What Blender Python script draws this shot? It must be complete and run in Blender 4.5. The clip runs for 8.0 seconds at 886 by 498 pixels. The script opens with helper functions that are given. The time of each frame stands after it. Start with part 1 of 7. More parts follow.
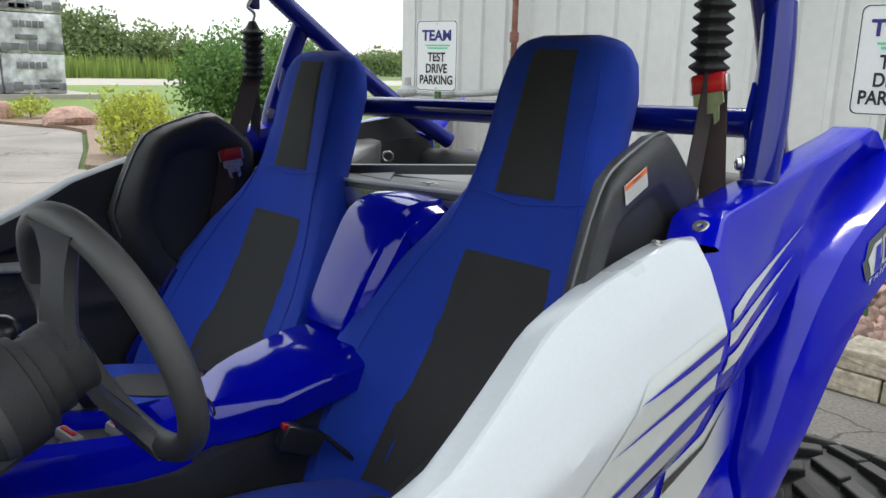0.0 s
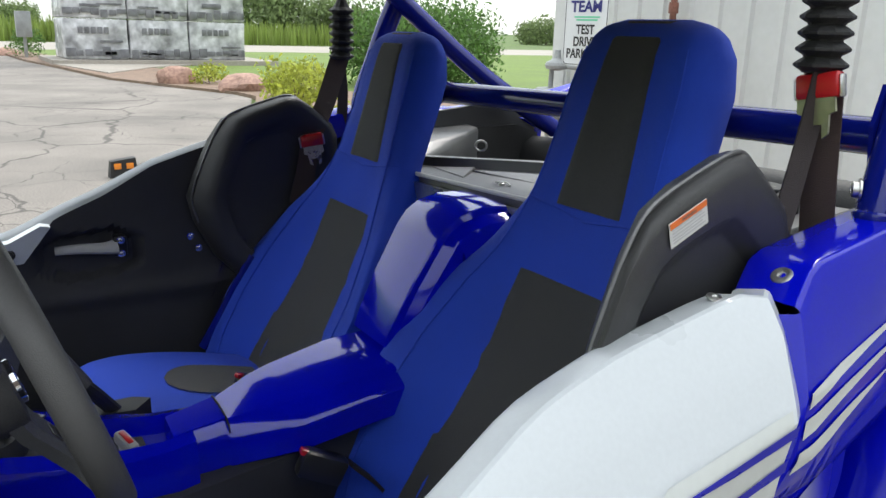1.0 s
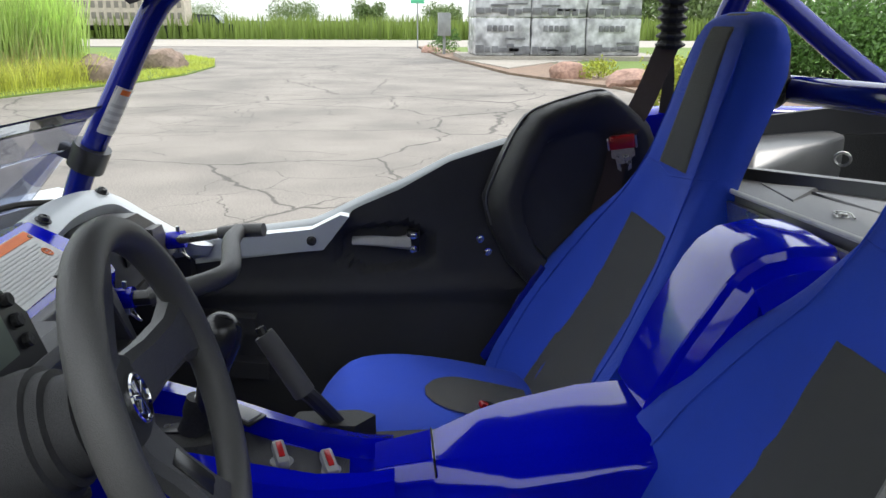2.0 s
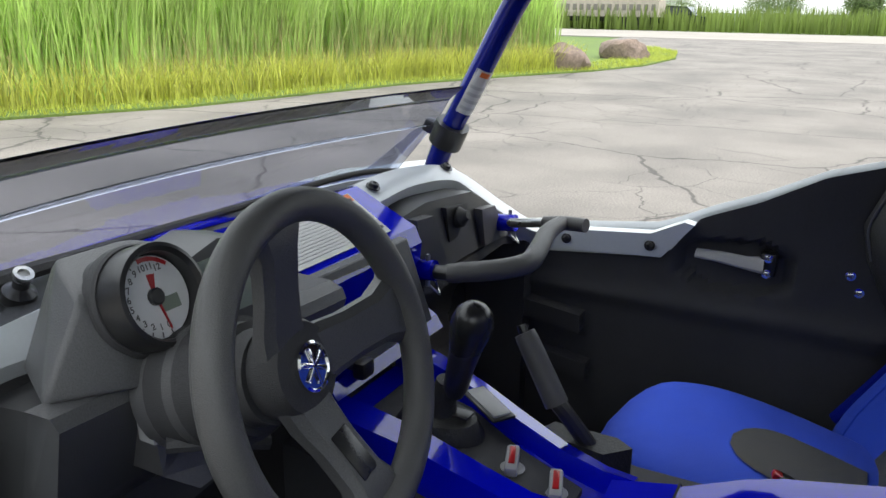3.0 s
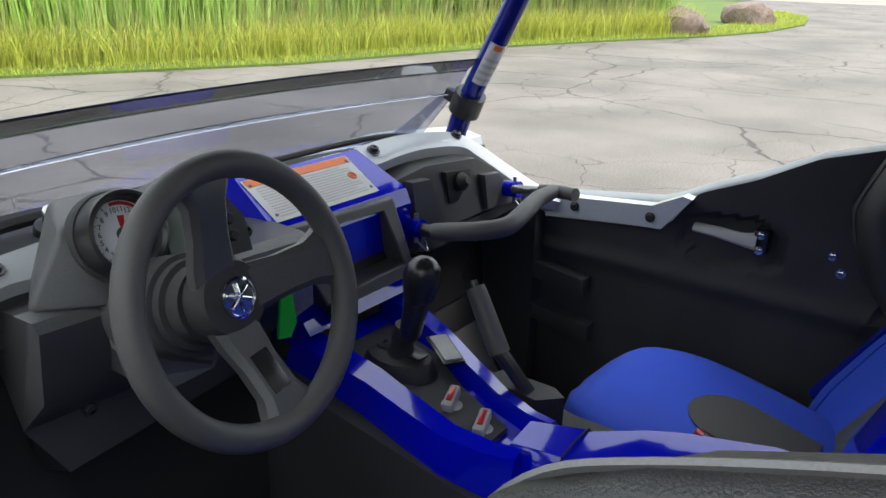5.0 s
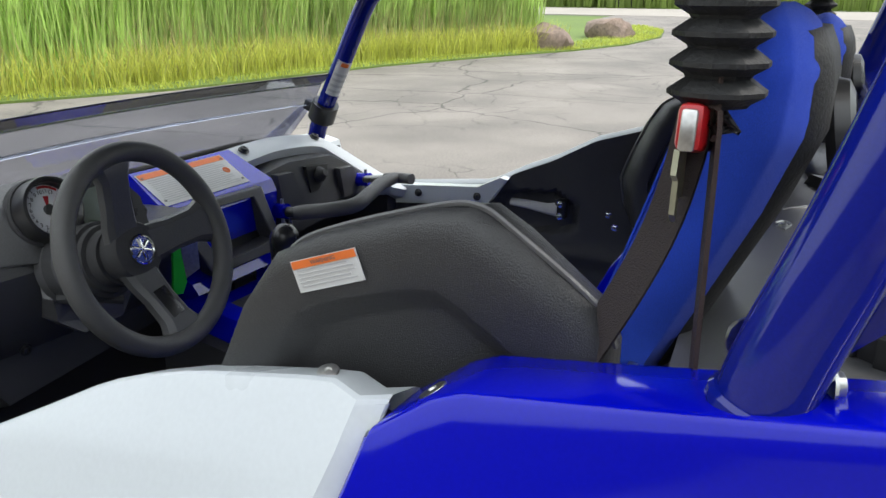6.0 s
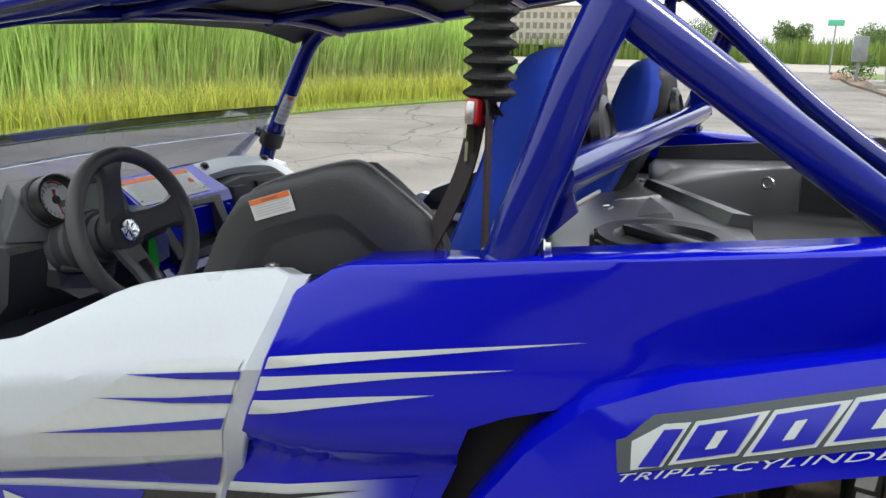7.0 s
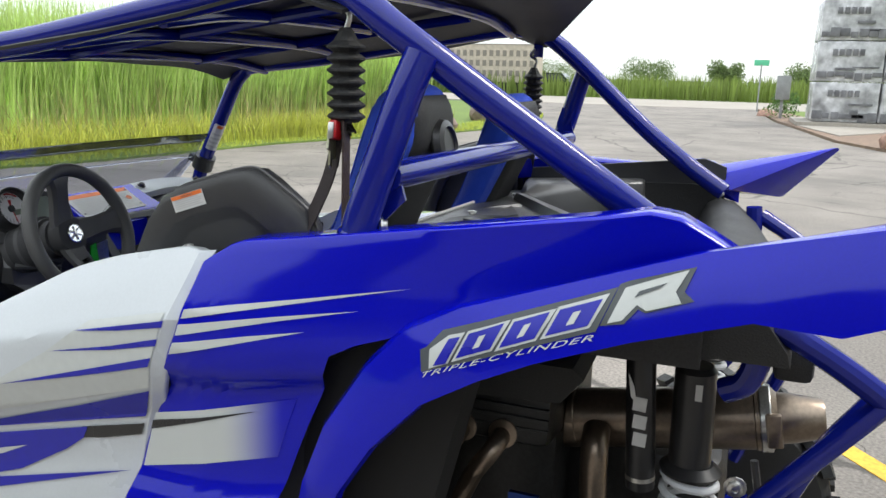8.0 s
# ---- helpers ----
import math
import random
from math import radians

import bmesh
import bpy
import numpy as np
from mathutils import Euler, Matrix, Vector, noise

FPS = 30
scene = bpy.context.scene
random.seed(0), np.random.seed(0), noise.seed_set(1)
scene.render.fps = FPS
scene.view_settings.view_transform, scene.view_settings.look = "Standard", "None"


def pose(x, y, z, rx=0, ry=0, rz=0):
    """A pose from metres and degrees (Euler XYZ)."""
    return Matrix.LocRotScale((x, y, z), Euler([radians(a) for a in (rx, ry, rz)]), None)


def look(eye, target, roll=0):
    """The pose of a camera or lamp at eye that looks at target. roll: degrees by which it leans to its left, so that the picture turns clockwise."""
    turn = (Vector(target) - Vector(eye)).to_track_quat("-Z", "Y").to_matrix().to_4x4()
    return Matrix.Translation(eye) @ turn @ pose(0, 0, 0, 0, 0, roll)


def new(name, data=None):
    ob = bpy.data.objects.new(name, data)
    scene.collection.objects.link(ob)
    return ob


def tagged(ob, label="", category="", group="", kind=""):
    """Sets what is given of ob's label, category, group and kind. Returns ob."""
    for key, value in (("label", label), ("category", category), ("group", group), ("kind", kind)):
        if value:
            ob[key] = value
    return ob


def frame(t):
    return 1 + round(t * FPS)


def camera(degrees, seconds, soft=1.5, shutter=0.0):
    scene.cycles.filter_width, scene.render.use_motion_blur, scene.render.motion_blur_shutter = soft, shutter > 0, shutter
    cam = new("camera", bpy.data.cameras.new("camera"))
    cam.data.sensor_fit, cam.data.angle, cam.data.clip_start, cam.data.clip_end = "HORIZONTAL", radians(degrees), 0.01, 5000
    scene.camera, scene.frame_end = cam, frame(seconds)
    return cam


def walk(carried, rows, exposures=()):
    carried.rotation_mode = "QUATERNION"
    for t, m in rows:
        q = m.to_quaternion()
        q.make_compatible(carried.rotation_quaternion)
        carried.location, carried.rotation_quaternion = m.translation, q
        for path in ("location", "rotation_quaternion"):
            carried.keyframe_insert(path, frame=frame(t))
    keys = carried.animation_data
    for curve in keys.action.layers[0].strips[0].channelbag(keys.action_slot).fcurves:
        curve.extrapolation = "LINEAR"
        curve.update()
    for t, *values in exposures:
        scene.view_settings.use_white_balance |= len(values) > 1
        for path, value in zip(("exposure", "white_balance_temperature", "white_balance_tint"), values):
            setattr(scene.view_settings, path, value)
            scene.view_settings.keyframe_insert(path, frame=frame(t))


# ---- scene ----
cam = camera(59.0, 8.0)
PATH = [
    (0, (-1.209, 1.023, 1.511), (0.187, -0.335, 1.059), 1.4),
    (0.5, (-1.218, 0.885, 1.554), (0.275, -0.363, 1.092), 2.4),
    (1, (-1.176, 0.772, 1.545), (0.448, -0.264, 1.01), 1.7),
    (1.5, (-1.076, 0.646, 1.54), (0.718, -0.029, 0.97), 1.2),
    (2, (-1.009, 0.528, 1.526), (0.905, 0.379, 0.965), 0.3),
    (2.2, (-0.989, 0.465, 1.526), (0.927, 0.575, 0.964), 0.1),
    (3.3, (-0.845, 0.331, 1.514), (0.719, 1.43, 0.925), 1.0),
    (3.5, (-0.826, 0.323, 1.517), (0.657, 1.528, 0.926), 1.2),
    (4, (-0.788, 0.277, 1.539), (0.634, 1.541, 0.923), 1.7),
    (4.5, (-0.798, 0.199, 1.548), (0.687, 1.365, 0.887), 2.2),
    (4.7, (-0.82, 0.166, 1.548), (0.676, 1.309, 0.873), 1.9),
    (5.8, (-1.083, -0.119, 1.583), (0.559, 0.816, 0.928), -0.0),
    (6, (-1.143, -0.175, 1.582), (0.534, 0.71, 0.947), 0.2),
    (6.5, (-1.298, -0.318, 1.576), (0.429, 0.506, 0.992), 1.3),
    (7, (-1.472, -0.421, 1.582), (0.289, 0.368, 1.057), 1.0),
    (7.5, (-1.639, -0.538, 1.586), (0.167, 0.179, 1.112), 0.4),
    (8, (-1.746, -0.679, 1.59), (0.085, -0.003, 1.153), 1.4),
]
EXPOSE = [(0, 0.03), (1, 0.08), (2, 0.2), (4.7, 0.25), (5.8, 0.1), (8, 0.02)]
walk(cam, [(t, look(eye, target, roll)) for t, eye, target, roll in PATH], EXPOSE)

# ---- light: bright overcast sky with a wide, soft sun ----
world = bpy.data.worlds.new("overcast_sky")
scene.world = world
world.use_nodes = True
wn, wl = world.node_tree.nodes, world.node_tree.links
wn.clear()
sky = wn.new("ShaderNodeTexSky")
sky.sky_type, sky.sun_disc = "NISHITA", False
SUN_EL, SUN_AZ = radians(52), radians(150)
sky.sun_elevation, sky.sun_rotation = SUN_EL, SUN_AZ
cloud = wn.new("ShaderNodeTexNoise")
cloud.inputs["Scale"].default_value = 2.2
cloud.inputs["Detail"].default_value = 5.0
ramp = wn.new("ShaderNodeMapRange")
ramp.inputs["From Min"].default_value, ramp.inputs["From Max"].default_value = 0.3, 0.7
ramp.inputs["To Min"].default_value, ramp.inputs["To Max"].default_value = 0.78, 1.08
# overcast skies are brighter overhead than at the horizon
wtc = wn.new("ShaderNodeTexCoord")
wsep = wn.new("ShaderNodeSeparateXYZ")
dome = wn.new("ShaderNodeMapRange")
dome.inputs["To Min"].default_value, dome.inputs["To Max"].default_value = 0.58, 1.28
wmul = wn.new("ShaderNodeMath")
wmul.operation = "MULTIPLY"
grey = wn.new("ShaderNodeVectorMath")
grey.operation = "SCALE"
grey.inputs[0].default_value = (9.0, 9.5, 9.7)
mixc = wn.new("ShaderNodeMix")
mixc.data_type = "RGBA"
mixc.inputs["Factor"].default_value = 0.82
bg = wn.new("ShaderNodeBackground")
bg.inputs["Strength"].default_value = 0.235
wo = wn.new("ShaderNodeOutputWorld")
wl.new(cloud.outputs["Fac"], ramp.inputs["Value"])
wl.new(wtc.outputs["Generated"], wsep.inputs["Vector"])
wl.new(wsep.outputs["Z"], dome.inputs["Value"])
wl.new(ramp.outputs["Result"], wmul.inputs[0])
wl.new(dome.outputs["Result"], wmul.inputs[1])
wl.new(wmul.outputs["Value"], grey.inputs["Scale"])
wl.new(sky.outputs["Color"], mixc.inputs["A"])
wl.new(grey.outputs["Vector"], mixc.inputs["B"])
wl.new(mixc.outputs["Result"], bg.inputs["Color"])
wl.new(bg.outputs["Background"], wo.inputs["Surface"])
sun_data = bpy.data.lights.new("sun", "SUN")
sun_data.energy, sun_data.angle, sun_data.color = 2.0, radians(18), (1.0, 0.96, 0.9)
sun = new("sun", sun_data)
sun.rotation_euler = (radians(90) - SUN_EL, 0, math.pi - SUN_AZ)


# ---- materials ----
def material(name, base, rough=0.5, metal=0.0, grain=0.0, scale=60.0, bump=0.0, stain=0.0, stain_scale=3.0, coat=0.0, vary=0.0, sheen=0.0, trans=0.0, island=False, spec=0.5, coat_ior=1.5):
    """Base colour with grain and stains at two scales, fine relief, and colour that varies from piece to piece."""
    m = bpy.data.materials.new(name)
    m.use_nodes = True
    n, l = m.node_tree.nodes, m.node_tree.links
    b = n["Principled BSDF"]
    b.inputs["Roughness"].default_value = rough
    b.inputs["Metallic"].default_value = metal
    b.inputs["Specular IOR Level"].default_value = spec
    b.inputs["Coat Weight"].default_value = coat
    b.inputs["Coat Roughness"].default_value = 0.04
    b.inputs["Coat IOR"].default_value = coat_ior
    b.inputs["Sheen Weight"].default_value = sheen
    b.inputs["Transmission Weight"].default_value = trans
    tc = n.new("ShaderNodeTexCoord")
    col = n.new("ShaderNodeRGB")
    col.outputs[0].default_value = (*base, 1)
    out = col.outputs[0]

    def modulate(value, low, high, src):
        r = n.new("ShaderNodeMapRange")
        r.inputs["From Min"].default_value, r.inputs["From Max"].default_value = low, high
        r.inputs["To Min"].default_value, r.inputs["To Max"].default_value = 1 - value, 1 + value
        l.new(src, r.inputs["Value"])
        v = n.new("ShaderNodeVectorMath")
        v.operation = "SCALE"
        l.new(out, v.inputs[0])
        l.new(r.outputs["Result"], v.inputs["Scale"])
        return v.outputs["Vector"]

    fine = n.new("ShaderNodeTexNoise")
    fine.inputs["Scale"].default_value, fine.inputs["Detail"].default_value = scale, 4.0
    l.new(tc.outputs["Object"], fine.inputs["Vector"])
    if grain:
        out = modulate(grain, 0.3, 0.7, fine.outputs["Fac"])
    if stain:
        big = n.new("ShaderNodeTexNoise")
        big.inputs["Scale"].default_value, big.inputs["Detail"].default_value = stain_scale, 6.0
        l.new(tc.outputs["Object"], big.inputs["Vector"])
        out = modulate(stain, 0.3, 0.7, big.outputs["Fac"])
        rr = n.new("ShaderNodeMapRange")
        rr.inputs["To Min"].default_value, rr.inputs["To Max"].default_value = max(0.0, rough - 0.12), min(1.0, rough + 0.12)
        l.new(big.outputs["Fac"], rr.inputs["Value"])
        l.new(rr.outputs["Result"], b.inputs["Roughness"])
    if vary:
        if island:
            rnd = n.new("ShaderNodeNewGeometry").outputs["Random Per Island"]
        else:
            rnd = n.new("ShaderNodeObjectInfo").outputs["Random"]
        out = modulate(vary, 0.0, 1.0, rnd)
    if bump:
        bp = n.new("ShaderNodeBump")
        bp.inputs["Strength"].default_value, bp.inputs["Distance"].default_value = bump, 0.002
        l.new(fine.outputs["Fac"], bp.inputs["Height"])
        l.new(bp.outputs["Normal"], b.inputs["Normal"])
    l.new(out, b.inputs["Base Color"])
    return m


BLUE = material("blue_gloss_plastic", (0.001, 0.003, 0.40), 0.12, grain=0.05, scale=300, stain=0.05, spec=0.4)
BLUEG = material("blue_lacquered_plastic", (0.001, 0.004, 0.50), 0.12, grain=0.05, scale=300, stain=0.05, coat=1.0, coat_ior=1.5, spec=0.1)
TUBE = material("blue_painted_steel", (0.004, 0.010, 0.20), 0.11, metal=0.0, grain=0.08, scale=500, stain=0.06, spec=0.5)
WHITE = material("white_gloss_plastic", (0.54, 0.57, 0.59), 0.3, grain=0.02, scale=200, stain=0.03, coat=0.3)
DECALW = material("white_vinyl_decal", (0.52, 0.54, 0.52), 0.35, grain=0.03, stain=0.03)
DECALB = material("blue_vinyl_decal", (0.010, 0.012, 0.34), 0.3, grain=0.05, stain=0.05)
DECALG = material("grey_vinyl_decal", (0.07, 0.08, 0.085), 0.35, grain=0.05)
PLASTIC = material("black_textured_plastic", (0.046, 0.046, 0.048), 0.55, grain=0.25, scale=900, bump=0.5, stain=0.15, stain_scale=6, spec=0.3)
GREYPL = material("grey_moulded_plastic", (0.095, 0.095, 0.097), 0.33, grain=0.15, scale=700, bump=0.2, stain=0.12, stain_scale=5, spec=1.0)
DASHPL = material("black_dash_plastic", (0.070, 0.070, 0.072), 0.36, grain=0.2, scale=700, bump=0.35, stain=0.15, stain_scale=5, spec=0.6)
SATIN = material("black_satin_plastic", (0.020, 0.020, 0.021), 0.3, grain=0.1, scale=300, stain=0.1)
VINYL = material("black_vinyl", (0.036, 0.036, 0.037), 0.36, grain=0.2, scale=700, bump=0.5, stain=0.15, stain_scale=8)
FABRIC = material("blue_seat_fabric", (0.018, 0.070, 0.56), 0.75, grain=0.22, scale=1500, bump=0.6, stain=0.08, stain_scale=7, sheen=0.07, spec=0.3)
FABRICD = material("dark_seat_fabric", (0.036, 0.036, 0.034), 0.8, grain=0.35, scale=1200, bump=0.8, stain=0.1, stain_scale=7, sheen=0.2)
RUBBER = material("black_rubber", (0.018, 0.018, 0.018), 0.6, grain=0.3, scale=300, bump=0.5, stain=0.25, stain_scale=9)
FOAM = material("grey_foam_grip", (0.080, 0.079, 0.078), 0.45, grain=0.12, scale=900, bump=0.35, stain=0.1)
WEB = material("brown_webbing", (0.040, 0.023, 0.018), 0.6, grain=0.3, scale=900, bump=0.8, stain=0.12, stain_scale=10)
WEBD = material("dark_webbing", (0.028, 0.020, 0.018), 0.6, grain=0.3, scale=900, bump=0.8)
RED = material("red_plastic", (0.42, 0.008, 0.012), 0.3, grain=0.05, stain=0.1, coat=0.3)
STEEL = material("zinc_steel", (0.55, 0.55, 0.53), 0.3, metal=1.0, grain=0.15, scale=200, stain=0.15, stain_scale=12)
YELLOWZINC = material("yellow_zinc_steel", (0.42, 0.42, 0.30), 0.35, metal=0.9, grain=0.15, stain=0.15)
CHROME = material("chrome", (0.75, 0.76, 0.78), 0.08, metal=1.0)
EXHAUST = material("heat_tinted_steel", (0.25, 0.20, 0.155), 0.33, metal=0.9, grain=0.12, scale=120, stain=0.25, stain_scale=9)
RUST = material("rusty_pipe", (0.20, 0.085, 0.06), 0.7, grain=0.3, scale=60, stain=0.35, stain_scale=8)
LABEL = material("label_paper", (0.60, 0.60, 0.585), 0.45, grain=0.03)
ORANGE = material("orange_label", (0.75, 0.17, 0.03), 0.45, grain=0.03)
INK = material("label_ink", (0.12, 0.12, 0.12), 0.5)
INKP = material("faint_label_print", (0.46, 0.46, 0.455), 0.5)
# near-black; in holes and openings it stands in for their shade
DARK = material("dark_cavity", (0.006, 0.006, 0.006), 0.7, grain=0.1)
DIAL = material("pale_dial_face", (0.70, 0.71, 0.72), 0.4, grain=0.03)
LCD = material("green_grey_lcd", (0.2, 0.24, 0.2), 0.2, grain=0.03)
GREEN = material("green_plastic_tag", (0.02, 0.55, 0.04), 0.4)
HANDLE = material("grey_handle_plastic", (0.33, 0.33, 0.33), 0.4, grain=0.04, stain=0.05)
AMBER = material("amber_lens", (0.75, 0.24, 0.02), 0.2, coat=0.5)
BLUEANO = material("blue_anodised_metal", (0.02, 0.05, 0.22), 0.3, metal=0.8, stain=0.1)
ENGINE = material("cast_engine_metal", (0.022, 0.022, 0.022), 0.42, metal=0.3, grain=0.25, scale=90, bump=0.6, stain=0.3, stain_scale=10)
SPRING = material("white_spring_paint", (0.6, 0.62, 0.64), 0.3, coat=0.3, stain=0.06)


def glass(name, tint, rough=0.0):
    m = bpy.data.materials.new(name)
    m.use_nodes = True
    b = m.node_tree.nodes["Principled BSDF"]
    b.inputs["Base Color"].default_value = (*tint, 1)
    b.inputs["Roughness"].default_value = rough
    b.inputs["Transmission Weight"].default_value = 1.0
    b.inputs["IOR"].default_value = 1.48
    return m


SMOKE = glass("smoked_polycarbonate", (0.50, 0.53, 0.63), 0.0)
SMOKED = glass("dark_smoked_lip", (0.16, 0.165, 0.18), 0.0)
CLEAR = glass("clear_lens", (0.9, 0.9, 0.9))


# ---- mesh helpers ----
def part(name, bm, mat, parent, label="", smooth=30, kind=""):
    me = bpy.data.meshes.new(name)
    bmesh.ops.recalc_face_normals(bm, faces=bm.faces)
    bm.to_mesh(me)
    bm.free()
    me.materials.append(mat)
    if smooth:
        me.polygons.foreach_set("use_smooth", [True] * len(me.polygons))
        me.set_sharp_from_angle(angle=radians(smooth))
    ob = new(name, me)
    ob.parent = parent
    if label:
        ob["label"] = label
    if kind:
        ob["kind"] = kind
    return ob


def thing(name, label, category, group="", kind="", at=(0, 0, 0)):
    ob = tagged(new(name), label, category, group, kind)
    ob.location = at
    return ob


def spline(pts, n=8):
    """Catmull-Rom through the points."""
    p = [Vector(q) for q in pts]
    p = [p[0] * 2 - p[1]] + p + [p[-1] * 2 - p[-2]]
    out = []
    for i in range(1, len(p) - 2):
        for k in range(n):
            t = k / n
            a, b, c, d = p[i - 1:i + 3]
            out.append(0.5 * (2 * b + (c - a) * t + (2 * a - 5 * b + 4 * c - d) * t * t + (3 * b - a - 3 * c + d) * t ** 3))
    return out + [p[-2]]


def loft(rings, closed=True, caps=True):
    bm = bmesh.new()
    vs = [[bm.verts.new(p) for p in r] for r in rings]
    n = len(rings[0])
    for a, b in zip(vs, vs[1:]):
        for i in range(n if closed else n - 1):
            j = (i + 1) % n
            bm.faces.new((a[i], a[j], b[j], b[i]))
    if caps and closed:
        bm.faces.new(vs[0][::-1])
        bm.faces.new(vs[-1])
    return bm


def tube(pts, r, n=14, smooth=8, caps=True, flat=1.0):
    """A round bar swept along the points; r may be one number or one for each point. flat squashes it in one direction."""
    path = spline(pts, smooth) if smooth else [Vector(q) for q in pts]
    rs = [r] * len(path) if not hasattr(r, "__len__") else [float(v) for v in np.interp(np.linspace(0, len(r) - 1, len(path)), range(len(r)), r)]
    t0 = (path[1] - path[0]).normalized()
    up = t0.orthogonal().normalized()
    rings = []
    for i, p in enumerate(path):
        t = (path[min(i + 1, len(path) - 1)] - path[max(i - 1, 0)]).normalized()
        up = (up - t * up.dot(t)).normalized()
        side = t.cross(up)
        rings.append([p + rs[i] * (math.cos(a) * up + flat * math.sin(a) * side) for a in (2 * math.pi * k / n for k in range(n))])
    return loft(rings, True, caps)


def strap(pts, width, thick, across, smooth=8):
    """A flat band along the points, as wide in the direction across."""
    path = spline(pts, smooth) if smooth else [Vector(q) for q in pts]
    w = Vector(across).normalized()
    rings = []
    for i, p in enumerate(path):
        t = (path[min(i + 1, len(path) - 1)] - path[max(i - 1, 0)]).normalized()
        ww = (w - t * w.dot(t)).normalized() * width / 2
        nn = t.cross(ww).normalized() * thick / 2
        rings.append([p + ww + nn, p - ww + nn, p - ww - nn, p + ww - nn])
    return loft(rings)


def bevelled(bm, width, seg=2, angle=30):
    edges = [e for e in bm.edges if len(e.link_faces) == 2 and e.calc_face_angle(0) > radians(angle)]
    if width and edges:
        bmesh.ops.bevel(bm, geom=edges, offset=width, segments=seg, affect="EDGES", profile=0.5, clamp_overlap=True)
    return bm


def prism(outline, lo, hi, axis="x", bevel=0.0, seg=2):
    """The outline (pairs in the two other axes, in xyz order) drawn out along an axis; lo and hi may be functions of the pair."""
    f = [v if callable(v) else (lambda a, b, v=v: v) for v in (lo, hi)]
    put = {"x": lambda a, b, c: (c, a, b), "y": lambda a, b, c: (a, c, b), "z": lambda a, b, c: (a, b, c)}[axis]
    bm = loft([[put(a, b, g(a, b)) for a, b in outline] for g in f])
    return bevelled(bm, bevel, seg)


def box(c, s, bevel=0.003, m=None, seg=2):
    bm = bmesh.new()
    bmesh.ops.create_cube(bm, size=1)
    bmesh.ops.scale(bm, vec=s, verts=bm.verts)
    bevelled(bm, bevel, seg)
    bmesh.ops.transform(bm, matrix=m if m else Matrix.Translation(c), verts=bm.verts)
    return bm


def lathe(profile, m=None, n=24):
    """Profile of (radius, height) turned round z, then placed by m."""
    rings = [[(r * math.cos(a), r * math.sin(a), h) for a in (2 * math.pi * k / n for k in range(n))] for r, h in profile]
    bm = loft(rings)
    if m:
        bmesh.ops.transform(bm, matrix=m, verts=bm.verts)
    return bm


def sheet(f, us, vs, thick=0.0):
    """A surface f(u, v) on a grid; thick gives it a back, along its normals."""
    bm = bmesh.new()
    g = [[bm.verts.new(f(u, v)) for v in vs] for u in us]
    for a, b in zip(g, g[1:]):
        for i in range(len(vs) - 1):
            bm.faces.new((a[i], a[i + 1], b[i + 1], b[i]))
    if thick:
        bmesh.ops.recalc_face_normals(bm, faces=bm.faces)
        bmesh.ops.solidify(bm, geom=list(bm.faces), thickness=thick)
    return bm


def along(direction, at):
    """A matrix that turns z to the direction and moves to the place."""
    return Matrix.Translation(at) @ Vector(direction).to_track_quat("Z", "Y").to_matrix().to_4x4()


def bolt(parent, at, direction, r=0.009, mat=None, name="bolt", label=""):
    bm = lathe([(r * 1.5, 0), (r * 1.5, r * 0.25), (r * 1.05, r * 0.3), (r, r * 0.95), (r * 0.7, r * 1.1), (r * 0.45, r * 1.1), (r * 0.4, r * 0.7)], along(direction, at), 12)
    return part(name, bm, mat or STEEL, parent, label)


def flush_screw(parent, at, direction, r=0.007):
    bm = lathe([(r * 1.3, 0), (r * 1.25, r * 0.16), (r, r * 0.22), (r * 0.5, r * 0.22), (r * 0.4, r * 0.05)], along(direction, at), 14)
    return part("screw", bm, STEEL, parent)


def linear(xs, ys):
    return lambda v: float(np.interp(v, xs, ys))


def arange(a, b, n):
    return [a + (b - a) * i / n for i in range(n + 1)]


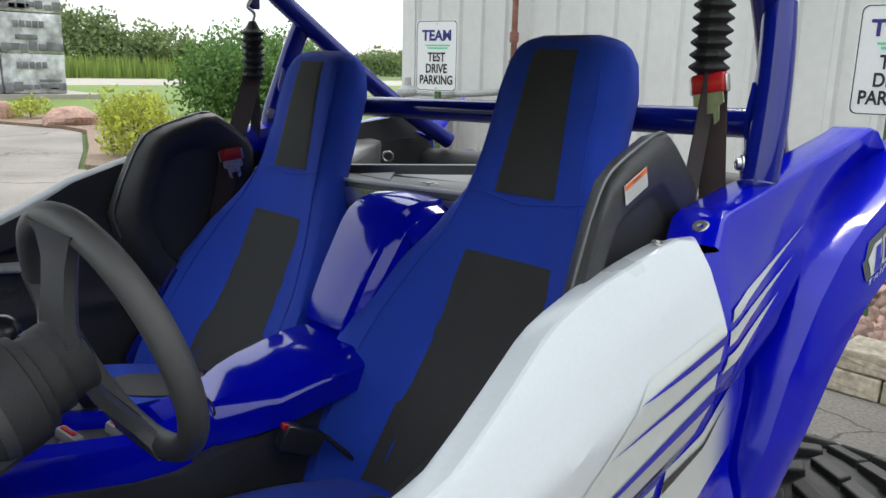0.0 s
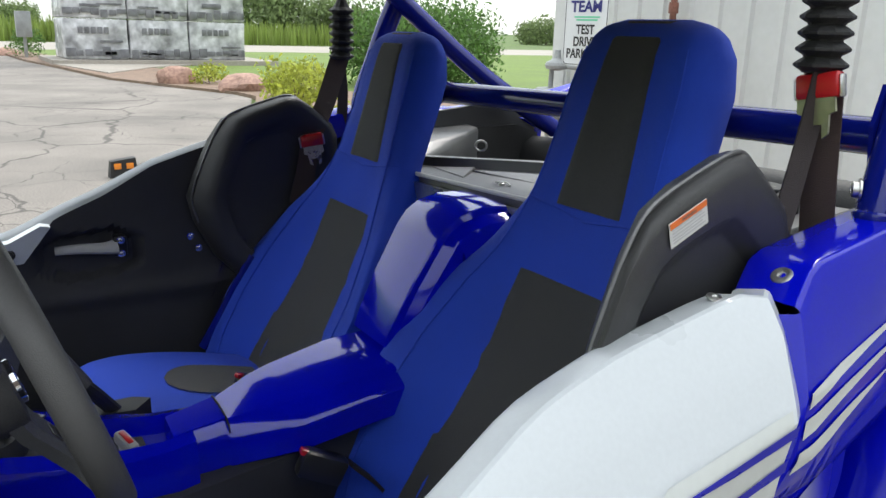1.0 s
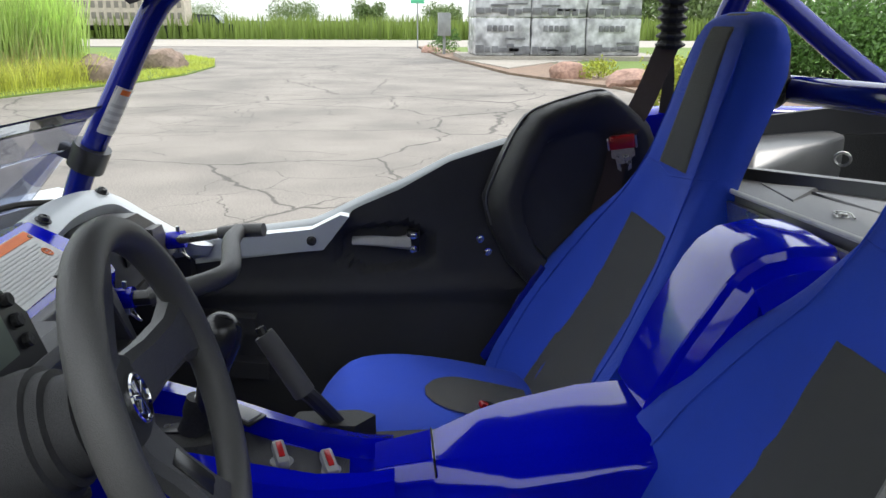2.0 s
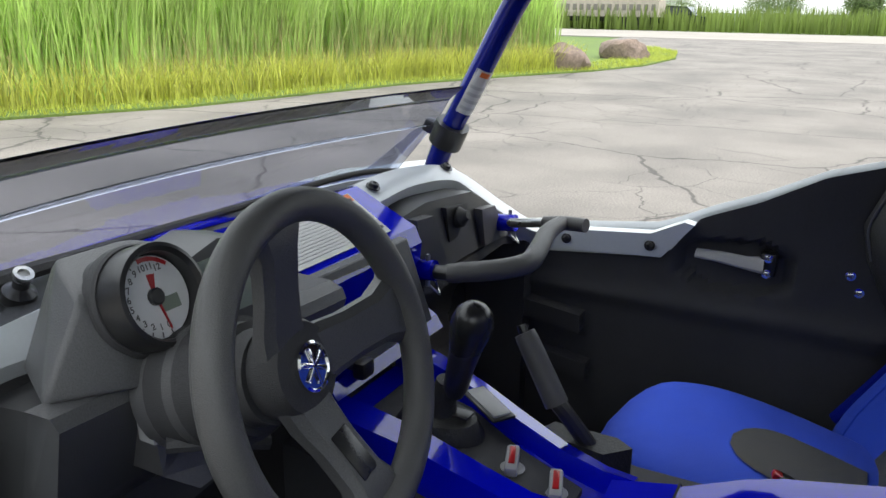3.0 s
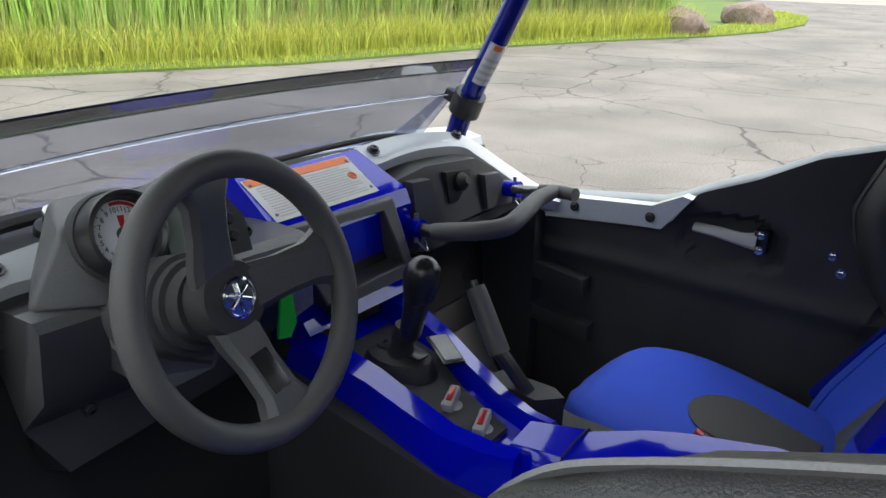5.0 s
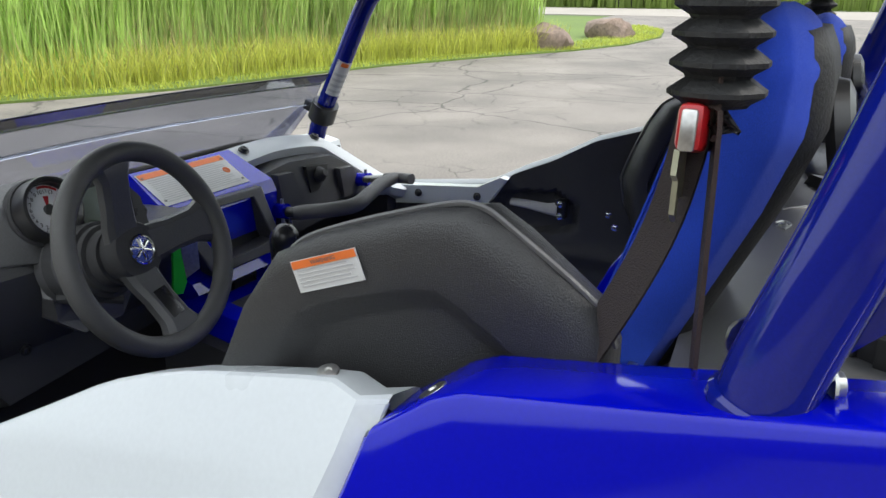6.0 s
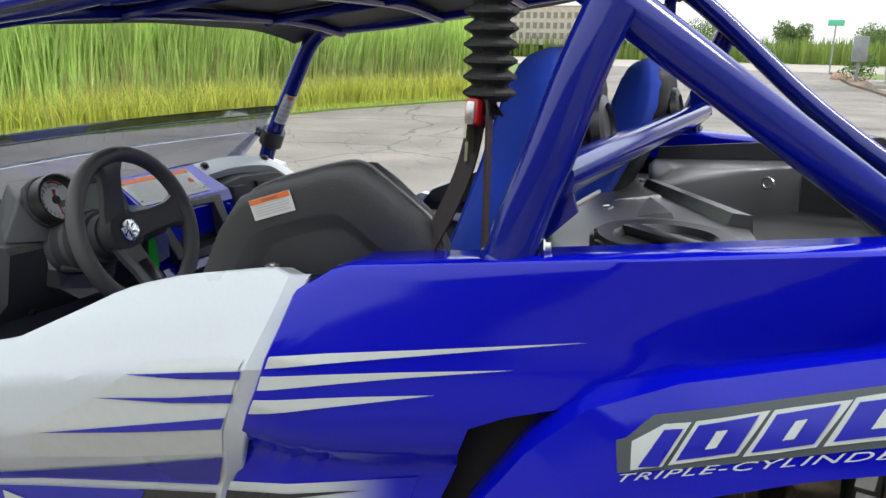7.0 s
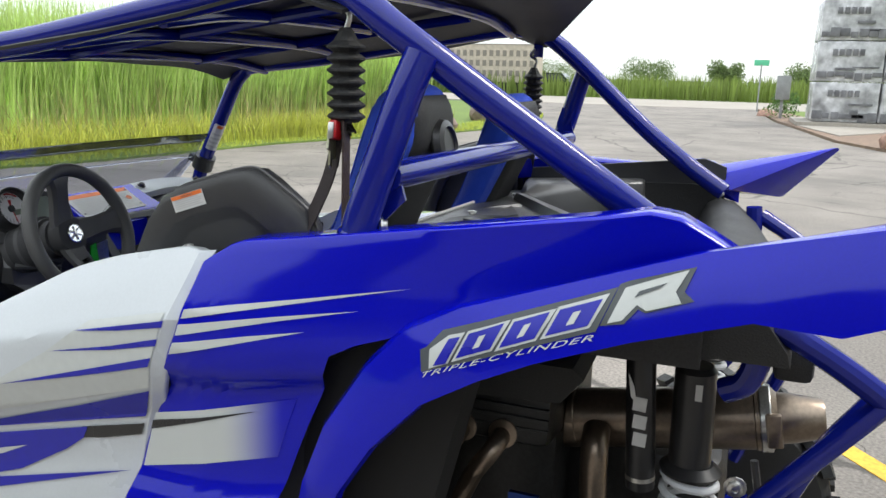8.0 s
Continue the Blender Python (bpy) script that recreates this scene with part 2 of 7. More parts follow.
# ---- ground and surroundings ----
def asphalt_material():
    m = material("cracked_asphalt", (0.200, 0.178, 0.157), 0.8, grain=0.3, scale=60, bump=0.5, stain=0.3, stain_scale=0.6)
    n, l = m.node_tree.nodes, m.node_tree.links
    b = n["Principled BSDF"]
    src = b.inputs["Base Color"].links[0].from_socket
    tc = n.new("ShaderNodeTexCoord")
    warp = n.new("ShaderNodeTexNoise")
    warp.inputs["Scale"].default_value, warp.inputs["Detail"].default_value = 1.6, 4.0
    add = n.new("ShaderNodeVectorMath")
    add.operation = "MULTIPLY_ADD"
    add.inputs[1].default_value = (0.55, 0.55, 0.0)
    l.new(tc.outputs["Object"], warp.inputs["Vector"])
    l.new(warp.outputs["Color"], add.inputs[0])
    l.new(tc.outputs["Object"], add.inputs[2])
    fac = None
    for sc, wd in ((0.30, 0.0075), (1.1, 0.0085)):
        v = n.new("ShaderNodeTexVoronoi")
        v.feature = "DISTANCE_TO_EDGE"
        v.inputs["Scale"].default_value = sc
        l.new(add.outputs["Vector"], v.inputs["Vector"])
        r = n.new("ShaderNodeMapRange")
        r.inputs["From Min"].default_value, r.inputs["From Max"].default_value = wd * 0.4, wd
        l.new(v.outputs["Distance"], r.inputs["Value"])
        fac = (r.outputs["Result"], fac)
    # the finer cracks only run in patches
    patch = n.new("ShaderNodeTexNoise")
    patch.inputs["Scale"].default_value = 0.25
    l.new(tc.outputs["Object"], patch.inputs["Vector"])
    pr = n.new("ShaderNodeMapRange")
    pr.inputs["From Min"].default_value, pr.inputs["From Max"].default_value = 0.44, 0.52
    pr.inputs["To Min"].default_value, pr.inputs["To Max"].default_value = 1.0, 0.0
    l.new(patch.outputs["Fac"], pr.inputs["Value"])
    mx = n.new("ShaderNodeMath")
    mx.operation = "MAXIMUM"
    l.new(fac[0], mx.inputs[0])
    l.new(pr.outputs["Result"], mx.inputs[1])
    mul = n.new("ShaderNodeMath")
    mul.operation = "MULTIPLY"
    l.new(mx.outputs[0], mul.inputs[0])
    l.new(fac[1][0], mul.inputs[1])
    to = n.new("ShaderNodeMapRange")
    to.inputs["To Min"].default_value = 0.42
    l.new(mul.outputs[0], to.inputs["Value"])
    sc = n.new("ShaderNodeVectorMath")
    sc.operation = "SCALE"
    l.new(src, sc.inputs[0])
    l.new(to.outputs["Result"], sc.inputs["Scale"])
    l.new(sc.outputs["Vector"], b.inputs["Base Color"])
    return m


ASPHALT = asphalt_material()
FIELD = material("rough_field_grass", (0.08, 0.13, 0.025), 0.9, grain=0.3, scale=9, stain=0.25, stain_scale=0.15)
LAWN = material("mown_lawn", (0.12, 0.18, 0.03), 0.9, grain=0.3, scale=25, bump=0.5, stain=0.15, stain_scale=0.5)
ROADM = material("pale_concrete_road", (0.33, 0.30, 0.26), 0.85, grain=0.1, scale=10, stain=0.1, stain_scale=0.3)
MULCH = material("brown_mulch_and_gravel", (0.21, 0.145, 0.105), 0.9, grain=0.4, scale=40, bump=0.8, stain=0.2)
def leafy(m, share=0.4):
    """Thin leaves let part of the light through."""
    n, l = m.node_tree.nodes, m.node_tree.links
    b, out = n["Principled BSDF"], n["Material Output"]
    tr, mx = n.new("ShaderNodeBsdfTranslucent"), n.new("ShaderNodeMixShader")
    mx.inputs["Fac"].default_value = share
    l.new(b.inputs["Base Color"].links[0].from_socket, tr.inputs["Color"])
    l.new(b.outputs["BSDF"], mx.inputs[1])
    l.new(tr.outputs["BSDF"], mx.inputs[2])
    l.new(mx.outputs["Shader"], out.inputs["Surface"])
    return m


BLADE = leafy(material("reed_blades", (0.50, 0.65, 0.20), 0.6, grain=0.15, scale=3, stain=0.25, stain_scale=0.4, vary=0.30, island=True))
STRAW = material("dry_reed_stems", (0.42, 0.36, 0.15), 0.7, vary=0.35, island=True)
LEAF = leafy(material("green_leaves", (0.105, 0.20, 0.05), 0.55, grain=0.2, scale=4, vary=0.5, island=True), 0.35)
LEAFY = leafy(material("yellow_green_leaves", (0.36, 0.40, 0.06), 0.55, vary=0.45, island=True), 0.35)
# distance haze is mixed into these paler leaves
LEAFFAR = leafy(material("hazed_far_leaves", (0.17, 0.23, 0.09), 0.7, vary=0.45, island=True), 0.35)
BARK = material("bark", (0.10, 0.075, 0.055), 0.9, grain=0.3, scale=30, bump=0.8)
ROCK = material("brown_boulder", (0.22, 0.16, 0.125), 0.85, grain=0.3, scale=12, bump=0.9, stain=0.25, stain_scale=2)
ROCKP = material("pink_granite_boulder", (0.36, 0.22, 0.17), 0.85, grain=0.3, scale=14, bump=0.9, stain=0.2, stain_scale=2)
METALWALL = material("white_ribbed_steel", (0.56, 0.57, 0.56), 0.45, metal=0.0, grain=0.03, scale=15, stain=0.09, stain_scale=0.8)
PEBBLE = material("river_pebbles", (0.36, 0.23, 0.18), 0.7, grain=0.2, scale=30, vary=0.6, island=True)
STONE = material("kerb_stone", (0.36, 0.31, 0.24), 0.9, grain=0.3, scale=30, bump=0.9, stain=0.25, stain_scale=3, vary=0.12)
YELLOW = material("yellow_line_paint", (0.72, 0.42, 0.05), 0.7, grain=0.2, scale=40, stain=0.2)
SIGNW = material("white_sign_face", (0.68, 0.69, 0.70), 0.4, grain=0.02)
SIGNK = material("black_sign_paint", (0.01, 0.01, 0.012), 0.5)
SIGNB = material("navy_sign_paint", (0.02, 0.02, 0.16), 0.5)
SIGNG = material("green_sign_paint", (0.12, 0.55, 0.32), 0.5)
GPOST = material("green_sign_post", (0.05, 0.12, 0.04), 0.6, grain=0.2, stain=0.2)
PIPEG = material("grey_gas_pipe", (0.30, 0.31, 0.31), 0.5, grain=0.15, stain=0.2)
WRAP = material("grey_shrink_wrap", (0.46, 0.46, 0.475), 0.25, grain=0.3, scale=3.5, stain=0.45, stain_scale=1.6, bump=0.3)
WRAPD = material("dark_wrap_print", (0.15, 0.15, 0.16), 0.4, grain=0.4, scale=3)
# trailer side paled for distance haze; slots carry their shade as colour
TRAILERF = material("hazed_tan_trailer", (0.50, 0.44, 0.36), 0.8, grain=0.15, scale=3)
SLOT = material("shaded_trailer_slot", (0.22, 0.20, 0.17), 0.7)
WINDOWF = material("far_window", (0.08, 0.09, 0.10), 0.2)
CARG = material("dark_green_car_paint", (0.02, 0.035, 0.03), 0.25, coat=0.5)


def structure(name, label, category):
    return dict(name=name, label=label, category=category)


def slab(name, pts, z0, z1, mat, label, category, kind="structure", bevel=0.0):
    ob = part(name, prism(pts, z0, z1, "z", bevel), mat, None, "", 0)
    return tagged(ob, label, category, "", kind)


slab("ground", [(-900, -900), (900, -900), (900, 900), (-900, 900)], -0.6, -0.045, FIELD, "rough green field stretching flat to the horizon", "ground")
# parking lot, with the wavy edge of the reed bank on one side and the mulch bed on another
EDGE = [(-30, 13.5), (-6, 13.0), (3.5, 11.4), (8, 9.5), (13, 8.7), (16.5, 7.6), (19, 6.6), (22, 6.0), (26, 6.0), (30, 6.8), (33.5, 8.6), (37, 11.0), (42, 13.0), (47, 13.5)]
lot = EDGE + [(47, -1.5), (40, -1.7), (33, -2.0), (28.8, -2.5), (22.3, -3.15), (18.9, -4.25), (17.0, -4.95), (15.9, -5.0), (12.5, -3.8), (10.2, -2.9), (9.0, -3.6), (8.8, -12.5), (-30, -12.5)]
slab("parking_lot", lot[::-1], -0.5, 0.0, ASPHALT, "weathered grey asphalt lot with winding dark cracks", "pavement")
slab("road", [(46.5, -400), (62.5, -400), (62.5, 400), (46.5, 400)], -0.5, 0.012, ROADM, "pale concrete road crossing beyond the lot", "road")
bank = EDGE[:-1] + [(42, 24), (20, 22), (-30, 26)]
slab("lawn_bank", bank, -0.5, 0.035, LAWN, "mown grass verge rising to the reed bank", "lawn")
slab("lawn", [(46, -2.5), (46, -60), (8.9, -60), (8.9, -12.7), (12, -9.1), (17.5, -7.7), (21.8, -7.5), (22.2, -6.1), (27.5, -5.7), (33, -4.1), (45, -2.7)], -0.5, 0.03, LAWN, "bright mown lawn behind the mulch bed", "lawn")
slab("mulch_bed", [(47, -1.6), (40, -1.8), (33, -2.1), (28.8, -2.6), (22.3, -3.25), (18.9, -4.35), (17.0, -5.05), (15.9, -5.1), (12.5, -3.9), (10.2, -3.0), (9.1, -3.7), (8.9, -12.6), (12, -9.0), (17.5, -7.6), (21.8, -7.4), (22.2, -6.0), (27.5, -5.6), (33, -4.0), (45, -2.6)], -0.5, 0.055, MULCH, "brown mulch and gravel bed with a pale edge", "mulch bed")


def blades(name, spots, label, category, mat, height, width, lean, rng, seg=3):
    """Thin bent blades as one mesh; spots are (x, y) pairs."""
    verts, faces = [], []
    for x, y in spots:
        h = height * rng.uniform(0.62, 1.12)
        w = width * rng.uniform(0.6, 1.3)
        a, ln = rng.uniform(0, 2 * math.pi), lean * rng.uniform(0.2, 1.3)
        b = rng.uniform(0, 2 * math.pi)
        dx, dy, ex, ey = math.cos(a), math.sin(a), math.cos(b), math.sin(b)
        s = len(verts)
        for k in range(seg + 1):
            t = k / seg
            off, ww = ln * t * t * h, w * (1 - t) ** 0.6 / 2 + 0.0008
            cx, cy, cz = x + ex * off, y + ey * off, h * (t - 0.25 * ln * t * t)
            verts += [(cx - dx * ww, cy - dy * ww, cz), (cx + dx * ww, cy + dy * ww, cz)]
        faces += [(s + 2 * k, s + 2 * k + 1, s + 2 * k + 3, s + 2 * k + 2) for k in range(seg)]
    me = bpy.data.meshes.new(name)
    me.from_pydata(verts, [], faces)
    me.materials.append(mat)
    return tagged(new(name, me), label, category, "", "stuff")


rng = random.Random(4)
edge_y = linear([p[0] for p in EDGE], [p[1] for p in EDGE])


def bank_spots(n, x0, x1, d0, d1):
    out = []
    while len(out) < n:
        x = rng.uniform(x0, x1)
        d = d0 + (d1 - d0) * rng.random() ** 1.5
        if noise.noise((x * 0.5, d * 0.6, 3)) + rng.random() * 0.9 > 0.25:
            out.append((x, edge_y(x) + d))
    return out


blades("reeds", bank_spots(32000, -4, 20.0, 1.5, 7.0), "tall green reeds standing dense along the lot", "reeds", BLADE, 2.75, 0.035, 0.22, rng, 4)
blades("reed_fringe", bank_spots(9000, -4, 20, 0.7, 1.9), "shorter yellow-green grass in front of the reeds", "grass", leafy(material("fringe_grass", (0.58, 0.60, 0.13), 0.6, vary=0.4, island=True)), 0.75, 0.022, 0.5, rng)
blades("dry_stems", bank_spots(2600, -4, 18.5, 1.0, 3.2), "dry straw-coloured stems among the reeds", "grass", STRAW, 1.35, 0.012, 0.35, rng, 2)
blades("verge_grass", bank_spots(9000, -2, 33, 0.03, 1.5), "short ragged grass along the asphalt edge", "grass", leafy(material("verge_blades", (0.48, 0.52, 0.09), 0.7, vary=0.4, island=True)), 0.16, 0.02, 0.5, rng, 2)
far_spots = [(rng.uniform(64, 74), rng.uniform(-45, 90)) for _ in range(9000)]
blades("far_reeds", far_spots, "far band of tall green grass beyond the road", "reeds", leafy(material("far_reed_blades", (0.20, 0.27, 0.06), 0.7, vary=0.3, island=True)), 2.0, 0.22, 0.15, rng, 2)


def clump_leaves(verts, faces, c, r, n, size, rng, squash=0.8):
    for _ in range(n):
        d = Vector((rng.gauss(0, 1), rng.gauss(0, 1), rng.gauss(0, 1))).normalized() * r * rng.uniform(0.35, 1.0)
        p = Vector(c) + Vector((d.x, d.y, d.z * squash))
        a = Vector((rng.gauss(0, 1), rng.gauss(0, 1), rng.gauss(0, 0.6))).normalized()
        b = a.orthogonal().normalized()
        b.rotate(Matrix.Rotation(rng.uniform(0, 6.28), 3, a))
        w = a.cross(b)
        s = size * rng.uniform(0.6, 1.4)
        k = len(verts)
        verts += [p - b * s, p - b * 0.2 * s + w * s * 0.45, p + b * s, p - b * 0.2 * s - w * s * 0.45]
        faces += [(k, k + 1, k + 2, k + 3)]


def plant(name, at, height, width, label, category, leaf, leaves, size, seed, trunk=0.35, clumps=14, group=""):
    """A tapered trunk with limbs, and a crown of many small leaves in clumps."""
    g = random.Random(seed)
    ob = thing(name, label, category, group)
    x, y = at
    bm = tube([(x, y, -0.05), (x + g.uniform(-.1, .1) * width, y, height * trunk), (x, y + g.uniform(-.1, .1) * width, height * 0.8)], [height * 0.03 + 0.02, height * 0.02, 0.01], 8, 3)
    verts, faces = [], []
    limbs = []
    for k in range(clumps):
        a = 2 * math.pi * (k * 0.618 + g.uniform(0, 0.1))
        hz = height * (trunk * 0.7 + (1 - trunk * 0.7) * (0.12 + 0.78 * (k + 0.5) / clumps))
        rr = width * 0.5 * math.sqrt(max(0.05, 1 - ((hz / height - 0.5) / 0.56) ** 2)) * g.uniform(0.45, 0.85)
        c = (x + math.cos(a) * rr, y + math.sin(a) * rr, hz)
        limbs.append(c)
        clump_leaves(verts, faces, c, width * g.uniform(0.16, 0.30), leaves // clumps, size, g)
    part("trunk", bm, BARK, ob)
    for c in limbs[::3]:
        part("limb", tube([(x, y, c[2] * 0.45), ((x + c[0]) / 2, (y + c[1]) / 2, c[2] * 0.8), c], [height * 0.012 + 0.005, height * 0.007 + 0.004, 0.003], 6, 3), BARK, ob)
    me = bpy.data.meshes.new("crown")
    me.from_pydata(verts, [], faces)
    me.materials.append(leaf)
    cr = new("crown", me)
    cr.parent = ob
    return ob


plant("shrub", (18.5, -10.9), 2.0, 4.4, "large rounded green shrub beside the lawn", "shrub", LEAF, 24000, 0.065, 11, 0.12, 46)
plant("shrub", (10.9, -4.05), 0.98, 1.5, "low yellow-green shrub in the mulch bed", "shrub", LEAFY, 1800, 0.05, 12, 0.1, 14)
plant("shrub", (15.6, -6.0), 0.75, 1.4, "low yellow-green shrub in the mulch bed", "shrub", LEAFY, 1200, 0.05, 13, 0.1, 12)
plant("shrub", (19.9, -5.2), 0.50, 1.3, "flat yellow shrub among the boulders", "shrub", LEAFY, 900, 0.045, 14, 0.1, 10)
plant("shrub", (36.5, -2.4), 1.1, 1.6, "small dark green shrub at the end of the bed", "shrub", LEAF, 900, 0.06, 15, 0.1, 10)
for i, (tx, ty, th, tw) in enumerate([(77, -27, 5.6, 8.0), (74, -33, 3.9, 8.5), (84, -44, 2.6, 9), (180, 3, 5, 7), (230, 24, 5.5, 15), (170, -13, 4, 9), (260, 60, 5, 22), (95, -78, 3.0, 10), (120, -110, 3.5, 14), (220, -44, 7, 20)]):
    plant("tree", (tx, ty), th, tw, "distant broad leafy tree beyond the road", "tree", LEAFFAR, 4200, 0.26, 40 + i, 0.2, 16, "far trees")


def boulder(at, size, seed, mat, label):
    g = random.Random(seed)
    bm = bmesh.new()
    bmesh.ops.create_icosphere(bm, subdivisions=3, radius=0.5)
    for v in bm.verts:
        d = 1 + 0.38 * noise.noise(v.co * 1.7 + Vector((seed * 3.1, 0, 0))) + 0.14 * noise.noise(v.co * 4.5 + Vector((0, seed, 0)))
        v.co = Vector((v.co.x * size[0], v.co.y * size[1], max(v.co.z, -0.25) * size[2])) * d + Vector((at[0], at[1], size[2] * 0.2))
    return tagged(part("boulder", bm, mat, None), label, "rock", "boulders")


boulder((19.3, 7.5), (1.15, 1.3, 0.95), 1, ROCK, "large brown boulder on the grass verge")
boulder((25.0, 7.4), (1.7, 1.5, 0.95), 2, ROCK, "large brown boulder on the grass verge")
boulder((20.2, -4.4), (0.85, 0.95, 0.70), 3, ROCKP, "pinkish granite boulder in the mulch bed")
boulder((17.6, -5.45), (0.95, 1.2, 0.62), 4, ROCKP, "pinkish granite boulder in the mulch bed")
boulder((17.6, -6.75), (0.5, 0.5, 0.40), 5, ROCKP, "small pinkish granite boulder in the mulch bed")
boulder((38.5, -1.9), (0.8, 0.8, 0.5), 6, ROCKP, "pinkish granite boulder in the mulch bed")


# stack of wrapped crates, three long and two high at least
def crate(at, size, seed):
    ob = thing("wrapped_crate", "large crate in grey printed shrink wrap, stacked in a block", "crate", "stacked crates")
    bm = box((0, 0, 0), size, 0.06)
    bmesh.ops.subdivide_edges(bm, edges=bm.edges, cuts=3, use_grid_fill=True)
    for v in bm.verts:
        v.co += Vector((noise.noise(v.co * 1.3 + Vector((seed, 0, 0))), noise.noise(v.co * 1.3 + Vector((0, seed, 0))), 0)) * 0.05
    bmesh.ops.translate(bm, vec=at, verts=bm.verts)
    part("wrap", bm, WRAP, ob)
    g = random.Random(seed)
    x, y, z = at
    fx = x - size[0] / 2 - 0.055
    for k in range(5):
        w = size[1] * 0.075
        yy = y + (k - 2) * w * 1.35 + 0.1
        part("bar", box((fx, yy, z + size[2] * 0.22), (0.02, w, size[2] * 0.16), 0.004), WRAPD, ob)
    for k in range(7):
        part("print", box((fx, y + (k - 3) * size[1] * 0.14, z - size[2] * g.uniform(0.30, 0.38)), (0.02, size[1] * g.uniform(0.10, 0.16), size[2] * g.uniform(0.10, 0.24)), 0.004), WRAPD, ob)
    for k in range(2):
        part("print", box((fx, y + g.uniform(-.3, .3) * size[1], z - size[2] * g.uniform(0.05, 0.42)), (0.02, size[1] * g.uniform(0.15, 0.4), size[2] * g.uniform(0.04, 0.12)), 0.004), WRAPD, ob)
    return ob


for r in range(3):
    for c in range(3):
        crate((31.6, -4.2 - c * 2.2, 0.2 + 0.72 + r * 1.44), (2.6, 2.16, 1.42), 5 + r * 3 + c)
slab("gravel_pad", [(29.6, -2.6), (34, -2.6), (34, -10.8), (29.6, -10.8)], 0.0, 0.2, ROADM, "pale gravel pad under the crates", "gravel pad")

slab("gravel_apron", [(29.6, -2.65), (28.9, -2.75), (24.2, -3.5), (27.6, -5.5), (29.6, -7.5)], 0.0, 0.085, ROADM, "pale gravel apron in front of the crates", "gravel pad")

# livestock trailer, street sign and a parked car beyond the road
fb = thing("livestock_trailer", "long tan slatted livestock trailer on the far road", "trailer")
part("body", prism([(66.0, 16.2), (68.5, 16.2), (68.5, 30.0), (66.0, 30.0)], 1.0, 4.15, "z", 0.03), TRAILERF, fb, "", 0)
part("roof", prism([(65.95, 16.1), (68.55, 16.1), (68.55, 30.1), (65.95, 30.1)], 4.15, 4.25, "z", 0.02), material("trailer_roof", (0.34, 0.31, 0.28), 0.7, grain=0.1), fb, "", 0)
for r in range(3):
    for k in range(22):
        part("slot", box((65.99, 16.6 + k * 0.61, 1.75 + r * 0.85), (0.06, 0.34, 0.5), 0.0), SLOT, fb, "", 0)
for wy in (17.6, 18.9, 26.5, 27.8):
    for wx in (66.2, 68.3):
        part("wheel", lathe([(0.28, -0.14), (0.48, -0.14), (0.5, 0), (0.48, 0.14), (0.28, 0.14)], along((1, 0, 0), (wx, wy, 0.5)), 16), RUBBER, fb)
part("chassis", box((67.25, 23.0, 0.8), (1.6, 12.5, 0.4), 0.03), RUBBER, fb)
ss = thing("street_sign", "small green street sign on a thin pole by the road", "street sign")
part("pole", tube([(44.0, -1.5, 0), (44.0, -1.5, 2.45)], 0.04, 8, 0), PIPEG, ss)
part("plate", box((44.0, -1.5, 2.55), (0.03, 0.75, 0.3), 0.01), SIGNG, ss, "green sign plate")
eb = thing("utility_box", "pale grey metal utility box on a post", "utility box")
part("cabinet", box((35.3, -2.3, 1.35), (0.5, 0.55, 1.0), 0.03), PIPEG, eb)
part("post", box((35.3, -2.3, 0.42), (0.12, 0.12, 0.86), 0.01), PIPEG, eb)
car = thing("parked_car", "dark green car parked far off across the road", "car")
part("body", prism([(-2.2, 0.35), (-2.2, 0.85), (-1.3, 0.95), (-0.8, 1.5), (0.9, 1.55), (1.6, 0.98), (2.3, 0.9), (2.35, 0.4)], -0.85, 0.85, "x", 0.08), CARG, car)
part("window", prism([(-1.05, 1.0), (-0.72, 1.42), (0.82, 1.46), (1.25, 1.0)], -0.87, 0.87, "x", 0.03), WINDOWF, car)
for wx in (-0.82, 0.82):
    for wy in (-1.4, 1.45):
        part("wheel", lathe([(0.2, -0.1), (0.34, -0.1), (0.36, 0), (0.34, 0.1), (0.2, 0.1)], along((1, 0, 0), (wx, wy, 0.36)), 16), RUBBER, car)
car.location = (70, 15.5, 0.0)
car.scale = (1.25, 1.25, 1.25)

# ---- the shop wall, with its signs, gravel bed and meters ----
wall = tagged(new("wall_shop"), "white ribbed steel shop wall", "wall", "", "structure")
WY, WX0, WX1 = -4.75, -14.0, 5.35
prof, x = [], WX0
while x < WX1 - 0.3:
    prof += [(x, 0), (x + 0.225, 0), (x + 0.245, 0.028), (x + 0.285, 0.028), (x + 0.305, 0)]
    x += 0.305
prof.append((WX1, 0))
rings = [[(px, WY + d, z) for px, d in prof] for z in (0.05, 4.6)]
part("cladding", loft(rings, False, False), METALWALL, wall, "", 0)
part("core", prism([(WX0, WY - 8), (WX1 - 0.02, WY - 8), (WX1 - 0.02, WY - 0.01), (WX0, WY - 0.01)], 0.0, 4.6, "z"), METALWALL, wall, "", 0)
part("corner_trim", prism([(WX1 - 0.16, WY - 0.2), (WX1 + 0.035, WY - 0.2), (WX1 + 0.035, WY + 0.045), (WX1 - 0.16, WY + 0.045)], 0.05, 4.6, "z", 0.006), METALWALL, wall, "flat white corner trim")
slab("gravel_bed", [(-14, -4.8), (6.6, -4.8), (6.6, -3.15), (-14, -3.15)], -0.5, 0.17, MULCH, "bed of loose pebbles along the wall", "gravel bed")
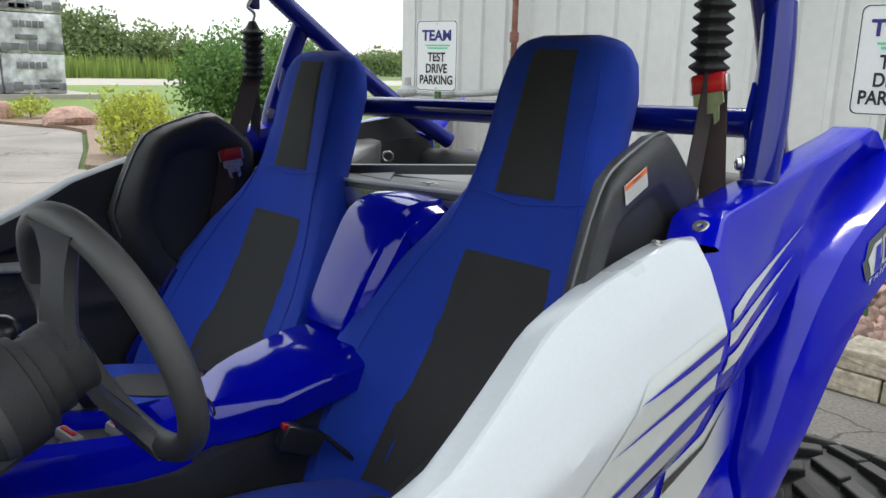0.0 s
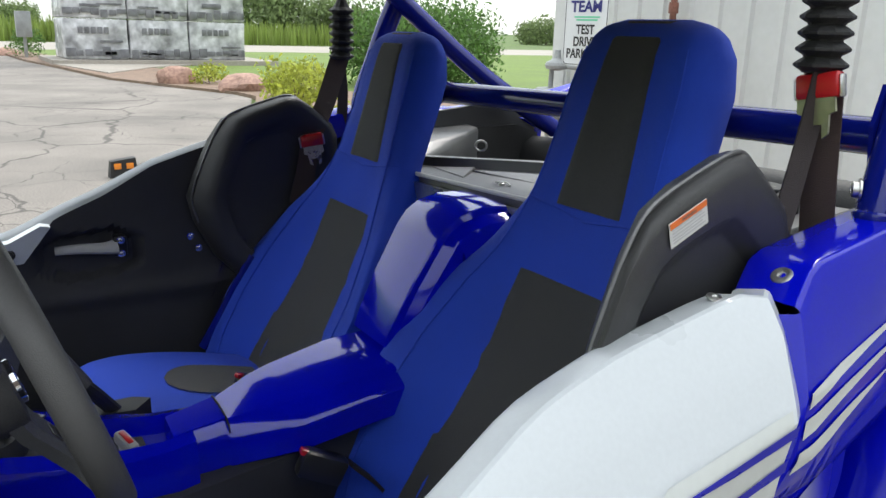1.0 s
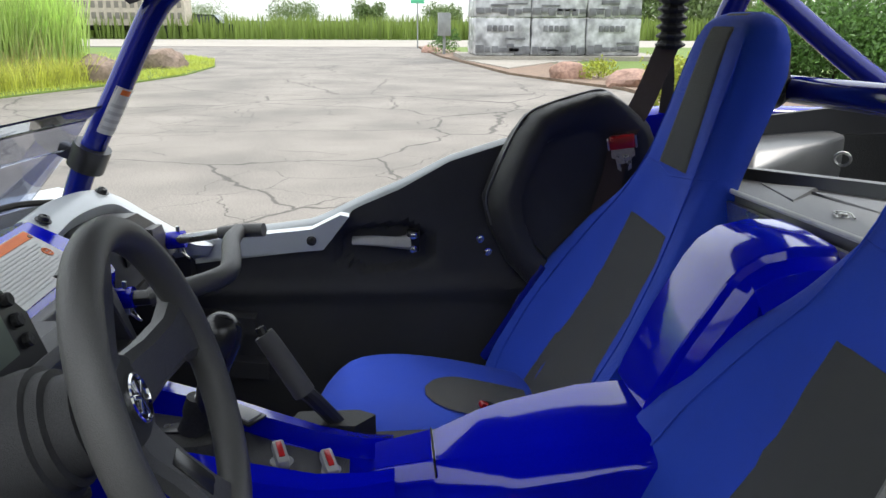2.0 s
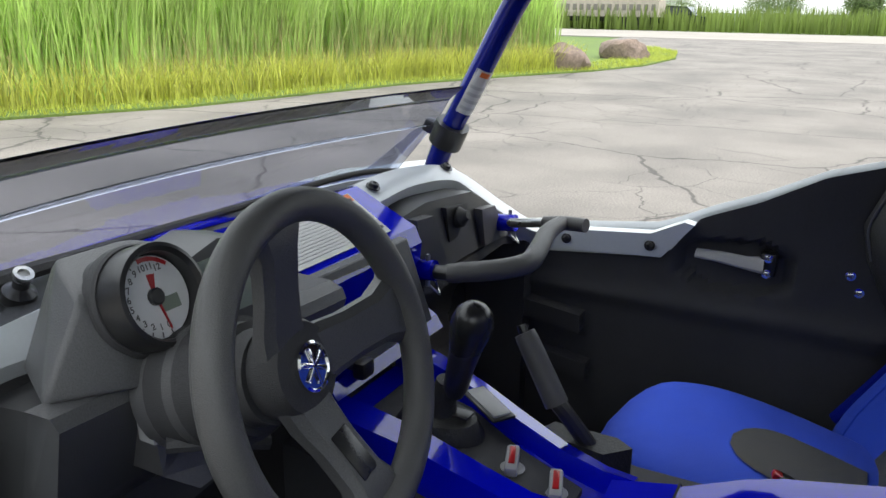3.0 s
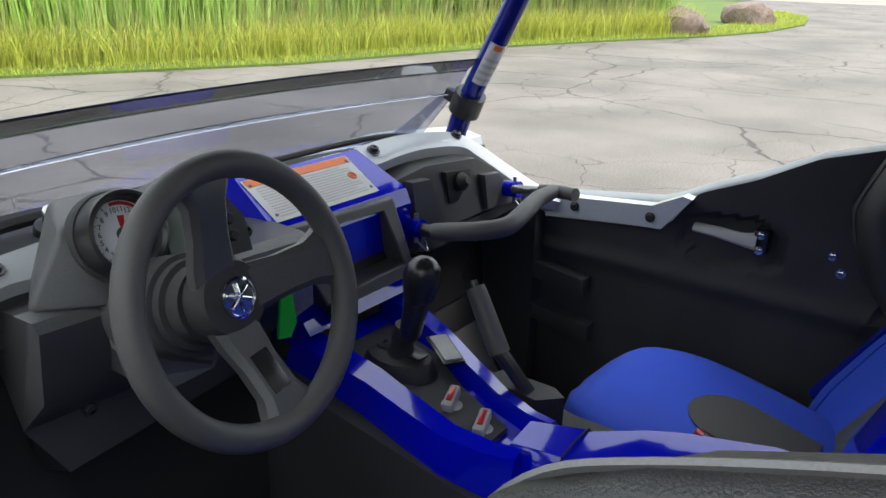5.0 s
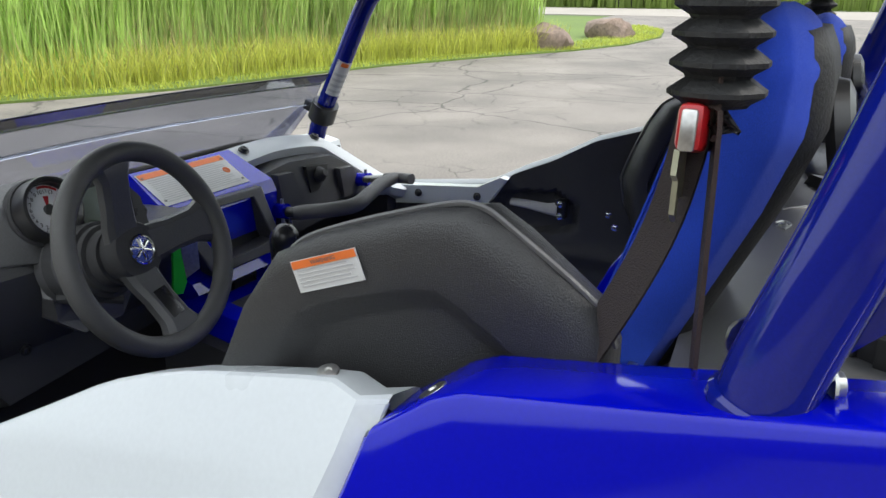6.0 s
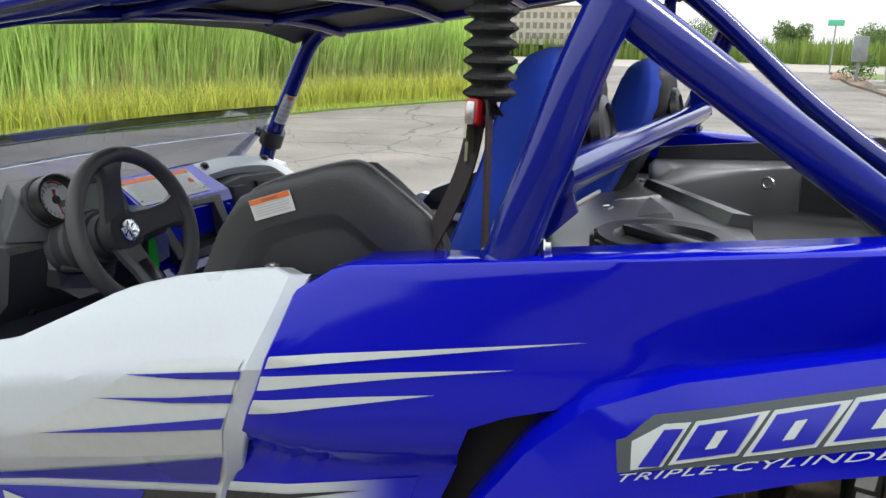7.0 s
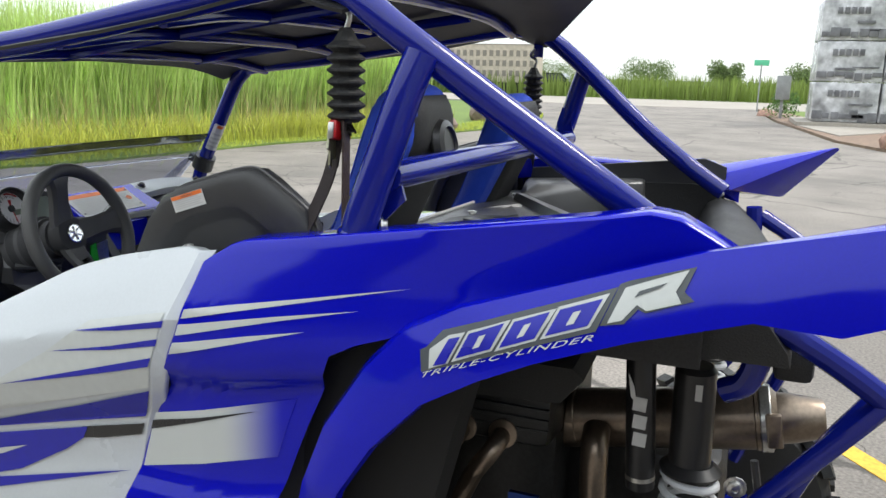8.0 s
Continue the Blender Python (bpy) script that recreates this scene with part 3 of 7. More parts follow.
kerb = tagged(new("kerb"), "low edging of rough tan stone blocks in two courses", "kerb", "", "structure")


def stone_mesh(seed):
    bm = box((0, 0, 0), (0.44, 0.26, 0.115), 0.012)
    bmesh.ops.subdivide_edges(bm, edges=[e for e in bm.edges if e.calc_length() > 0.08], cuts=2, use_grid_fill=True)
    for v in bm.verts:
        v.co += Vector((0, 1, 0.3)) * 0.016 * noise.noise(v.co * 14 + Vector((seed * 5, 0, 0)))
    me = bpy.data.meshes.new("stone")
    bm.to_mesh(me)
    bm.free()
    me.materials.append(STONE)
    return me


stones = [stone_mesh(k) for k in range(4)]
for course in range(2):
    for k in range(22):
        ob = new("stone", stones[(k * 3 + course) % 4])
        ob.parent = kerb
        ob.location = (-4.0 + k * 0.45 + course * 0.22, -3.02 - 0.012 * course, 0.058 + 0.117 * course)


def pebbles(n):
    verts, faces = [], []
    base = bmesh.new()
    bmesh.ops.create_icosphere(base, subdivisions=1, radius=1)
    bv, bf = [v.co.copy() for v in base.verts], [[v.index for v in f.verts] for f in base.faces]
    base.free()
    g = random.Random(9)
    for _ in range(n):
        c = Vector((g.uniform(-2.4, 5.8), g.uniform(-4.6, -3.16), 0.18 + g.uniform(0, 0.03)))
        s = g.uniform(0.02, 0.05)
        q = Euler((g.uniform(0, 6), g.uniform(0, 6), g.uniform(0, 6))).to_matrix()
        k = len(verts)
        verts += [c + q @ Vector((v.x * s * 1.3, v.y * s, v.z * s * 0.75)) for v in bv]
        faces += [[i + k for i in f] for f in bf]
    me = bpy.data.meshes.new("pebbles")
    me.from_pydata(verts, [], faces)
    me.materials.append(PEBBLE)
    me.polygons.foreach_set("use_smooth", [True] * len(me.polygons))
    return tagged(new("pebbles", me), "loose rounded pinkish pebbles beside the wall", "gravel", "", "stuff")


pebbles(5200)


def letters(text, size, m, mat, parent, name="lettering", extrude=0.0008, bold=0.0, xs=1.0):
    cu = bpy.data.curves.new(name, "FONT")
    cu.body, cu.size, cu.align_x, cu.align_y, cu.extrude, cu.offset = text, size, "CENTER", "CENTER", extrude, bold
    tmp = bpy.data.objects.new(name, cu)
    scene.collection.objects.link(tmp)
    bpy.context.view_layer.update()
    me = bpy.data.meshes.new_from_object(tmp.evaluated_get(bpy.context.evaluated_depsgraph_get()))
    bpy.data.objects.remove(tmp)
    me.transform(m @ Matrix.Diagonal((xs, 1, 1, 1)))
    me.name = name
    me.materials.clear()
    me.materials.append(mat)
    ob = new(name, me)
    ob.parent = parent
    return ob


def parking_sign(x, y, turn):
    ob = thing("parking_sign", "white reserved-parking sign with black lettering on a green post", "sign", "parking signs")
    m0 = pose(x, y, 1.60, 90, 0, 180 + turn)
    w, h, r = 0.205, 0.285, 0.035
    pts = []
    for cx, cy, a0 in ((w - r, h - r, 0), (-w + r, h - r, 90), (-w + r, -h + r, 180), (w - r, -h + r, 270)):
        pts += [(cx + r * math.cos(radians(a0 + 22.5 * k)), cy + r * math.sin(radians(a0 + 22.5 * k))) for k in range(5)]
    rim = prism([(a * 1.0, b * 1.0) for a, b in pts], -0.003, 0.0, "z")
    bmesh.ops.transform(rim, matrix=m0, verts=rim.verts)
    part("plate", rim, SIGNW, ob)
    inner, outer = [(a * 0.945, b * 0.962) for a, b in pts], [(a * 0.97, b * 0.979) for a, b in pts]
    border = loft([[(a, b, 0.002) for a, b in outer], [(a, b, 0.002) for a, b in inner]], True, False)
    bmesh.ops.transform(border, matrix=m0, verts=border.verts)
    part("border", border, SIGNK, ob)
    letters("TEAM", 0.115, m0 @ pose(0, 0.160, 0.002), SIGNB, ob, "word", 0.0006, 0.004, 1.0)
    for k, ww in enumerate((0.24, 0.2)):
        b = prism([(-ww / 2, -.006), (ww / 2, -.006), (ww / 2, .006), (-ww / 2, .006)], 0.001, 0.0025, "z")
        bmesh.ops.transform(b, matrix=m0 @ pose(0.01, 0.085 - k * 0.022, 0), verts=b.verts)
        part("logo_bar", b, SIGNG, ob)
    for k, word in enumerate(("TEST", "DRIVE", "PARKING")):
        letters(word, 0.100, m0 @ pose(0, -0.012 - k * 0.092, 0.002), SIGNK, ob, "word", 0.0006, 0.0026, 0.80)
    for yy in (0.255, -0.258):
        part("bolt", lathe([(0.009, 0), (0.009, 0.003), (0.005, 0.005)], m0 @ pose(0, yy, 0), 10), STEEL, ob)
    post = bmesh.new()
    bmesh.ops.create_cube(post, size=1)
    bmesh.ops.scale(post, vec=(0.05, 0.03, 1.75), verts=post.verts)
    bmesh.ops.translate(post, vec=(x, y - 0.025, 1.0), verts=post.verts)
    p = part("post", post, GPOST, ob, "green steel post with punched holes", 0)
    for k in range(26):
        part("hole", lathe([(0.007, 0), (0.007, 0.002)], along((0, 1, 0), (x, y - 0.0095, 0.26 + k * 0.042)), 8), DARK, p)
    return ob


parking_sign(3.625, -3.55, 12)
parking_sign(0.155, -3.55, 12)
pipe = thing("downpipe", "rusty brown vertical pipe on the shop wall", "pipe")
part("pipe", tube([(3.72, -4.62, 1.15), (3.72, -4.62, 4.5)], 0.028, 12, 0), RUST, pipe)
part("elbow", tube([(3.72, -4.62, 1.5), (3.72, -4.62, 1.15), (3.80, -4.6, 1.06), (3.95, -4.6, 1.04)], 0.034, 12, 4), RUST, pipe)
for zz in (1.75, 1.5):
    part("coupling", tube([(3.72, -4.62, zz), (3.72, -4.62, zz + 0.09)], 0.042, 12, 0), RUST, pipe)
meter = thing("gas_meter", "grey gas meters and pipework on the shop wall", "gas meter")
part("manifold", tube([(5.2, -4.5, 1.25), (4.4, -4.5, 1.25), (3.75, -4.52, 1.3)], 0.03, 10, 3), PIPEG, meter)
for k, xx in enumerate((5.1, 4.55)):
    part("body", box((xx, -4.45, 0.85), (0.30, 0.22, 0.36), 0.05), PIPEG, meter)
    part("dial", lathe([(0.08, 0), (0.08, 0.03), (0.06, 0.04)], along((0, 1, 0), (xx, -4.34, 0.9)), 16), SIGNW, meter)
    part("regulator", lathe([(0.03, 0), (0.11, 0.02), (0.12, 0.05), (0.11, 0.08), (0.04, 0.12), (0.03, 0.2)], along((0, 0, 1), (xx - 0.1, -4.45, 1.2)), 16), PIPEG, meter)
    part("riser", tube([(xx, -4.45, 0.1), (xx, -4.47, 1.25)], 0.025, 10, 0), PIPEG, meter)
# painted bay lines on the asphalt
for k, (ax, ay, bx, by) in enumerate([(0.2, -2.5, 4.2, 0.4)]):
    d = Vector((bx - ax, by - ay, 0)).normalized().cross(Vector((0, 0, 1))) * 0.055
    slab("parking_line", [(ax + d.x, ay + d.y), (ax - d.x, ay - d.y), (bx - d.x, by - d.y), (bx + d.x, by + d.y)], 0.0005, 0.004, YELLOW, "worn yellow paint line on the asphalt", "parking line")

# plain unseen wall, added to darken the reflections in the blue side panel
part_wall = part("wall_west", prism([(-17.0, -40.0), (-16.6, -40.0), (-16.6, 45.0), (-17.0, 45.0)], 0, 6.5, "z"), material("dark_brick_wall", (0.11, 0.085, 0.07), 0.85, grain=0.3, scale=8, stain=0.3, stain_scale=0.6), None, "", 0)
tagged(part_wall, "plain dark brown wall added out of view for dark reflections", "wall", kind="structure")


# ---- the vehicle: x to its right, y ahead, wheels on the asphalt ----
car_thing = thing("side_by_side_vehicle", "blue and white two-seat off-road side-by-side parked on the asphalt", "off-road vehicle")
V = car_thing
MIRROR = Matrix.Diagonal((-1, 1, 1, 1))

blue_top = linear([-0.70, -0.669, -0.62, -0.583, -0.511, -0.396, -0.226, -0.055, 0.04, 0.09, 0.13], [1.366, 1.385, 1.411, 1.416, 1.403, 1.386, 1.361, 1.336, 1.323, 1.289, 1.262])
door_top = linear([0.0, 0.07, 0.10, 0.14, 0.265, 0.38, 0.49, 0.58, 0.64, 0.69, 0.95, 1.1], [1.250, 1.278, 1.292, 1.299, 1.267, 1.231, 1.170, 1.132, 1.100, 1.076, 1.050, 1.04])
near_top = linear([0.05, 0.10, 0.14, 0.205, 0.29, 0.35, 0.39, 0.46, 0.57, 0.64, 0.70, 0.95, 1.1], [1.285, 1.298, 1.303, 1.289, 1.270, 1.252, 1.238, 1.202, 1.147, 1.128, 1.105, 1.055, 1.04])
panel_back = linear([0.60, 0.86, 0.99, 1.156, 1.175, 1.21, 1.26, 1.45], [0.05, -0.02, -0.068, -0.135, -0.20, -0.45, -0.70, -0.70])
# the door's rear edge, and the seam where its chamfer meets the blue panel
door_edge = linear([0.45, 0.90, 1.016, 1.076, 1.128, 1.169, 1.203, 1.275, 1.31], [0.385, 0.242, 0.208, 0.176, 0.164, 0.148, 0.133, 0.114, 0.110])
door_seam = linear([0.45, 0.90, 1.0, 1.07, 1.12, 1.166, 1.197, 1.222, 1.293, 1.32], [0.360, 0.218, 0.190, 0.162, 0.140, 0.125, 0.112, 0.102, 0.091, 0.088])
panel_out = linear([0.45, 0.82, 0.87, 0.92, 1.03, 1.08, 1.115, 1.16, 1.22, 1.28, 1.325, 1.36], [0.76, 0.80, 0.792, 0.764, 0.764, 0.756, 0.790, 0.797, 0.789, 0.762, 0.738, 0.725])
door_out = linear([0.45, 0.85, 0.95, 1.03, 1.075, 1.12, 1.195, 1.26, 1.31], [0.745, 0.765, 0.757, 0.764, 0.788, 0.802, 0.798, 0.757, 0.715])


def panel_x(y, z):
    """Outer face of the blue rear panel: full at the door, drawn in towards the rear."""
    w = z - (blue_top(y) - 1.325) if y < 0.04 else z
    return -(panel_out(w) - (0.05 + 0.12 * min(1.0, max(0.0, (1.325 - w) / 0.1))) * max(0.0, 0.1 - y))


def door_x(y, z):
    """Outer face of the door, whose body line falls towards the front."""
    return -door_out(z + 0.25 * (y - 0.17))


def both(name, build, mat, label="", parents=None, smooth=30):
    """The same part on the left and, mirrored, on the right."""
    out = []
    for k in range(2):
        bm = build()
        if k:
            bmesh.ops.transform(bm, matrix=MIRROR, verts=bm.verts)
        out.append(part(name, bm, mat, parents[k] if parents else V, label, smooth))
    return out


# rear side panel: outer skin, crest and flat top with an inner return
def rear_panel():
    vs = arange(0, 1, 46)
    us = arange(0, 1, 40)

    def f(u, v):
        zf = 0.60 + v * (1.325 - 0.60)
        y0 = door_seam(zf) + 0.022 * min(1.0, (1 - v) * 6)
        y = y0 + u * (panel_back(zf) - y0)
        z = 0.60 + v * (blue_top(y) - 0.60)
        return (panel_x(y, z), y, z)

    bm = sheet(f, us, vs)
    top = [f(u, 1.0) for u in us]
    rows = [[bm.verts.new((p[0] + dx, p[1], p[2] + dz)) for p in top] for dx, dz in ((0.0, 0.0), (0.003, 0.003), (0.008, 0.004), (0.070, 0.002), (0.078, -0.004), (0.082, -0.06))]
    for a, b in zip(rows, rows[1:]):
        for i in range(len(top) - 1):
            bm.faces.new((a[i], a[i + 1], b[i + 1], b[i]))
    front = [f(0, v) for v in vs]
    rows = [[bm.verts.new((p[0] + dx, p[1] + dy, p[2] - dy * 0.5)) for p in front] for dx, dy in ((0.0, 0.0), (0.003, 0.004), (0.03, 0.016), (0.08, 0.03))]
    for a, b in zip(rows, rows[1:]):
        for i in range(len(front) - 1):
            bm.faces.new((a[i], a[i + 1], b[i + 1], b[i]))
    bmesh.ops.remove_doubles(bm, verts=bm.verts, dist=0.0005)
    bmesh.ops.recalc_face_normals(bm, faces=bm.faces)
    return bm


panels = both("rear_side_panel", rear_panel, BLUE, "", None, 40)
for vert in panels[1].data.vertices:
    vert.co.z -= 0.055 * min(1.0, max(0.0, (-0.15 - vert.co.y) / 0.3))
flush_screw(panels[0], (-0.712, 0.060, 1.3120), (-0.05, 0.56, 0.83), 0.009)
both("side_recess", lambda: prism([(-0.03, 0.60), (-0.05, 0.975), (-0.095, 1.134), (-0.19, 1.186), (-0.36, 1.24), (-0.24, 0.75), (-0.2, 0.6)], -0.69, -0.60, "x"), DARK, "black inner splash panel", None)


# doors: moulded white shell with a chamfered rear edge and a flat top
def door_shell(top_of, wide):
    us, vs = arange(0, 1, 34), arange(0, 1, 60)

    def f(u, v):
        y0 = door_edge(0.45 + v * 0.855)
        y = y0 + u * (1.02 - y0)
        z = 0.45 + v * (top_of(y) - 0.45)
        return (door_x(y, z), y, z)

    bm = sheet(f, us, vs)
    edge = [f(0, v) for v in vs]
    rows = [[bm.verts.new((p[0] + dx, p[1] + (door_seam(p[2]) - p[1]) * k + dy, p[2])) for p in edge] for dx, k, dy in ((0, 0, 0), (0.001, 0.06, 0), (0.012, 0.94, 0), (0.015, 1.0, 0), (0.020, 1.0, 0.001), (0.026, 1.0, 0.003))]
    for a, b in zip(rows, rows[1:]):
        for i in range(len(edge) - 1):
            bm.faces.new((a[i], a[i + 1], b[i + 1], b[i]))
    top = [f(u, 1.0) for u in us]
    top = [(t[0] + 0.013, door_seam(t[2]), t[2]) for t in top[:1]] + top
    rows = [[bm.verts.new((p[0] + dx * wide, p[1], p[2] + dz)) for p in top] for dx, dz in ((0, 0), (0.003, 0.003), (0.008, 0.004), (0.040, -0.005), (0.046, -0.009), (0.050, -0.03))]
    for a, b in zip(rows, rows[1:]):
        for i in range(len(top) - 1):
            bm.faces.new((a[i], a[i + 1], b[i + 1], b[i]))
    bmesh.ops.remove_doubles(bm, verts=bm.verts, dist=0.0005)
    return bm


doors = []
for top_of, wide in ((near_top, 1.0), (door_top, 0.3)):
    bm = door_shell(top_of, wide)
    if doors:
        bmesh.ops.transform(bm, matrix=MIRROR, verts=bm.verts)
    doors.append(part("door", bm, WHITE, V, "white moulded door panel with blue stripes", 24))


# inner door liner of black plastic, following the door's top
def liner():
    ys = arange(0.12, 1.0, 70)
    vs = arange(0, 1, 56)
    drop = linear([0.60, 0.65, 0.98], [0.0, 0.046, 0.046])

    def f(y, v):
        z = 0.48 + v * (door_top(y) - 0.005 - drop(y) - 0.48)
        # recess round the handle, with chamfered sides
        far = max(abs(y - 0.525) / 0.115, abs(z - 1.030 - 0.1 * (0.525 - y)) / 0.055, (abs(y - 0.525) / 0.115 + abs(z - 1.030) / 0.055) / 1.55)
        d = 0.026 * min(1.0, max(0.0, (1.0 - far) / 0.16))
        return (-(0.705 - 0.02 * (1 - v)) - d + 0.012 * math.exp(-((z - 0.93) / 0.02) ** 2), y, z)

    bm = sheet(f, ys, vs)
    return bm


both("door_liner", liner, PLASTIC, "black moulded inner door liner", doors, 35)
for sgn, d in ((-1, doors[0]), (1, doors[1])):
    # white rail on the front of the door's top, screws, and the grey pull handle in its recess
    part("door_rail", prism([(0.605, 1.106), (0.625, 1.110), (0.69, 1.078), (0.96, 1.054), (0.985, 1.03), (0.96, 1.012), (0.665, 1.030)], sgn * 0.690, sgn * 0.722, "x", 0.006), WHITE, d)
    for yy in (0.69, 0.87):
        bolt(d, (sgn * 0.690, yy, 1.052 - 0.06 * (yy - 0.69)), (-sgn, 0, 0.2), 0.0075, SATIN, "screw")
    part("pull_handle", tube([(sgn * 0.712, 0.60, 1.045), (sgn * 0.704, 0.55, 1.046), (sgn * 0.702, 0.50, 1.042), (sgn * 0.705, 0.47, 1.042)], [0.011, 0.013, 0.015, 0.02], 12, 5, True, 0.6), HANDLE, d, "grey plastic pull handle")
    part("handle_base", box((sgn * 0.718, 0.462, 1.042), (0.034, 0.03, 0.05), 0.006), SATIN, d)
    for zz in (1.058, 1.026):
        bolt(d, (sgn * 0.700, 0.462, zz), (-sgn, 0, 0), 0.006, CHROME, "screw")
    flush_screw(d, (sgn * 0.706, 0.155, 1.3015 if sgn < 0 else 1.2985), (sgn * 0.2, 0, 1))


# decals: white stripes on the blue panel, blue and black ones on the door, cut to outlines in y and z
def sticker(name, outline, face, off, mat, parent, cuts=3):
    bm = bmesh.new()
    bm.faces.new([bm.verts.new((y, z, 0)) for y, z in outline])
    bmesh.ops.triangulate(bm, faces=bm.faces)
    for _ in range(cuts):
        bmesh.ops.subdivide_edges(bm, edges=bm.edges, cuts=1, use_grid_fill=True)
    for v in bm.verts:
        v.co = Vector((face(v.co.x, v.co.y) - off, v.co.x, v.co.y))
    return part(name, bm, mat, parent, "", 60)


def fade_material():
    """White vinyl that is printed over into blue along its length."""
    m = material("fading_vinyl_decal", (0.52, 0.54, 0.52), 0.35, grain=0.03)
    n, l = m.node_tree.nodes, m.node_tree.links
    pb = n["Principled BSDF"]
    tc, sep, mr, mx = n.new("ShaderNodeTexCoord"), n.new("ShaderNodeSeparateXYZ"), n.new("ShaderNodeMapRange"), n.new("ShaderNodeMix")
    mx.data_type = "RGBA"
    mr.interpolation_type = "SMOOTHSTEP"
    mr.inputs["From Min"].default_value, mr.inputs["From Max"].default_value = 0.068, -0.045
    l.new(tc.outputs["Object"], sep.inputs["Vector"])
    l.new(sep.outputs["Y"], mr.inputs["Value"])
    l.new(mr.outputs["Result"], mx.inputs["Factor"])
    mx.inputs["A"].default_value, mx.inputs["B"].default_value = (0.52, 0.54, 0.52, 1), (0.001, 0.003, 0.40, 1)
    l.new(mx.outputs["Result"], pb.inputs["Base Color"])
    return m


P, D = 0.0016, 0.0016
sticker("stripe", [(0.102, 1.222), (-0.081, 1.252), (-0.254, 1.282), (-0.082, 1.246), (0.107, 1.207)], panel_x, P, DECALW, panels[0])
sticker("stripe", [(0.112, 1.197), (-0.053, 1.224), (-0.18, 1.243), (-0.053, 1.217), (0.117, 1.179)], panel_x, P, DECALW, panels[0])
sticker("stripe", [(0.121, 1.167), (-0.003, 1.189), (-0.096, 1.204), (-0.003, 1.180), (0.131, 1.146)], panel_x, P, DECALW, panels[0])
sticker("fading_patch", [(0.19, 1.024), (0.036, 1.056), (-0.063, 1.079), (-0.032, 0.977), (0.10, 0.948), (0.222, 0.92)], panel_x, P, fade_material(), panels[0], 4)
sticker("black_wedge", [(0.195, 1.010), (0.001, 1.052), (0.089, 1.027), (0.200, 0.993)], panel_x, P * 2, SATIN, panels[0], 4)
sticker("pale_patch", [(0.136, 1.214), (0.294, 1.179), (0.322, 1.159), (0.387, 1.113), (0.52, 1.034), (0.53, 0.975), (0.35, 1.030), (0.178, 1.080), (0.163, 1.128)], door_x, D, DECALW, doors[0], 4)
sticker("stripe", [(0.134, 1.202), (0.224, 1.182), (0.321, 1.160), (0.224, 1.174), (0.137, 1.191)], door_x, D * 2, DECALB, doors[0], 4)
sticker("stripe", [(0.146, 1.171), (0.241, 1.146), (0.379, 1.116), (0.242, 1.139), (0.150, 1.159)], door_x, D * 2, DECALB, doors[0], 4)
sticker("stripe", [(0.160, 1.138), (0.311, 1.093), (0.492, 1.039), (0.312, 1.083), (0.166, 1.122)], door_x, D * 2, DECALB, doors[0], 4)
sticker("stripe", [(0.178, 1.074), (0.341, 1.016), (0.544, 0.95), (0.72, 0.895), (0.72, 0.885), (0.556, 0.931), (0.361, 0.978), (0.211, 1.013)], door_x, D * 2, DECALB, doors[0], 4)
sticker("black_wedge", [(0.215, 0.999), (0.354, 0.967), (0.386, 0.939), (0.308, 0.954), (0.224, 0.977)], door_x, D * 2, SATIN, doors[0], 4)
sticker("blue_patch", [(0.340, 0.970), (0.559, 0.917), (0.72, 0.875), (0.72, 0.79), (0.575, 0.83), (0.513, 0.851), (0.395, 0.916), (0.354, 0.945)], door_x, D * 2.6, DECALB, doors[0], 4)
sticker("stripe", [(0.252, 0.903), (0.576, 0.821), (0.72, 0.785), (0.72, 0.755), (0.576, 0.801)], door_x, D * 2, DECALB, doors[0], 4)
sticker("logo_block", [(0.640, 0.888), (0.567, 0.883), (0.489, 0.905), (0.559, 0.873), (0.640, 0.850)], door_x, D * 3.4, DECALW, doors[0], 4)


# rear fenders: flared arch that runs back into a raised fin
FEN_CREST = [(0.0, 0.62), (-0.033, 0.783), (-0.07, 0.886), (-0.091, 0.961), (-0.132, 1.065), (-0.203, 1.173), (-0.264, 1.239), (-0.348, 1.285), (-0.493, 1.337), (-0.659, 1.396), (-0.836, 1.439), (-0.991, 1.475)]
FEN_EDGE = [(-0.073, 0.625), (-0.104, 0.786), (-0.14, 0.887), (-0.17, 0.972), (-0.228, 1.061), (-0.308, 1.146), (-0.391, 1.197), (-0.464, 1.233), (-0.583, 1.28), (-0.716, 1.322), (-0.808, 1.317), (-0.906, 1.356)]
N_FEN = len(FEN_CREST) - 1
crest_y, crest_z = (linear(range(N_FEN + 1), [p[k] for p in FEN_CREST]) for k in (0, 1))
edge_yy, edge_z = (linear(range(N_FEN + 1), [p[k] for p in FEN_EDGE]) for k in (0, 1))
crest_x = linear([0, 3, 6, 8, 11], [0.735, 0.772, 0.786, 0.790, 0.795])
edge_x = linear([0, 3, 6, 8, 11], [0.750, 0.802, 0.824, 0.828, 0.828])


def fender_at(s, t):
    """s along the arch, t from crest (0) to the arch's edge (1)."""
    bulge = 0.006 * math.sin(t * math.pi)
    return Vector((-(crest_x(s) + (edge_x(s) - crest_x(s)) * t + bulge), crest_y(s) + (edge_yy(s) - crest_y(s)) * t, crest_z(s) + (edge_z(s) - crest_z(s)) * t))


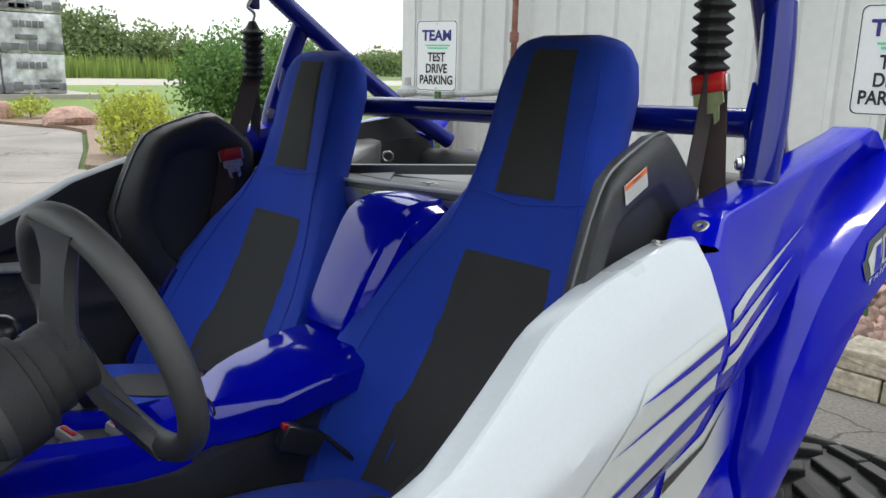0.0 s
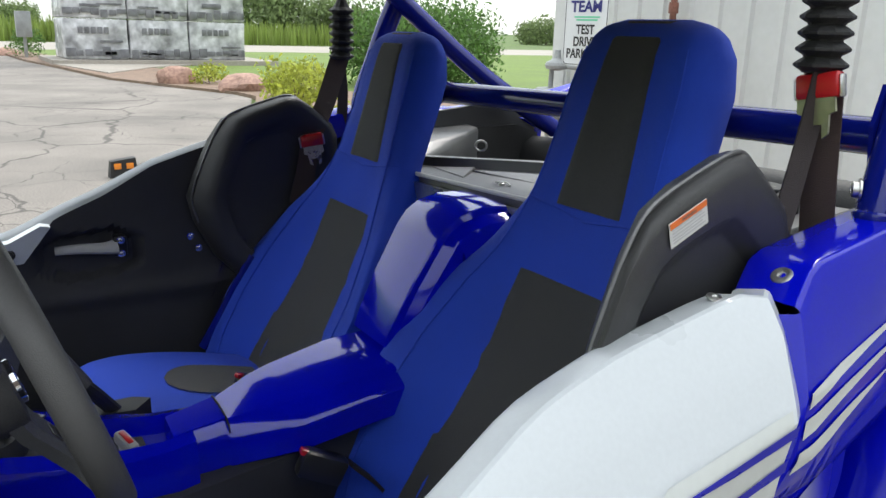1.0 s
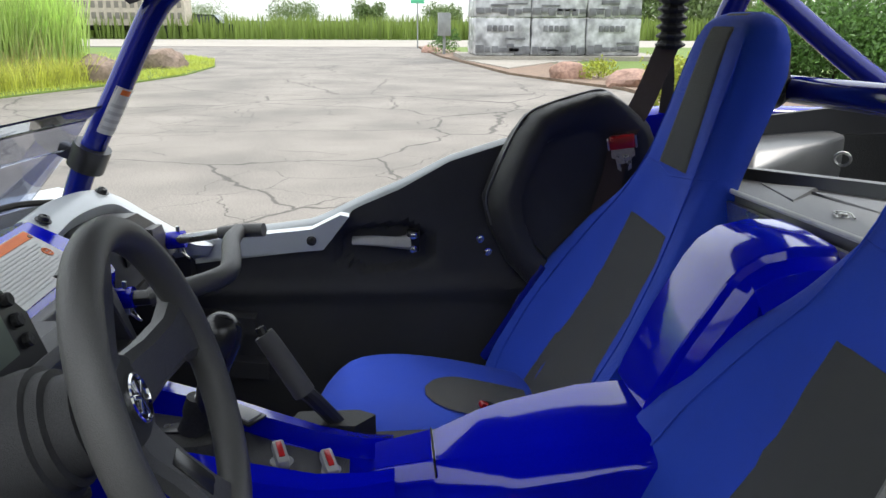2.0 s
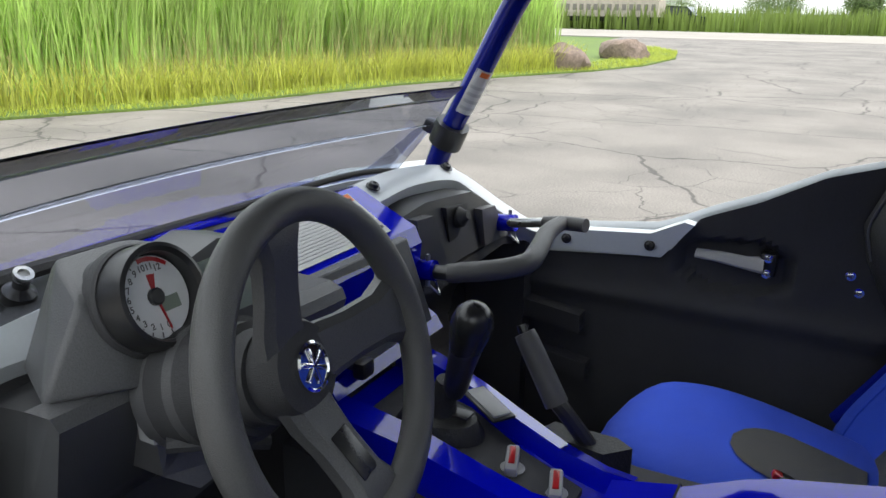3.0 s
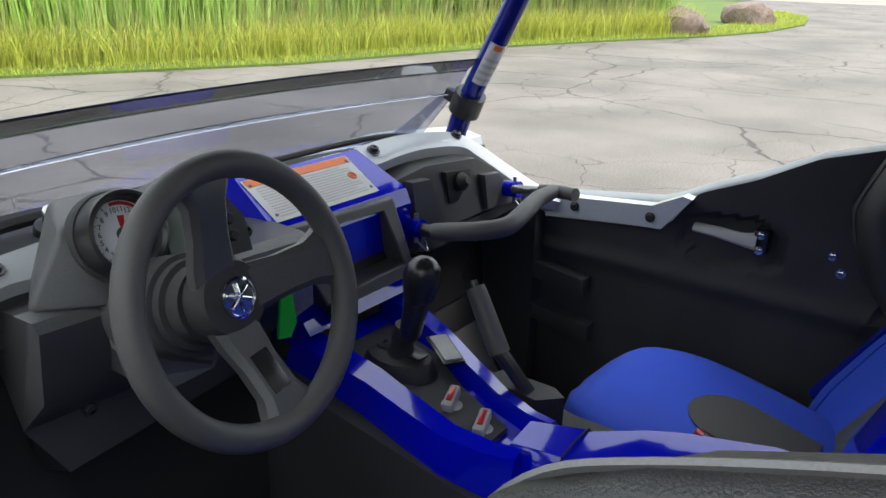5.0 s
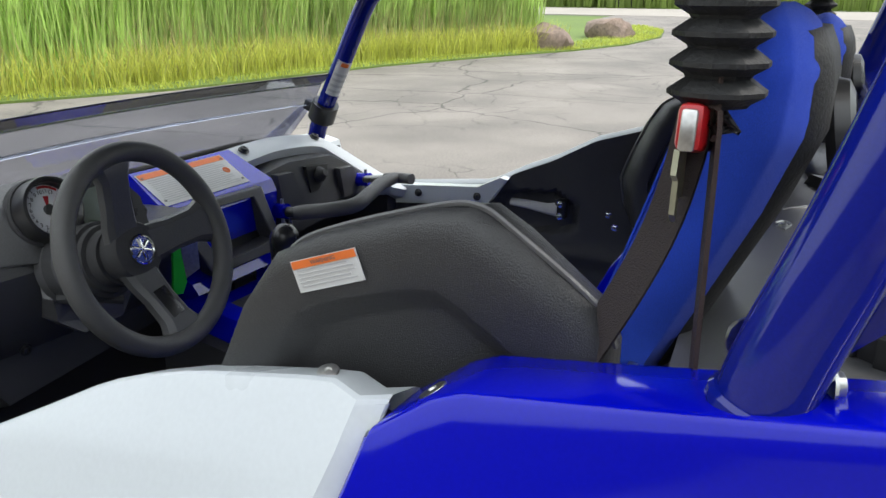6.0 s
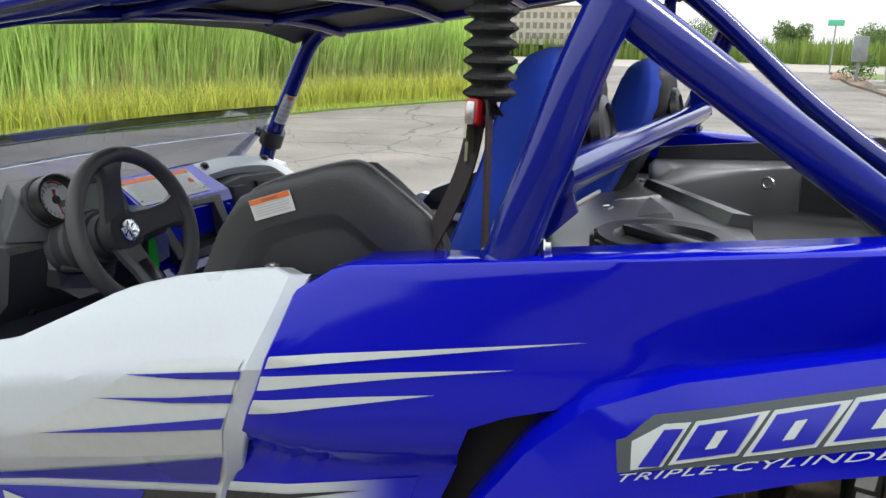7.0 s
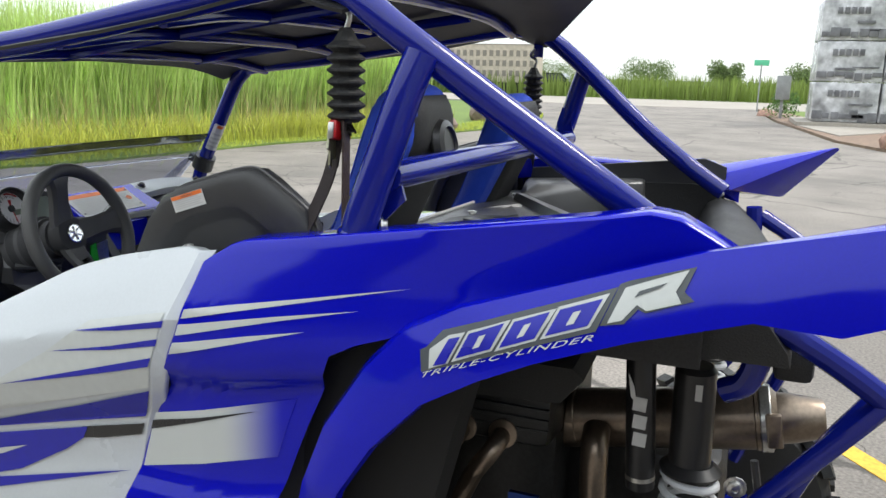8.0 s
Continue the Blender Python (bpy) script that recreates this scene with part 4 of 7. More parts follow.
def fender():
    rings = []
    for s in arange(0, N_FEN, 66):
        a, c = fender_at(s, 0), fender_at(s, 1)
        inward = max(0.0, 1 - max(0.0, s - 9) / 2)
        root = Vector((-0.625 - 0.11 * (1 - inward), a.y + 0.015, a.z - 0.012 - 0.05 * inward * (s > 5) * min(1, (s - 5) / 3)))
        ring = [root, root.lerp(a, 0.55) + Vector((0, 0.004, 0.006)), a.lerp(root, 0.12) + Vector((0, 0.002, 0.001))]
        ring += [fender_at(s, t) for t in (0.04, 0.16, 0.35, 0.55, 0.75, 0.93, 1.0)]
        ring += [c + Vector((0.016, -0.004, -0.002)), fender_at(s, 0.5) + Vector((0.022, -0.01, -0.012)), root + Vector((0.0, -0.02, -0.02))]
        rings.append(ring)
    return loft(rings)


fenders = both("rear_fender", fender, BLUE, "flared blue rear fender with a raised tail fin", None, 38)
# the far fender ends at the cage's foot in a folded fin, whose ridge runs out to the tip
for vert in fenders[1].data.vertices:
    vert.co.z -= 0.052 * min(1.0, max(0.0, (-0.30 - vert.co.y) / 0.3))
    past = max(0.0, -0.58 - vert.co.y)
    vert.co.y += 0.92 * past
    vert.co.z -= 0.45 * past


def folded_fin():
    bm = bmesh.new()
    for p in ((0.72, -0.590, 1.338), (0.60, -0.600, 1.318), (0.575, -0.675, 1.291), (0.72, -0.947, 1.414), (0.74, -0.955, 1.406), (0.745, -0.805, 1.259), (0.76, -0.821, 1.258), (0.80, -0.60, 1.29), (0.79, -0.80, 1.31), (0.70, -0.60, 1.27)):
        bm.verts.new(p)
    bmesh.ops.convex_hull(bm, input=bm.verts)
    return bevelled(bm, 0.004, 2, 20)


fin = part("tail_fin", folded_fin(), BLUE, fenders[1], "folded blue tail fin", 25)
bolt(fin, (0.635, -0.712, 1.320), (-0.5, 0.1, 0.85), 0.0085, STEEL)
bolt(fin, (0.690, -0.806, 1.357), (-0.5, 0.1, 0.85), 0.0085, STEEL)


# slanted numerals and letter, cut from vinyl: grey ground, white outline, blue figures
FEN_GRID = [fender_at(s, t) for s in arange(4.5, 11, 80) for t in arange(0, 1, 12)]


def fender_x(y, z):
    """The fender's outer face at a place on the side."""
    near = sorted(((p.y - y) ** 2 + (p.z - z) ** 2 + 3e-4, p.x) for p in FEN_GRID)[:24]
    return sum(x / d for d, x in near) / sum(1 / d for d, x in near)


def vinyl(name, pts, off, mat):
    return sticker(name, pts, fender_x, off, mat, fenders[0], 2)


def shrunk(pts, ka, kb):
    """The outline drawn in towards its middle, by ka across it and kb along its slant."""
    (ay, az), (by, bz), (cy, cz), (dy, dz) = pts
    def at(u, v):
        return (ay + (dy - ay) * u + (by - ay) * v, az + (dz - az) * u + (bz - az) * v)
    return [at(ka, kb), at(ka, 1 - kb), at(1 - ka, 1 - kb), at(1 - ka, kb)]


vinyl("figure_ground", [(-0.307, 1.193), (-0.302, 1.222), (-0.311, 1.227), (-0.333, 1.253), (-0.561, 1.341), (-0.540, 1.287)], 0.0024, DECALG)
vinyl("figure_outline", [(-0.319, 1.2005), (-0.337, 1.2385), (-0.317, 1.226), (-0.344, 1.249), (-0.367, 1.257), (-0.347, 1.213)], 0.0036, DECALW)
vinyl("figure", [(-0.3255, 1.206), (-0.3445, 1.2445), (-0.361, 1.2505), (-0.344, 1.2125)], 0.0048, DECALB)
for zero in ([(-0.352, 1.216), (-0.371, 1.259), (-0.429, 1.283), (-0.408, 1.241)], [(-0.412, 1.241), (-0.432, 1.284), (-0.488, 1.306), (-0.466, 1.264)], [(-0.471, 1.266), (-0.490, 1.308), (-0.552, 1.333), (-0.532, 1.290)]):
    vinyl("figure_outline", zero, 0.0036, DECALW)
    vinyl("figure", shrunk(zero, 0.075, 0.10), 0.0048, DECALB)
    vinyl("figure_hole", shrunk(zero, 0.42, 0.30), 0.0060, DECALW)
vinyl("letter_ground", [(-0.544, 1.294), (-0.563, 1.345), (-0.576, 1.351), (-0.650, 1.376), (-0.639, 1.347), (-0.625, 1.342), (-0.651, 1.338), (-0.597, 1.317), (-0.588, 1.320), (-0.573, 1.301)], 0.0024, DECALG)
vinyl("letter", [(-0.553, 1.299), (-0.570, 1.342), (-0.584, 1.348), (-0.642, 1.372), (-0.629, 1.346), (-0.612, 1.340), (-0.637, 1.334), (-0.598, 1.320), (-0.586, 1.325), (-0.570, 1.305)], 0.0040, DECALW)
vinyl("letter_hole", [(-0.587, 1.341), (-0.619, 1.355), (-0.611, 1.348), (-0.582, 1.333)], 0.0054, DECALG)


def fender_words():
    """TRIPLE-CYLINDER, wrapped on the fender below the numerals."""
    cu = bpy.data.curves.new("lettering", "FONT")
    cu.body, cu.size, cu.space_character, cu.shear = "TRIPLE-CYLINDER", 1.0, 1.12, 0.25
    tmp = bpy.data.objects.new("lettering", cu)
    scene.collection.objects.link(tmp)
    bpy.context.view_layer.update()
    me = bpy.data.meshes.new_from_object(tmp.evaluated_get(bpy.context.evaluated_depsgraph_get()))
    bpy.data.objects.remove(tmp)
    xs = [v.co.x for v in me.vertices]
    x0, x1 = min(xs), max(xs)
    bm = bmesh.new()
    bm.from_mesh(me)
    bmesh.ops.triangulate(bm, faces=bm.faces)
    for v in bm.verts:
        a = (v.co.x - x0) / (x1 - x0)
        y, z = -0.308 - 0.229 * a - 0.003 * v.co.y, 1.186 + 0.090 * a + 0.003 * math.sin(a * math.pi) + 0.0115 * v.co.y
        v.co = Vector((fender_x(y, z) - 0.0046, y, z))
    return bm


part("lettering", fender_words(), DECALW, fenders[0], "white lettering", 0)

# ---- roll cage ----
def pillar_label(sg, v0, v1, off=0.0, wide=1.0):
    """A sticker on the inner rear side of the front pillar."""
    a, b = Vector((sg * 0.5985, 1.086, 1.315)), Vector((sg * 0.5935, 1.036, 1.404))
    axis = (b - a).normalized()
    out = Vector((-0.62, -0.68, -0.40))
    out = (out - axis * out.dot(axis)).normalized()
    side = axis.cross(out)

    def f(u, v):
        an = radians(52) * wide * u
        return a + (b - a) * (v0 + (v1 - v0) * v) + (out * math.cos(an) + side * math.sin(an)) * (0.0252 + off)
    return sheet(f, arange(-1, 1, 8), arange(0, 1, 2))


cage = part("roll_cage", tube([(-0.672, -0.19, 1.437), (0.672, -0.19, 1.405)], 0.0235, 16, 0), TUBE, V, "blue painted steel tube roll cage")
for sg in (-1, 1):
    part("pillar_and_rail", tube([(sg * 0.625, 1.175, 1.14), (sg * 0.605, 1.125, 1.245), (sg * 0.592, 1.03, 1.415), (sg * 0.585, 0.965, 1.53), (sg * 0.582, 0.925, 1.575), (sg * 0.58, 0.87, 1.600), (sg * 0.585, 0.60, 1.632), (sg * 0.60, 0.25, 1.690), (sg * 0.625, 0.0, 1.725), (sg * 0.64, -0.10, 1.712), (sg * 0.642, -0.20, 1.645), (sg * 0.58, -0.415, 1.488 - 0.013 * (sg + 1)), (sg * 0.532, -0.560, 1.382 - 0.013 * (sg + 1)), (sg * 0.508, -0.660, 1.312 - 0.010 * (sg + 1))], 0.0245, 16, 8), TUBE, cage)
    part("main_hoop", tube([(sg * 0.690, -0.146, 1.325 - 0.022 * (sg + 1)), (sg * 0.688, -0.157, 1.375), (sg * 0.680, -0.185, 1.46), (sg * 0.668, -0.212, 1.55), (sg * 0.654, -0.236, 1.618)], [0.0285, 0.0285, 0.028, 0.027, 0.026], 20, 6), TUBE, cage)
    part("foot_collar", lathe([(0.030, 0), (0.0315, 0.003), (0.0315, 0.009), (0.029, 0.012)], along((-0.04 * sg, -0.25, 1), (sg * 0.690, -0.147, 1.340 - 0.022 * (sg + 1))), 20), TUBE, cage)
    part("gusset", prism([(-0.215, 1.40), (-0.175, 1.36), (-0.155, 1.45), (-0.17, 1.50), (-0.195, 1.465)], sg * 0.660, sg * 0.654, "x", 0.001), TUBE, cage, "", 0)
    bolt(cage, (sg * 0.668, -0.136, 1.378), (-sg, 0.8, 0), 0.0095)
    bolt(cage, (sg * 0.676, -0.183, 1.362), (sg * -0.4, -1, 0), 0.0085)
    bolt(cage, (sg * 0.522, -0.583, 1.382 - 0.013 * (sg + 1)), (-0.6, -0.2, 0.7), 0.008)
    bolt(cage, (sg * 0.518, -0.606, 1.366 - 0.013 * (sg + 1)), (-0.6, -0.2, 0.7), 0.008)
    # clamp and printed sleeve on the front pillar
    part("clamp", tube([(sg * 0.606, 1.128, 1.238), (sg * 0.599, 1.105, 1.282)], 0.037, 18, 0), SATIN, cage, "black windshield clamp")
    part("clamp_ear", box((0, 0, 0), (0.03, 0.05, 0.03), 0.006, pose(sg * 0.60, 1.15, 1.27, 25)), SATIN, cage)
    part("pillar_label", pillar_label(sg, 0.0, 1.0), LABEL, cage, "white warning label", 0)
    part("pillar_label", pillar_label(sg, 0.86, 0.97, 0.0008, 0.45), ORANGE, cage, "orange label head", 0)
    for k in range(4):
        part("pillar_print", pillar_label(sg, 0.10 + k * 0.16, 0.17 + k * 0.16, 0.0008, 0.8), INKP, cage, "", 0)
for yy, zz in ((0.84, 1.612), (0.52, 1.655), (0.28, 1.695), (-0.02, 1.735)):
    part("roof_bar", tube([(-0.59, yy, zz - 0.026), (-0.3, yy, zz + 0.004), (0.3, yy, zz + 0.004), (0.59, yy, zz - 0.026)], 0.014, 12, 5), TUBE, cage)
part("roof_bar", tube([(-0.25, 0.86, 1.610), (-0.25, 0.3, 1.692), (-0.25, 0.0, 1.734)], 0.013, 10, 4), TUBE, cage)
part("roof_bar", tube([(0.25, 0.86, 1.610), (0.25, 0.3, 1.692), (0.25, 0.0, 1.734)], 0.013, 10, 4), TUBE, cage)


def roof():
    ridge = linear([-0.40, -0.10, 0.04, 0.37, 0.80, 0.95, 1.02], [1.815, 1.775, 1.762, 1.705, 1.645, 1.625, 1.595])
    drop = linear([-0.2, -0.10, 0.0, 0.2, 1.0], [0.10, 0.095, 0.052, 0.058, 0.045])
    half = linear([-0.4, 0.0, 0.6, 0.95, 1.02], [0.655, 0.665, 0.64, 0.60, 0.56])

    def f(u, v):
        x = (u - 0.5) * 2
        y = 1.0 - (1.0 - (-0.37 + 0.26 * x * x)) * v
        return (x * half(y), y, ridge(y) - drop(y) * abs(x) ** 3 + 0.002 * math.cos(x * 9))
    return sheet(f, arange(0, 1, 36), arange(0, 1, 30), 0.006)


part("roof", roof(), RUBBER, V, "thin black moulded plastic roof", 40)


# ---- seats ----
SZ = [0.70, 0.76, 0.85, 0.95, 1.05, 1.15, 1.22, 1.30, 1.40, 1.47, 1.52, 1.548, 1.562, 1.570]
S_Y = linear(SZ, [0.27, 0.255, 0.21, 0.155, 0.100, 0.055, 0.028, 0.004, -0.022, -0.040, -0.054, -0.066, -0.079, -0.097])
S_W = linear(SZ, [0.20, 0.250, 0.284, 0.292, 0.278, 0.232, 0.183, 0.149, 0.135, 0.132, 0.125, 0.112, 0.094, 0.060])
S_T = linear(SZ, [0.08, 0.085, 0.09, 0.088, 0.080, 0.068, 0.064, 0.080, 0.102, 0.110, 0.095, 0.072, 0.046, 0.012])
S_B = linear(SZ, [0.07, 0.10, 0.115, 0.115, 0.10, 0.07, 0.042, 0.018, 0.008, 0.004, 0.0, 0.0, 0.0, 0.0])


def seat_front(u, z):
    """Front face of a seat back, u from -1 to 1 across it."""
    w, a = S_W(z), abs(u)
    bol = S_B(z) * max(0.0, (a - 0.35) / 0.65) ** 1.6
    drop = 0.47 * S_T(z) * max(0.0, (a - 0.70) / 0.30) ** 2.2
    return Vector((u * w, S_Y(z) + bol - drop, z))


def seat_back():
    rings = []
    for z in [0.70 + 0.87 * (1 - (1 - k / 54) ** 1.5) for k in range(55)]:
        w, t = S_W(z), S_T(z)
        front = [seat_front(u, z) for u in (-1, -0.95, -0.88, -0.78, -0.62, -0.45, -0.25, 0, 0.25, 0.45, 0.62, 0.78, 0.88, 0.95, 1)]
        yb = S_Y(z) - t
        back = [Vector((u * w, yb + 0.25 * t * max(0, abs(u) - 0.6) / 0.4, z)) for u in (1.0, 0.94, 0.7, 0, -0.7, -0.94, -1.0)]
        rings.append(front + back)
    bm = loft(rings)
    return bm


def seat_patch(z0, z1, h0, h1, off=0.0025, n=10):
    def f(u, v):
        z = z0 + (z1 - z0) * v
        h = h0 + (h1 - h0) * v
        p = seat_front(u * h / S_W(z), z)
        edge = max(0.0, (abs(u) - 0.9) / 0.1)
        return p + Vector((0, (off - 0.004 * edge), off * 0.3))
    return sheet(f, arange(-1, 1, 14), arange(0, 1, n))


def cushion():
    rings = []
    for k in range(21):
        t = k / 20
        y = 0.22 + 0.45 * t
        w = 0.20 * min(1.0, 1.22 - 0.16 * t) * math.sqrt(max(0.02, 1 - max(0.0, (t - 0.55) / 0.46) ** 2.4))
        top = 0.782 + 0.035 * math.sin(t * math.pi * 0.8) + 0.040 * t - 0.05 * max(0, (t - 0.8) / 0.2) ** 2
        ring = []
        for a in range(16):
            an = 2 * math.pi * a / 16
            ca, sa = math.cos(an), math.sin(an)
            cx = math.copysign(abs(ca) ** 0.5, ca) * w
            cz = math.copysign(abs(sa) ** 0.55, sa)
            ring.append((cx, y, top - 0.06 + cz * 0.06 + (0.018 * (abs(cx) / max(w, .01)) ** 2 if sa > 0 else 0)))
        rings.append(ring)
    return loft(rings)


def cushion_patch():
    def f(u, v):
        t = 0.06 + 0.46 * v
        y = 0.22 + 0.45 * t
        top = 0.782 + 0.035 * math.sin(t * math.pi * 0.8) + 0.040 * t
        h = 0.078 * math.sqrt(max(0.02, 1 - max(0.0, (v - 0.6) / 0.41) ** 2))
        return (u * h, y, top + 0.0035 + 0.018 * (u * h / 0.2) ** 2)
    return sheet(f, arange(-1, 1, 10), arange(0, 1, 14))


def seat(cx, label, drop=0.0):
    """The back may stand a little lower than its twin; the cushion stays."""
    m, low = Matrix.Translation((cx, 0, 0)), Matrix.Translation((cx, 0, -drop))

    def put(bm, at=low):
        bmesh.ops.transform(bm, matrix=at, verts=bm.verts)
        return bm
    ob = part("seat", put(seat_back()), FABRIC, V, label, 80)
    part("upper_center_panel", put(seat_patch(1.300, 1.567, 0.070, 0.046)), FABRICD, ob, "dark fabric strip", 50)
    part("lower_center_panel", put(seat_patch(0.80, 1.195, 0.150, 0.102)), FABRICD, ob, "dark fabric panel", 50)
    part("cushion", put(cushion(), m), FABRIC, ob, "blue fabric seat cushion", 60)
    part("cushion_panel", put(cushion_patch(), m), FABRICD, ob, "dark fabric oval panel", 60)
    # dark plastic back shell with a head pad
    def shell(z):
        edge, yb = S_W(z) * 0.74, S_Y(z) - S_T(z)
        bend = [(u, yb + 0.25 * S_T(z) * max(0.0, abs(u) * 0.74 - 0.6) / 0.4) for u in arange(-1, 1, 16)]
        return [Vector((u * edge, y - 0.006 * (1 - abs(u) ** 6), z)) for u, y in bend] + [Vector((u * edge, y + 0.006, z)) for u, y in bend[::-1]]
    part("back_shell", put(loft([shell(z) for z in arange(0.74, 1.550, 40)])), RUBBER, ob, "black back shell", 80)
    hz = S_Y(1.46) - S_T(1.46) - 0.02
    part("head_pad", put(lathe([(0.050, 0), (0.053, 0.008), (0.048, 0.020), (0.036, 0.024), (0.033, 0.018), (0.0, 0.018)], along((0, -1, 0.2), (0, hz + 0.012, 1.455)), 24)), SATIN, ob)
    # seams
    for sgn in (-1, 1):
        part("seam", put(tube([seat_front(sgn * 0.80, z) + Vector((0, 0.001, 0)) for z in arange(0.80, 1.53, 14)], 0.0016, 5, 2)), FABRIC, ob)
    part("seam", put(tube([seat_front(u, 1.285 + 0.02 * abs(u)) + Vector((0, 0.001, 0)) for u in arange(-1, 1, 14)], 0.0016, 5, 2)), FABRIC, ob)
    return ob


seat(-0.355, "blue fabric bucket seat with dark centre stripe, driver's side")
seat(0.362, "blue fabric bucket seat with dark centre stripe, passenger's side", 0.028)

# ---- shoulder bolsters beside the seats ----
BOL = [(0.262, 1.045), (0.307, 1.133), (0.320, 1.195), (0.295, 1.264), (0.262, 1.335), (0.230, 1.380), (0.185, 1.402), (0.10, 1.427), (0.065, 1.430), (0.035, 1.413), (-0.03, 1.365), (-0.045, 1.335), (-0.045, 1.29), (0.02, 1.16), (0.13, 1.03), (0.20, 0.98)]


def bolster_ring(k, x):
    """An outline of the bolster; it is toed out, and its inner side starts further back."""
    out = []
    for y, z in BOL:
        yy, zz = 0.14 + (y - 0.14) * k, 1.2 + (z - 1.2) * k
        yy -= 0.9 * (x + 0.688) * max(0.0, (yy + 0.05) / 0.35)
        out.append((x + 0.12 * (0.265 - yy), yy, zz))
    return out


def bolster():
    return loft([bolster_ring(k, x) for k, x in ((0.60, -0.656), (0.66, -0.655), (0.73, -0.640), (0.90, -0.634), (0.965, -0.637), (0.992, -0.645), (1.0, -0.656), (1.0, -0.670), (0.988, -0.680), (0.955, -0.686), (0.90, -0.688), (0.735, -0.687), (0.715, -0.684), (0.645, -0.672), (0.62, -0.671))])


bolsters = both("shoulder_bolster", bolster, VINYL, "padded black vinyl shoulder bolster", None, 55)


def bolster_seam():
    return tube(bolster_ring(1.002, -0.668)[1:12], 0.0026, 6, 5)


both("piping", bolster_seam, GREYPL, "", bolsters)
for sg, b in ((-1, bolsters[0]), (1, bolsters[1])):
    bolt(b, (sg * 0.640, 0.318, 1.110), (-sg, 0, 0), 0.006, CHROME, "screw")
    bolt(b, (sg * 0.640, 0.300, 1.080), (-sg, 0, 0), 0.006, CHROME, "screw")
# the vehicle leans a little to the far side
bolsters[1].location.z = -0.045


# warning label: orange head, grey lines, on a flat or tilted plate
def warning_label(m, w, h, parent, lines=5, word=True, head=0.24):
    bm = box((0, 0, 0), (w, h, 0.0008), 0.0)
    bmesh.ops.transform(bm, matrix=m, verts=bm.verts)
    plate = part("warning_label", bm, LABEL, parent, "white warning label with an orange head", 0)
    bm = box((0, 0, 0), (w * 0.97, h * head, 0.0006), 0.0)
    bmesh.ops.transform(bm, matrix=m @ pose(0, h * (0.5 - head / 2) - h * 0.015, 0.0009), verts=bm.verts)
    part("head_band", bm, ORANGE, plate, "", 0)
    for k in range(lines):
        ww = w * (0.86 if k % 3 else 0.78)
        bm = box((0, 0, 0), (ww, h * 0.25 / lines, 0.0004), 0.0)
        bmesh.ops.transform(bm, matrix=m @ pose(-(w * 0.88 - ww) / 2, h * (0.5 - head - 0.08) - k * h * (0.88 - head) / lines, 0.0008), verts=bm.verts)
        part("text_line", bm, INKP, plate, "", 0)
    if word:
        letters("WARNING", h * head * 0.75, m @ pose(0, h * (0.5 - head / 2) - h * 0.015, 0.0016), INK, plate, "word", 0.0001)
    return plate


warning_label(pose(-0.6785, 0.172, 1.372, 90, 0, -90 + 6.8) @ pose(0, 0, 0.0, 0, 0, 18.5), 0.061, 0.0265, bolsters[0], 5)


# ---- windshield and hood ----
def shield(z0, y0, z1, y1, w0, w1, n=20, bow=0.07, thick=0.004):
    def f(u, v):
        x = (u - 0.5) * 2
        w = w0 + (w1 - w0) * v
        return (x * w, y0 + (y1 - y0) * v + bow * (1 - x * x), z0 + (z1 - z0) * v)
    return sheet(f, arange(0, 1, n), arange(0, 1, 4), thick)


ws = part("windshield", shield(1.278, 1.152, 1.338, 1.108, 0.60, 0.585), SMOKE, V, "low smoked half windshield", 0)
part("lower_pane", shield(1.165, 1.245, 1.278, 1.153, 0.585, 0.60, 20, 0.10), SMOKE, ws, "", 0)
part("top_lip", shield(1.336, 1.112, 1.364, 1.070, 0.585, 0.575, 20, 0.07), SMOKED, ws, "dark folded top lip", 0)
for zz, yy, ww in ((1.278, 1.150, 0.60), (1.338, 1.104, 0.585)):
    part("fold_edge", tube([(ww * x, yy + (0.085 if zz < 1.3 else 0.07) * (1 - x * x), zz) for x in arange(-1, 1, 12)], 0.0022, 6, 2), CLEAR, ws)
for o in (ws, *ws.children):
    o.visible_shadow = False
for sg in (-1, 1):
    def wing():
        return prism([(1.16, 1.285), (1.255, 1.175), (1.47, 1.10), (1.30, 1.175), (1.20, 1.262)], lambda y, z: sg * (0.60 - 0.25 * (y - 1.16)), lambda y, z: sg * (0.604 - 0.25 * (y - 1.16)), "x")
    part("side_wing", wing(), SMOKE, ws, "", 0)


def hood():
    def f(u, v):
        x = (u - 0.5) * 2
        y = 1.26 + 0.78 * v
        w = 0.46 - 0.12 * v
        crown = 0.05 * max(0.0, 1 - (x / 0.45) ** 4)
        return (x * w, y, 1.125 - 0.30 * v ** 1.5 + crown * (0.6 + 0.4 * math.cos(v * 3)) - 0.05 * x * x)
    return sheet(f, arange(0, 1, 24), arange(0, 1, 16), 0.006)


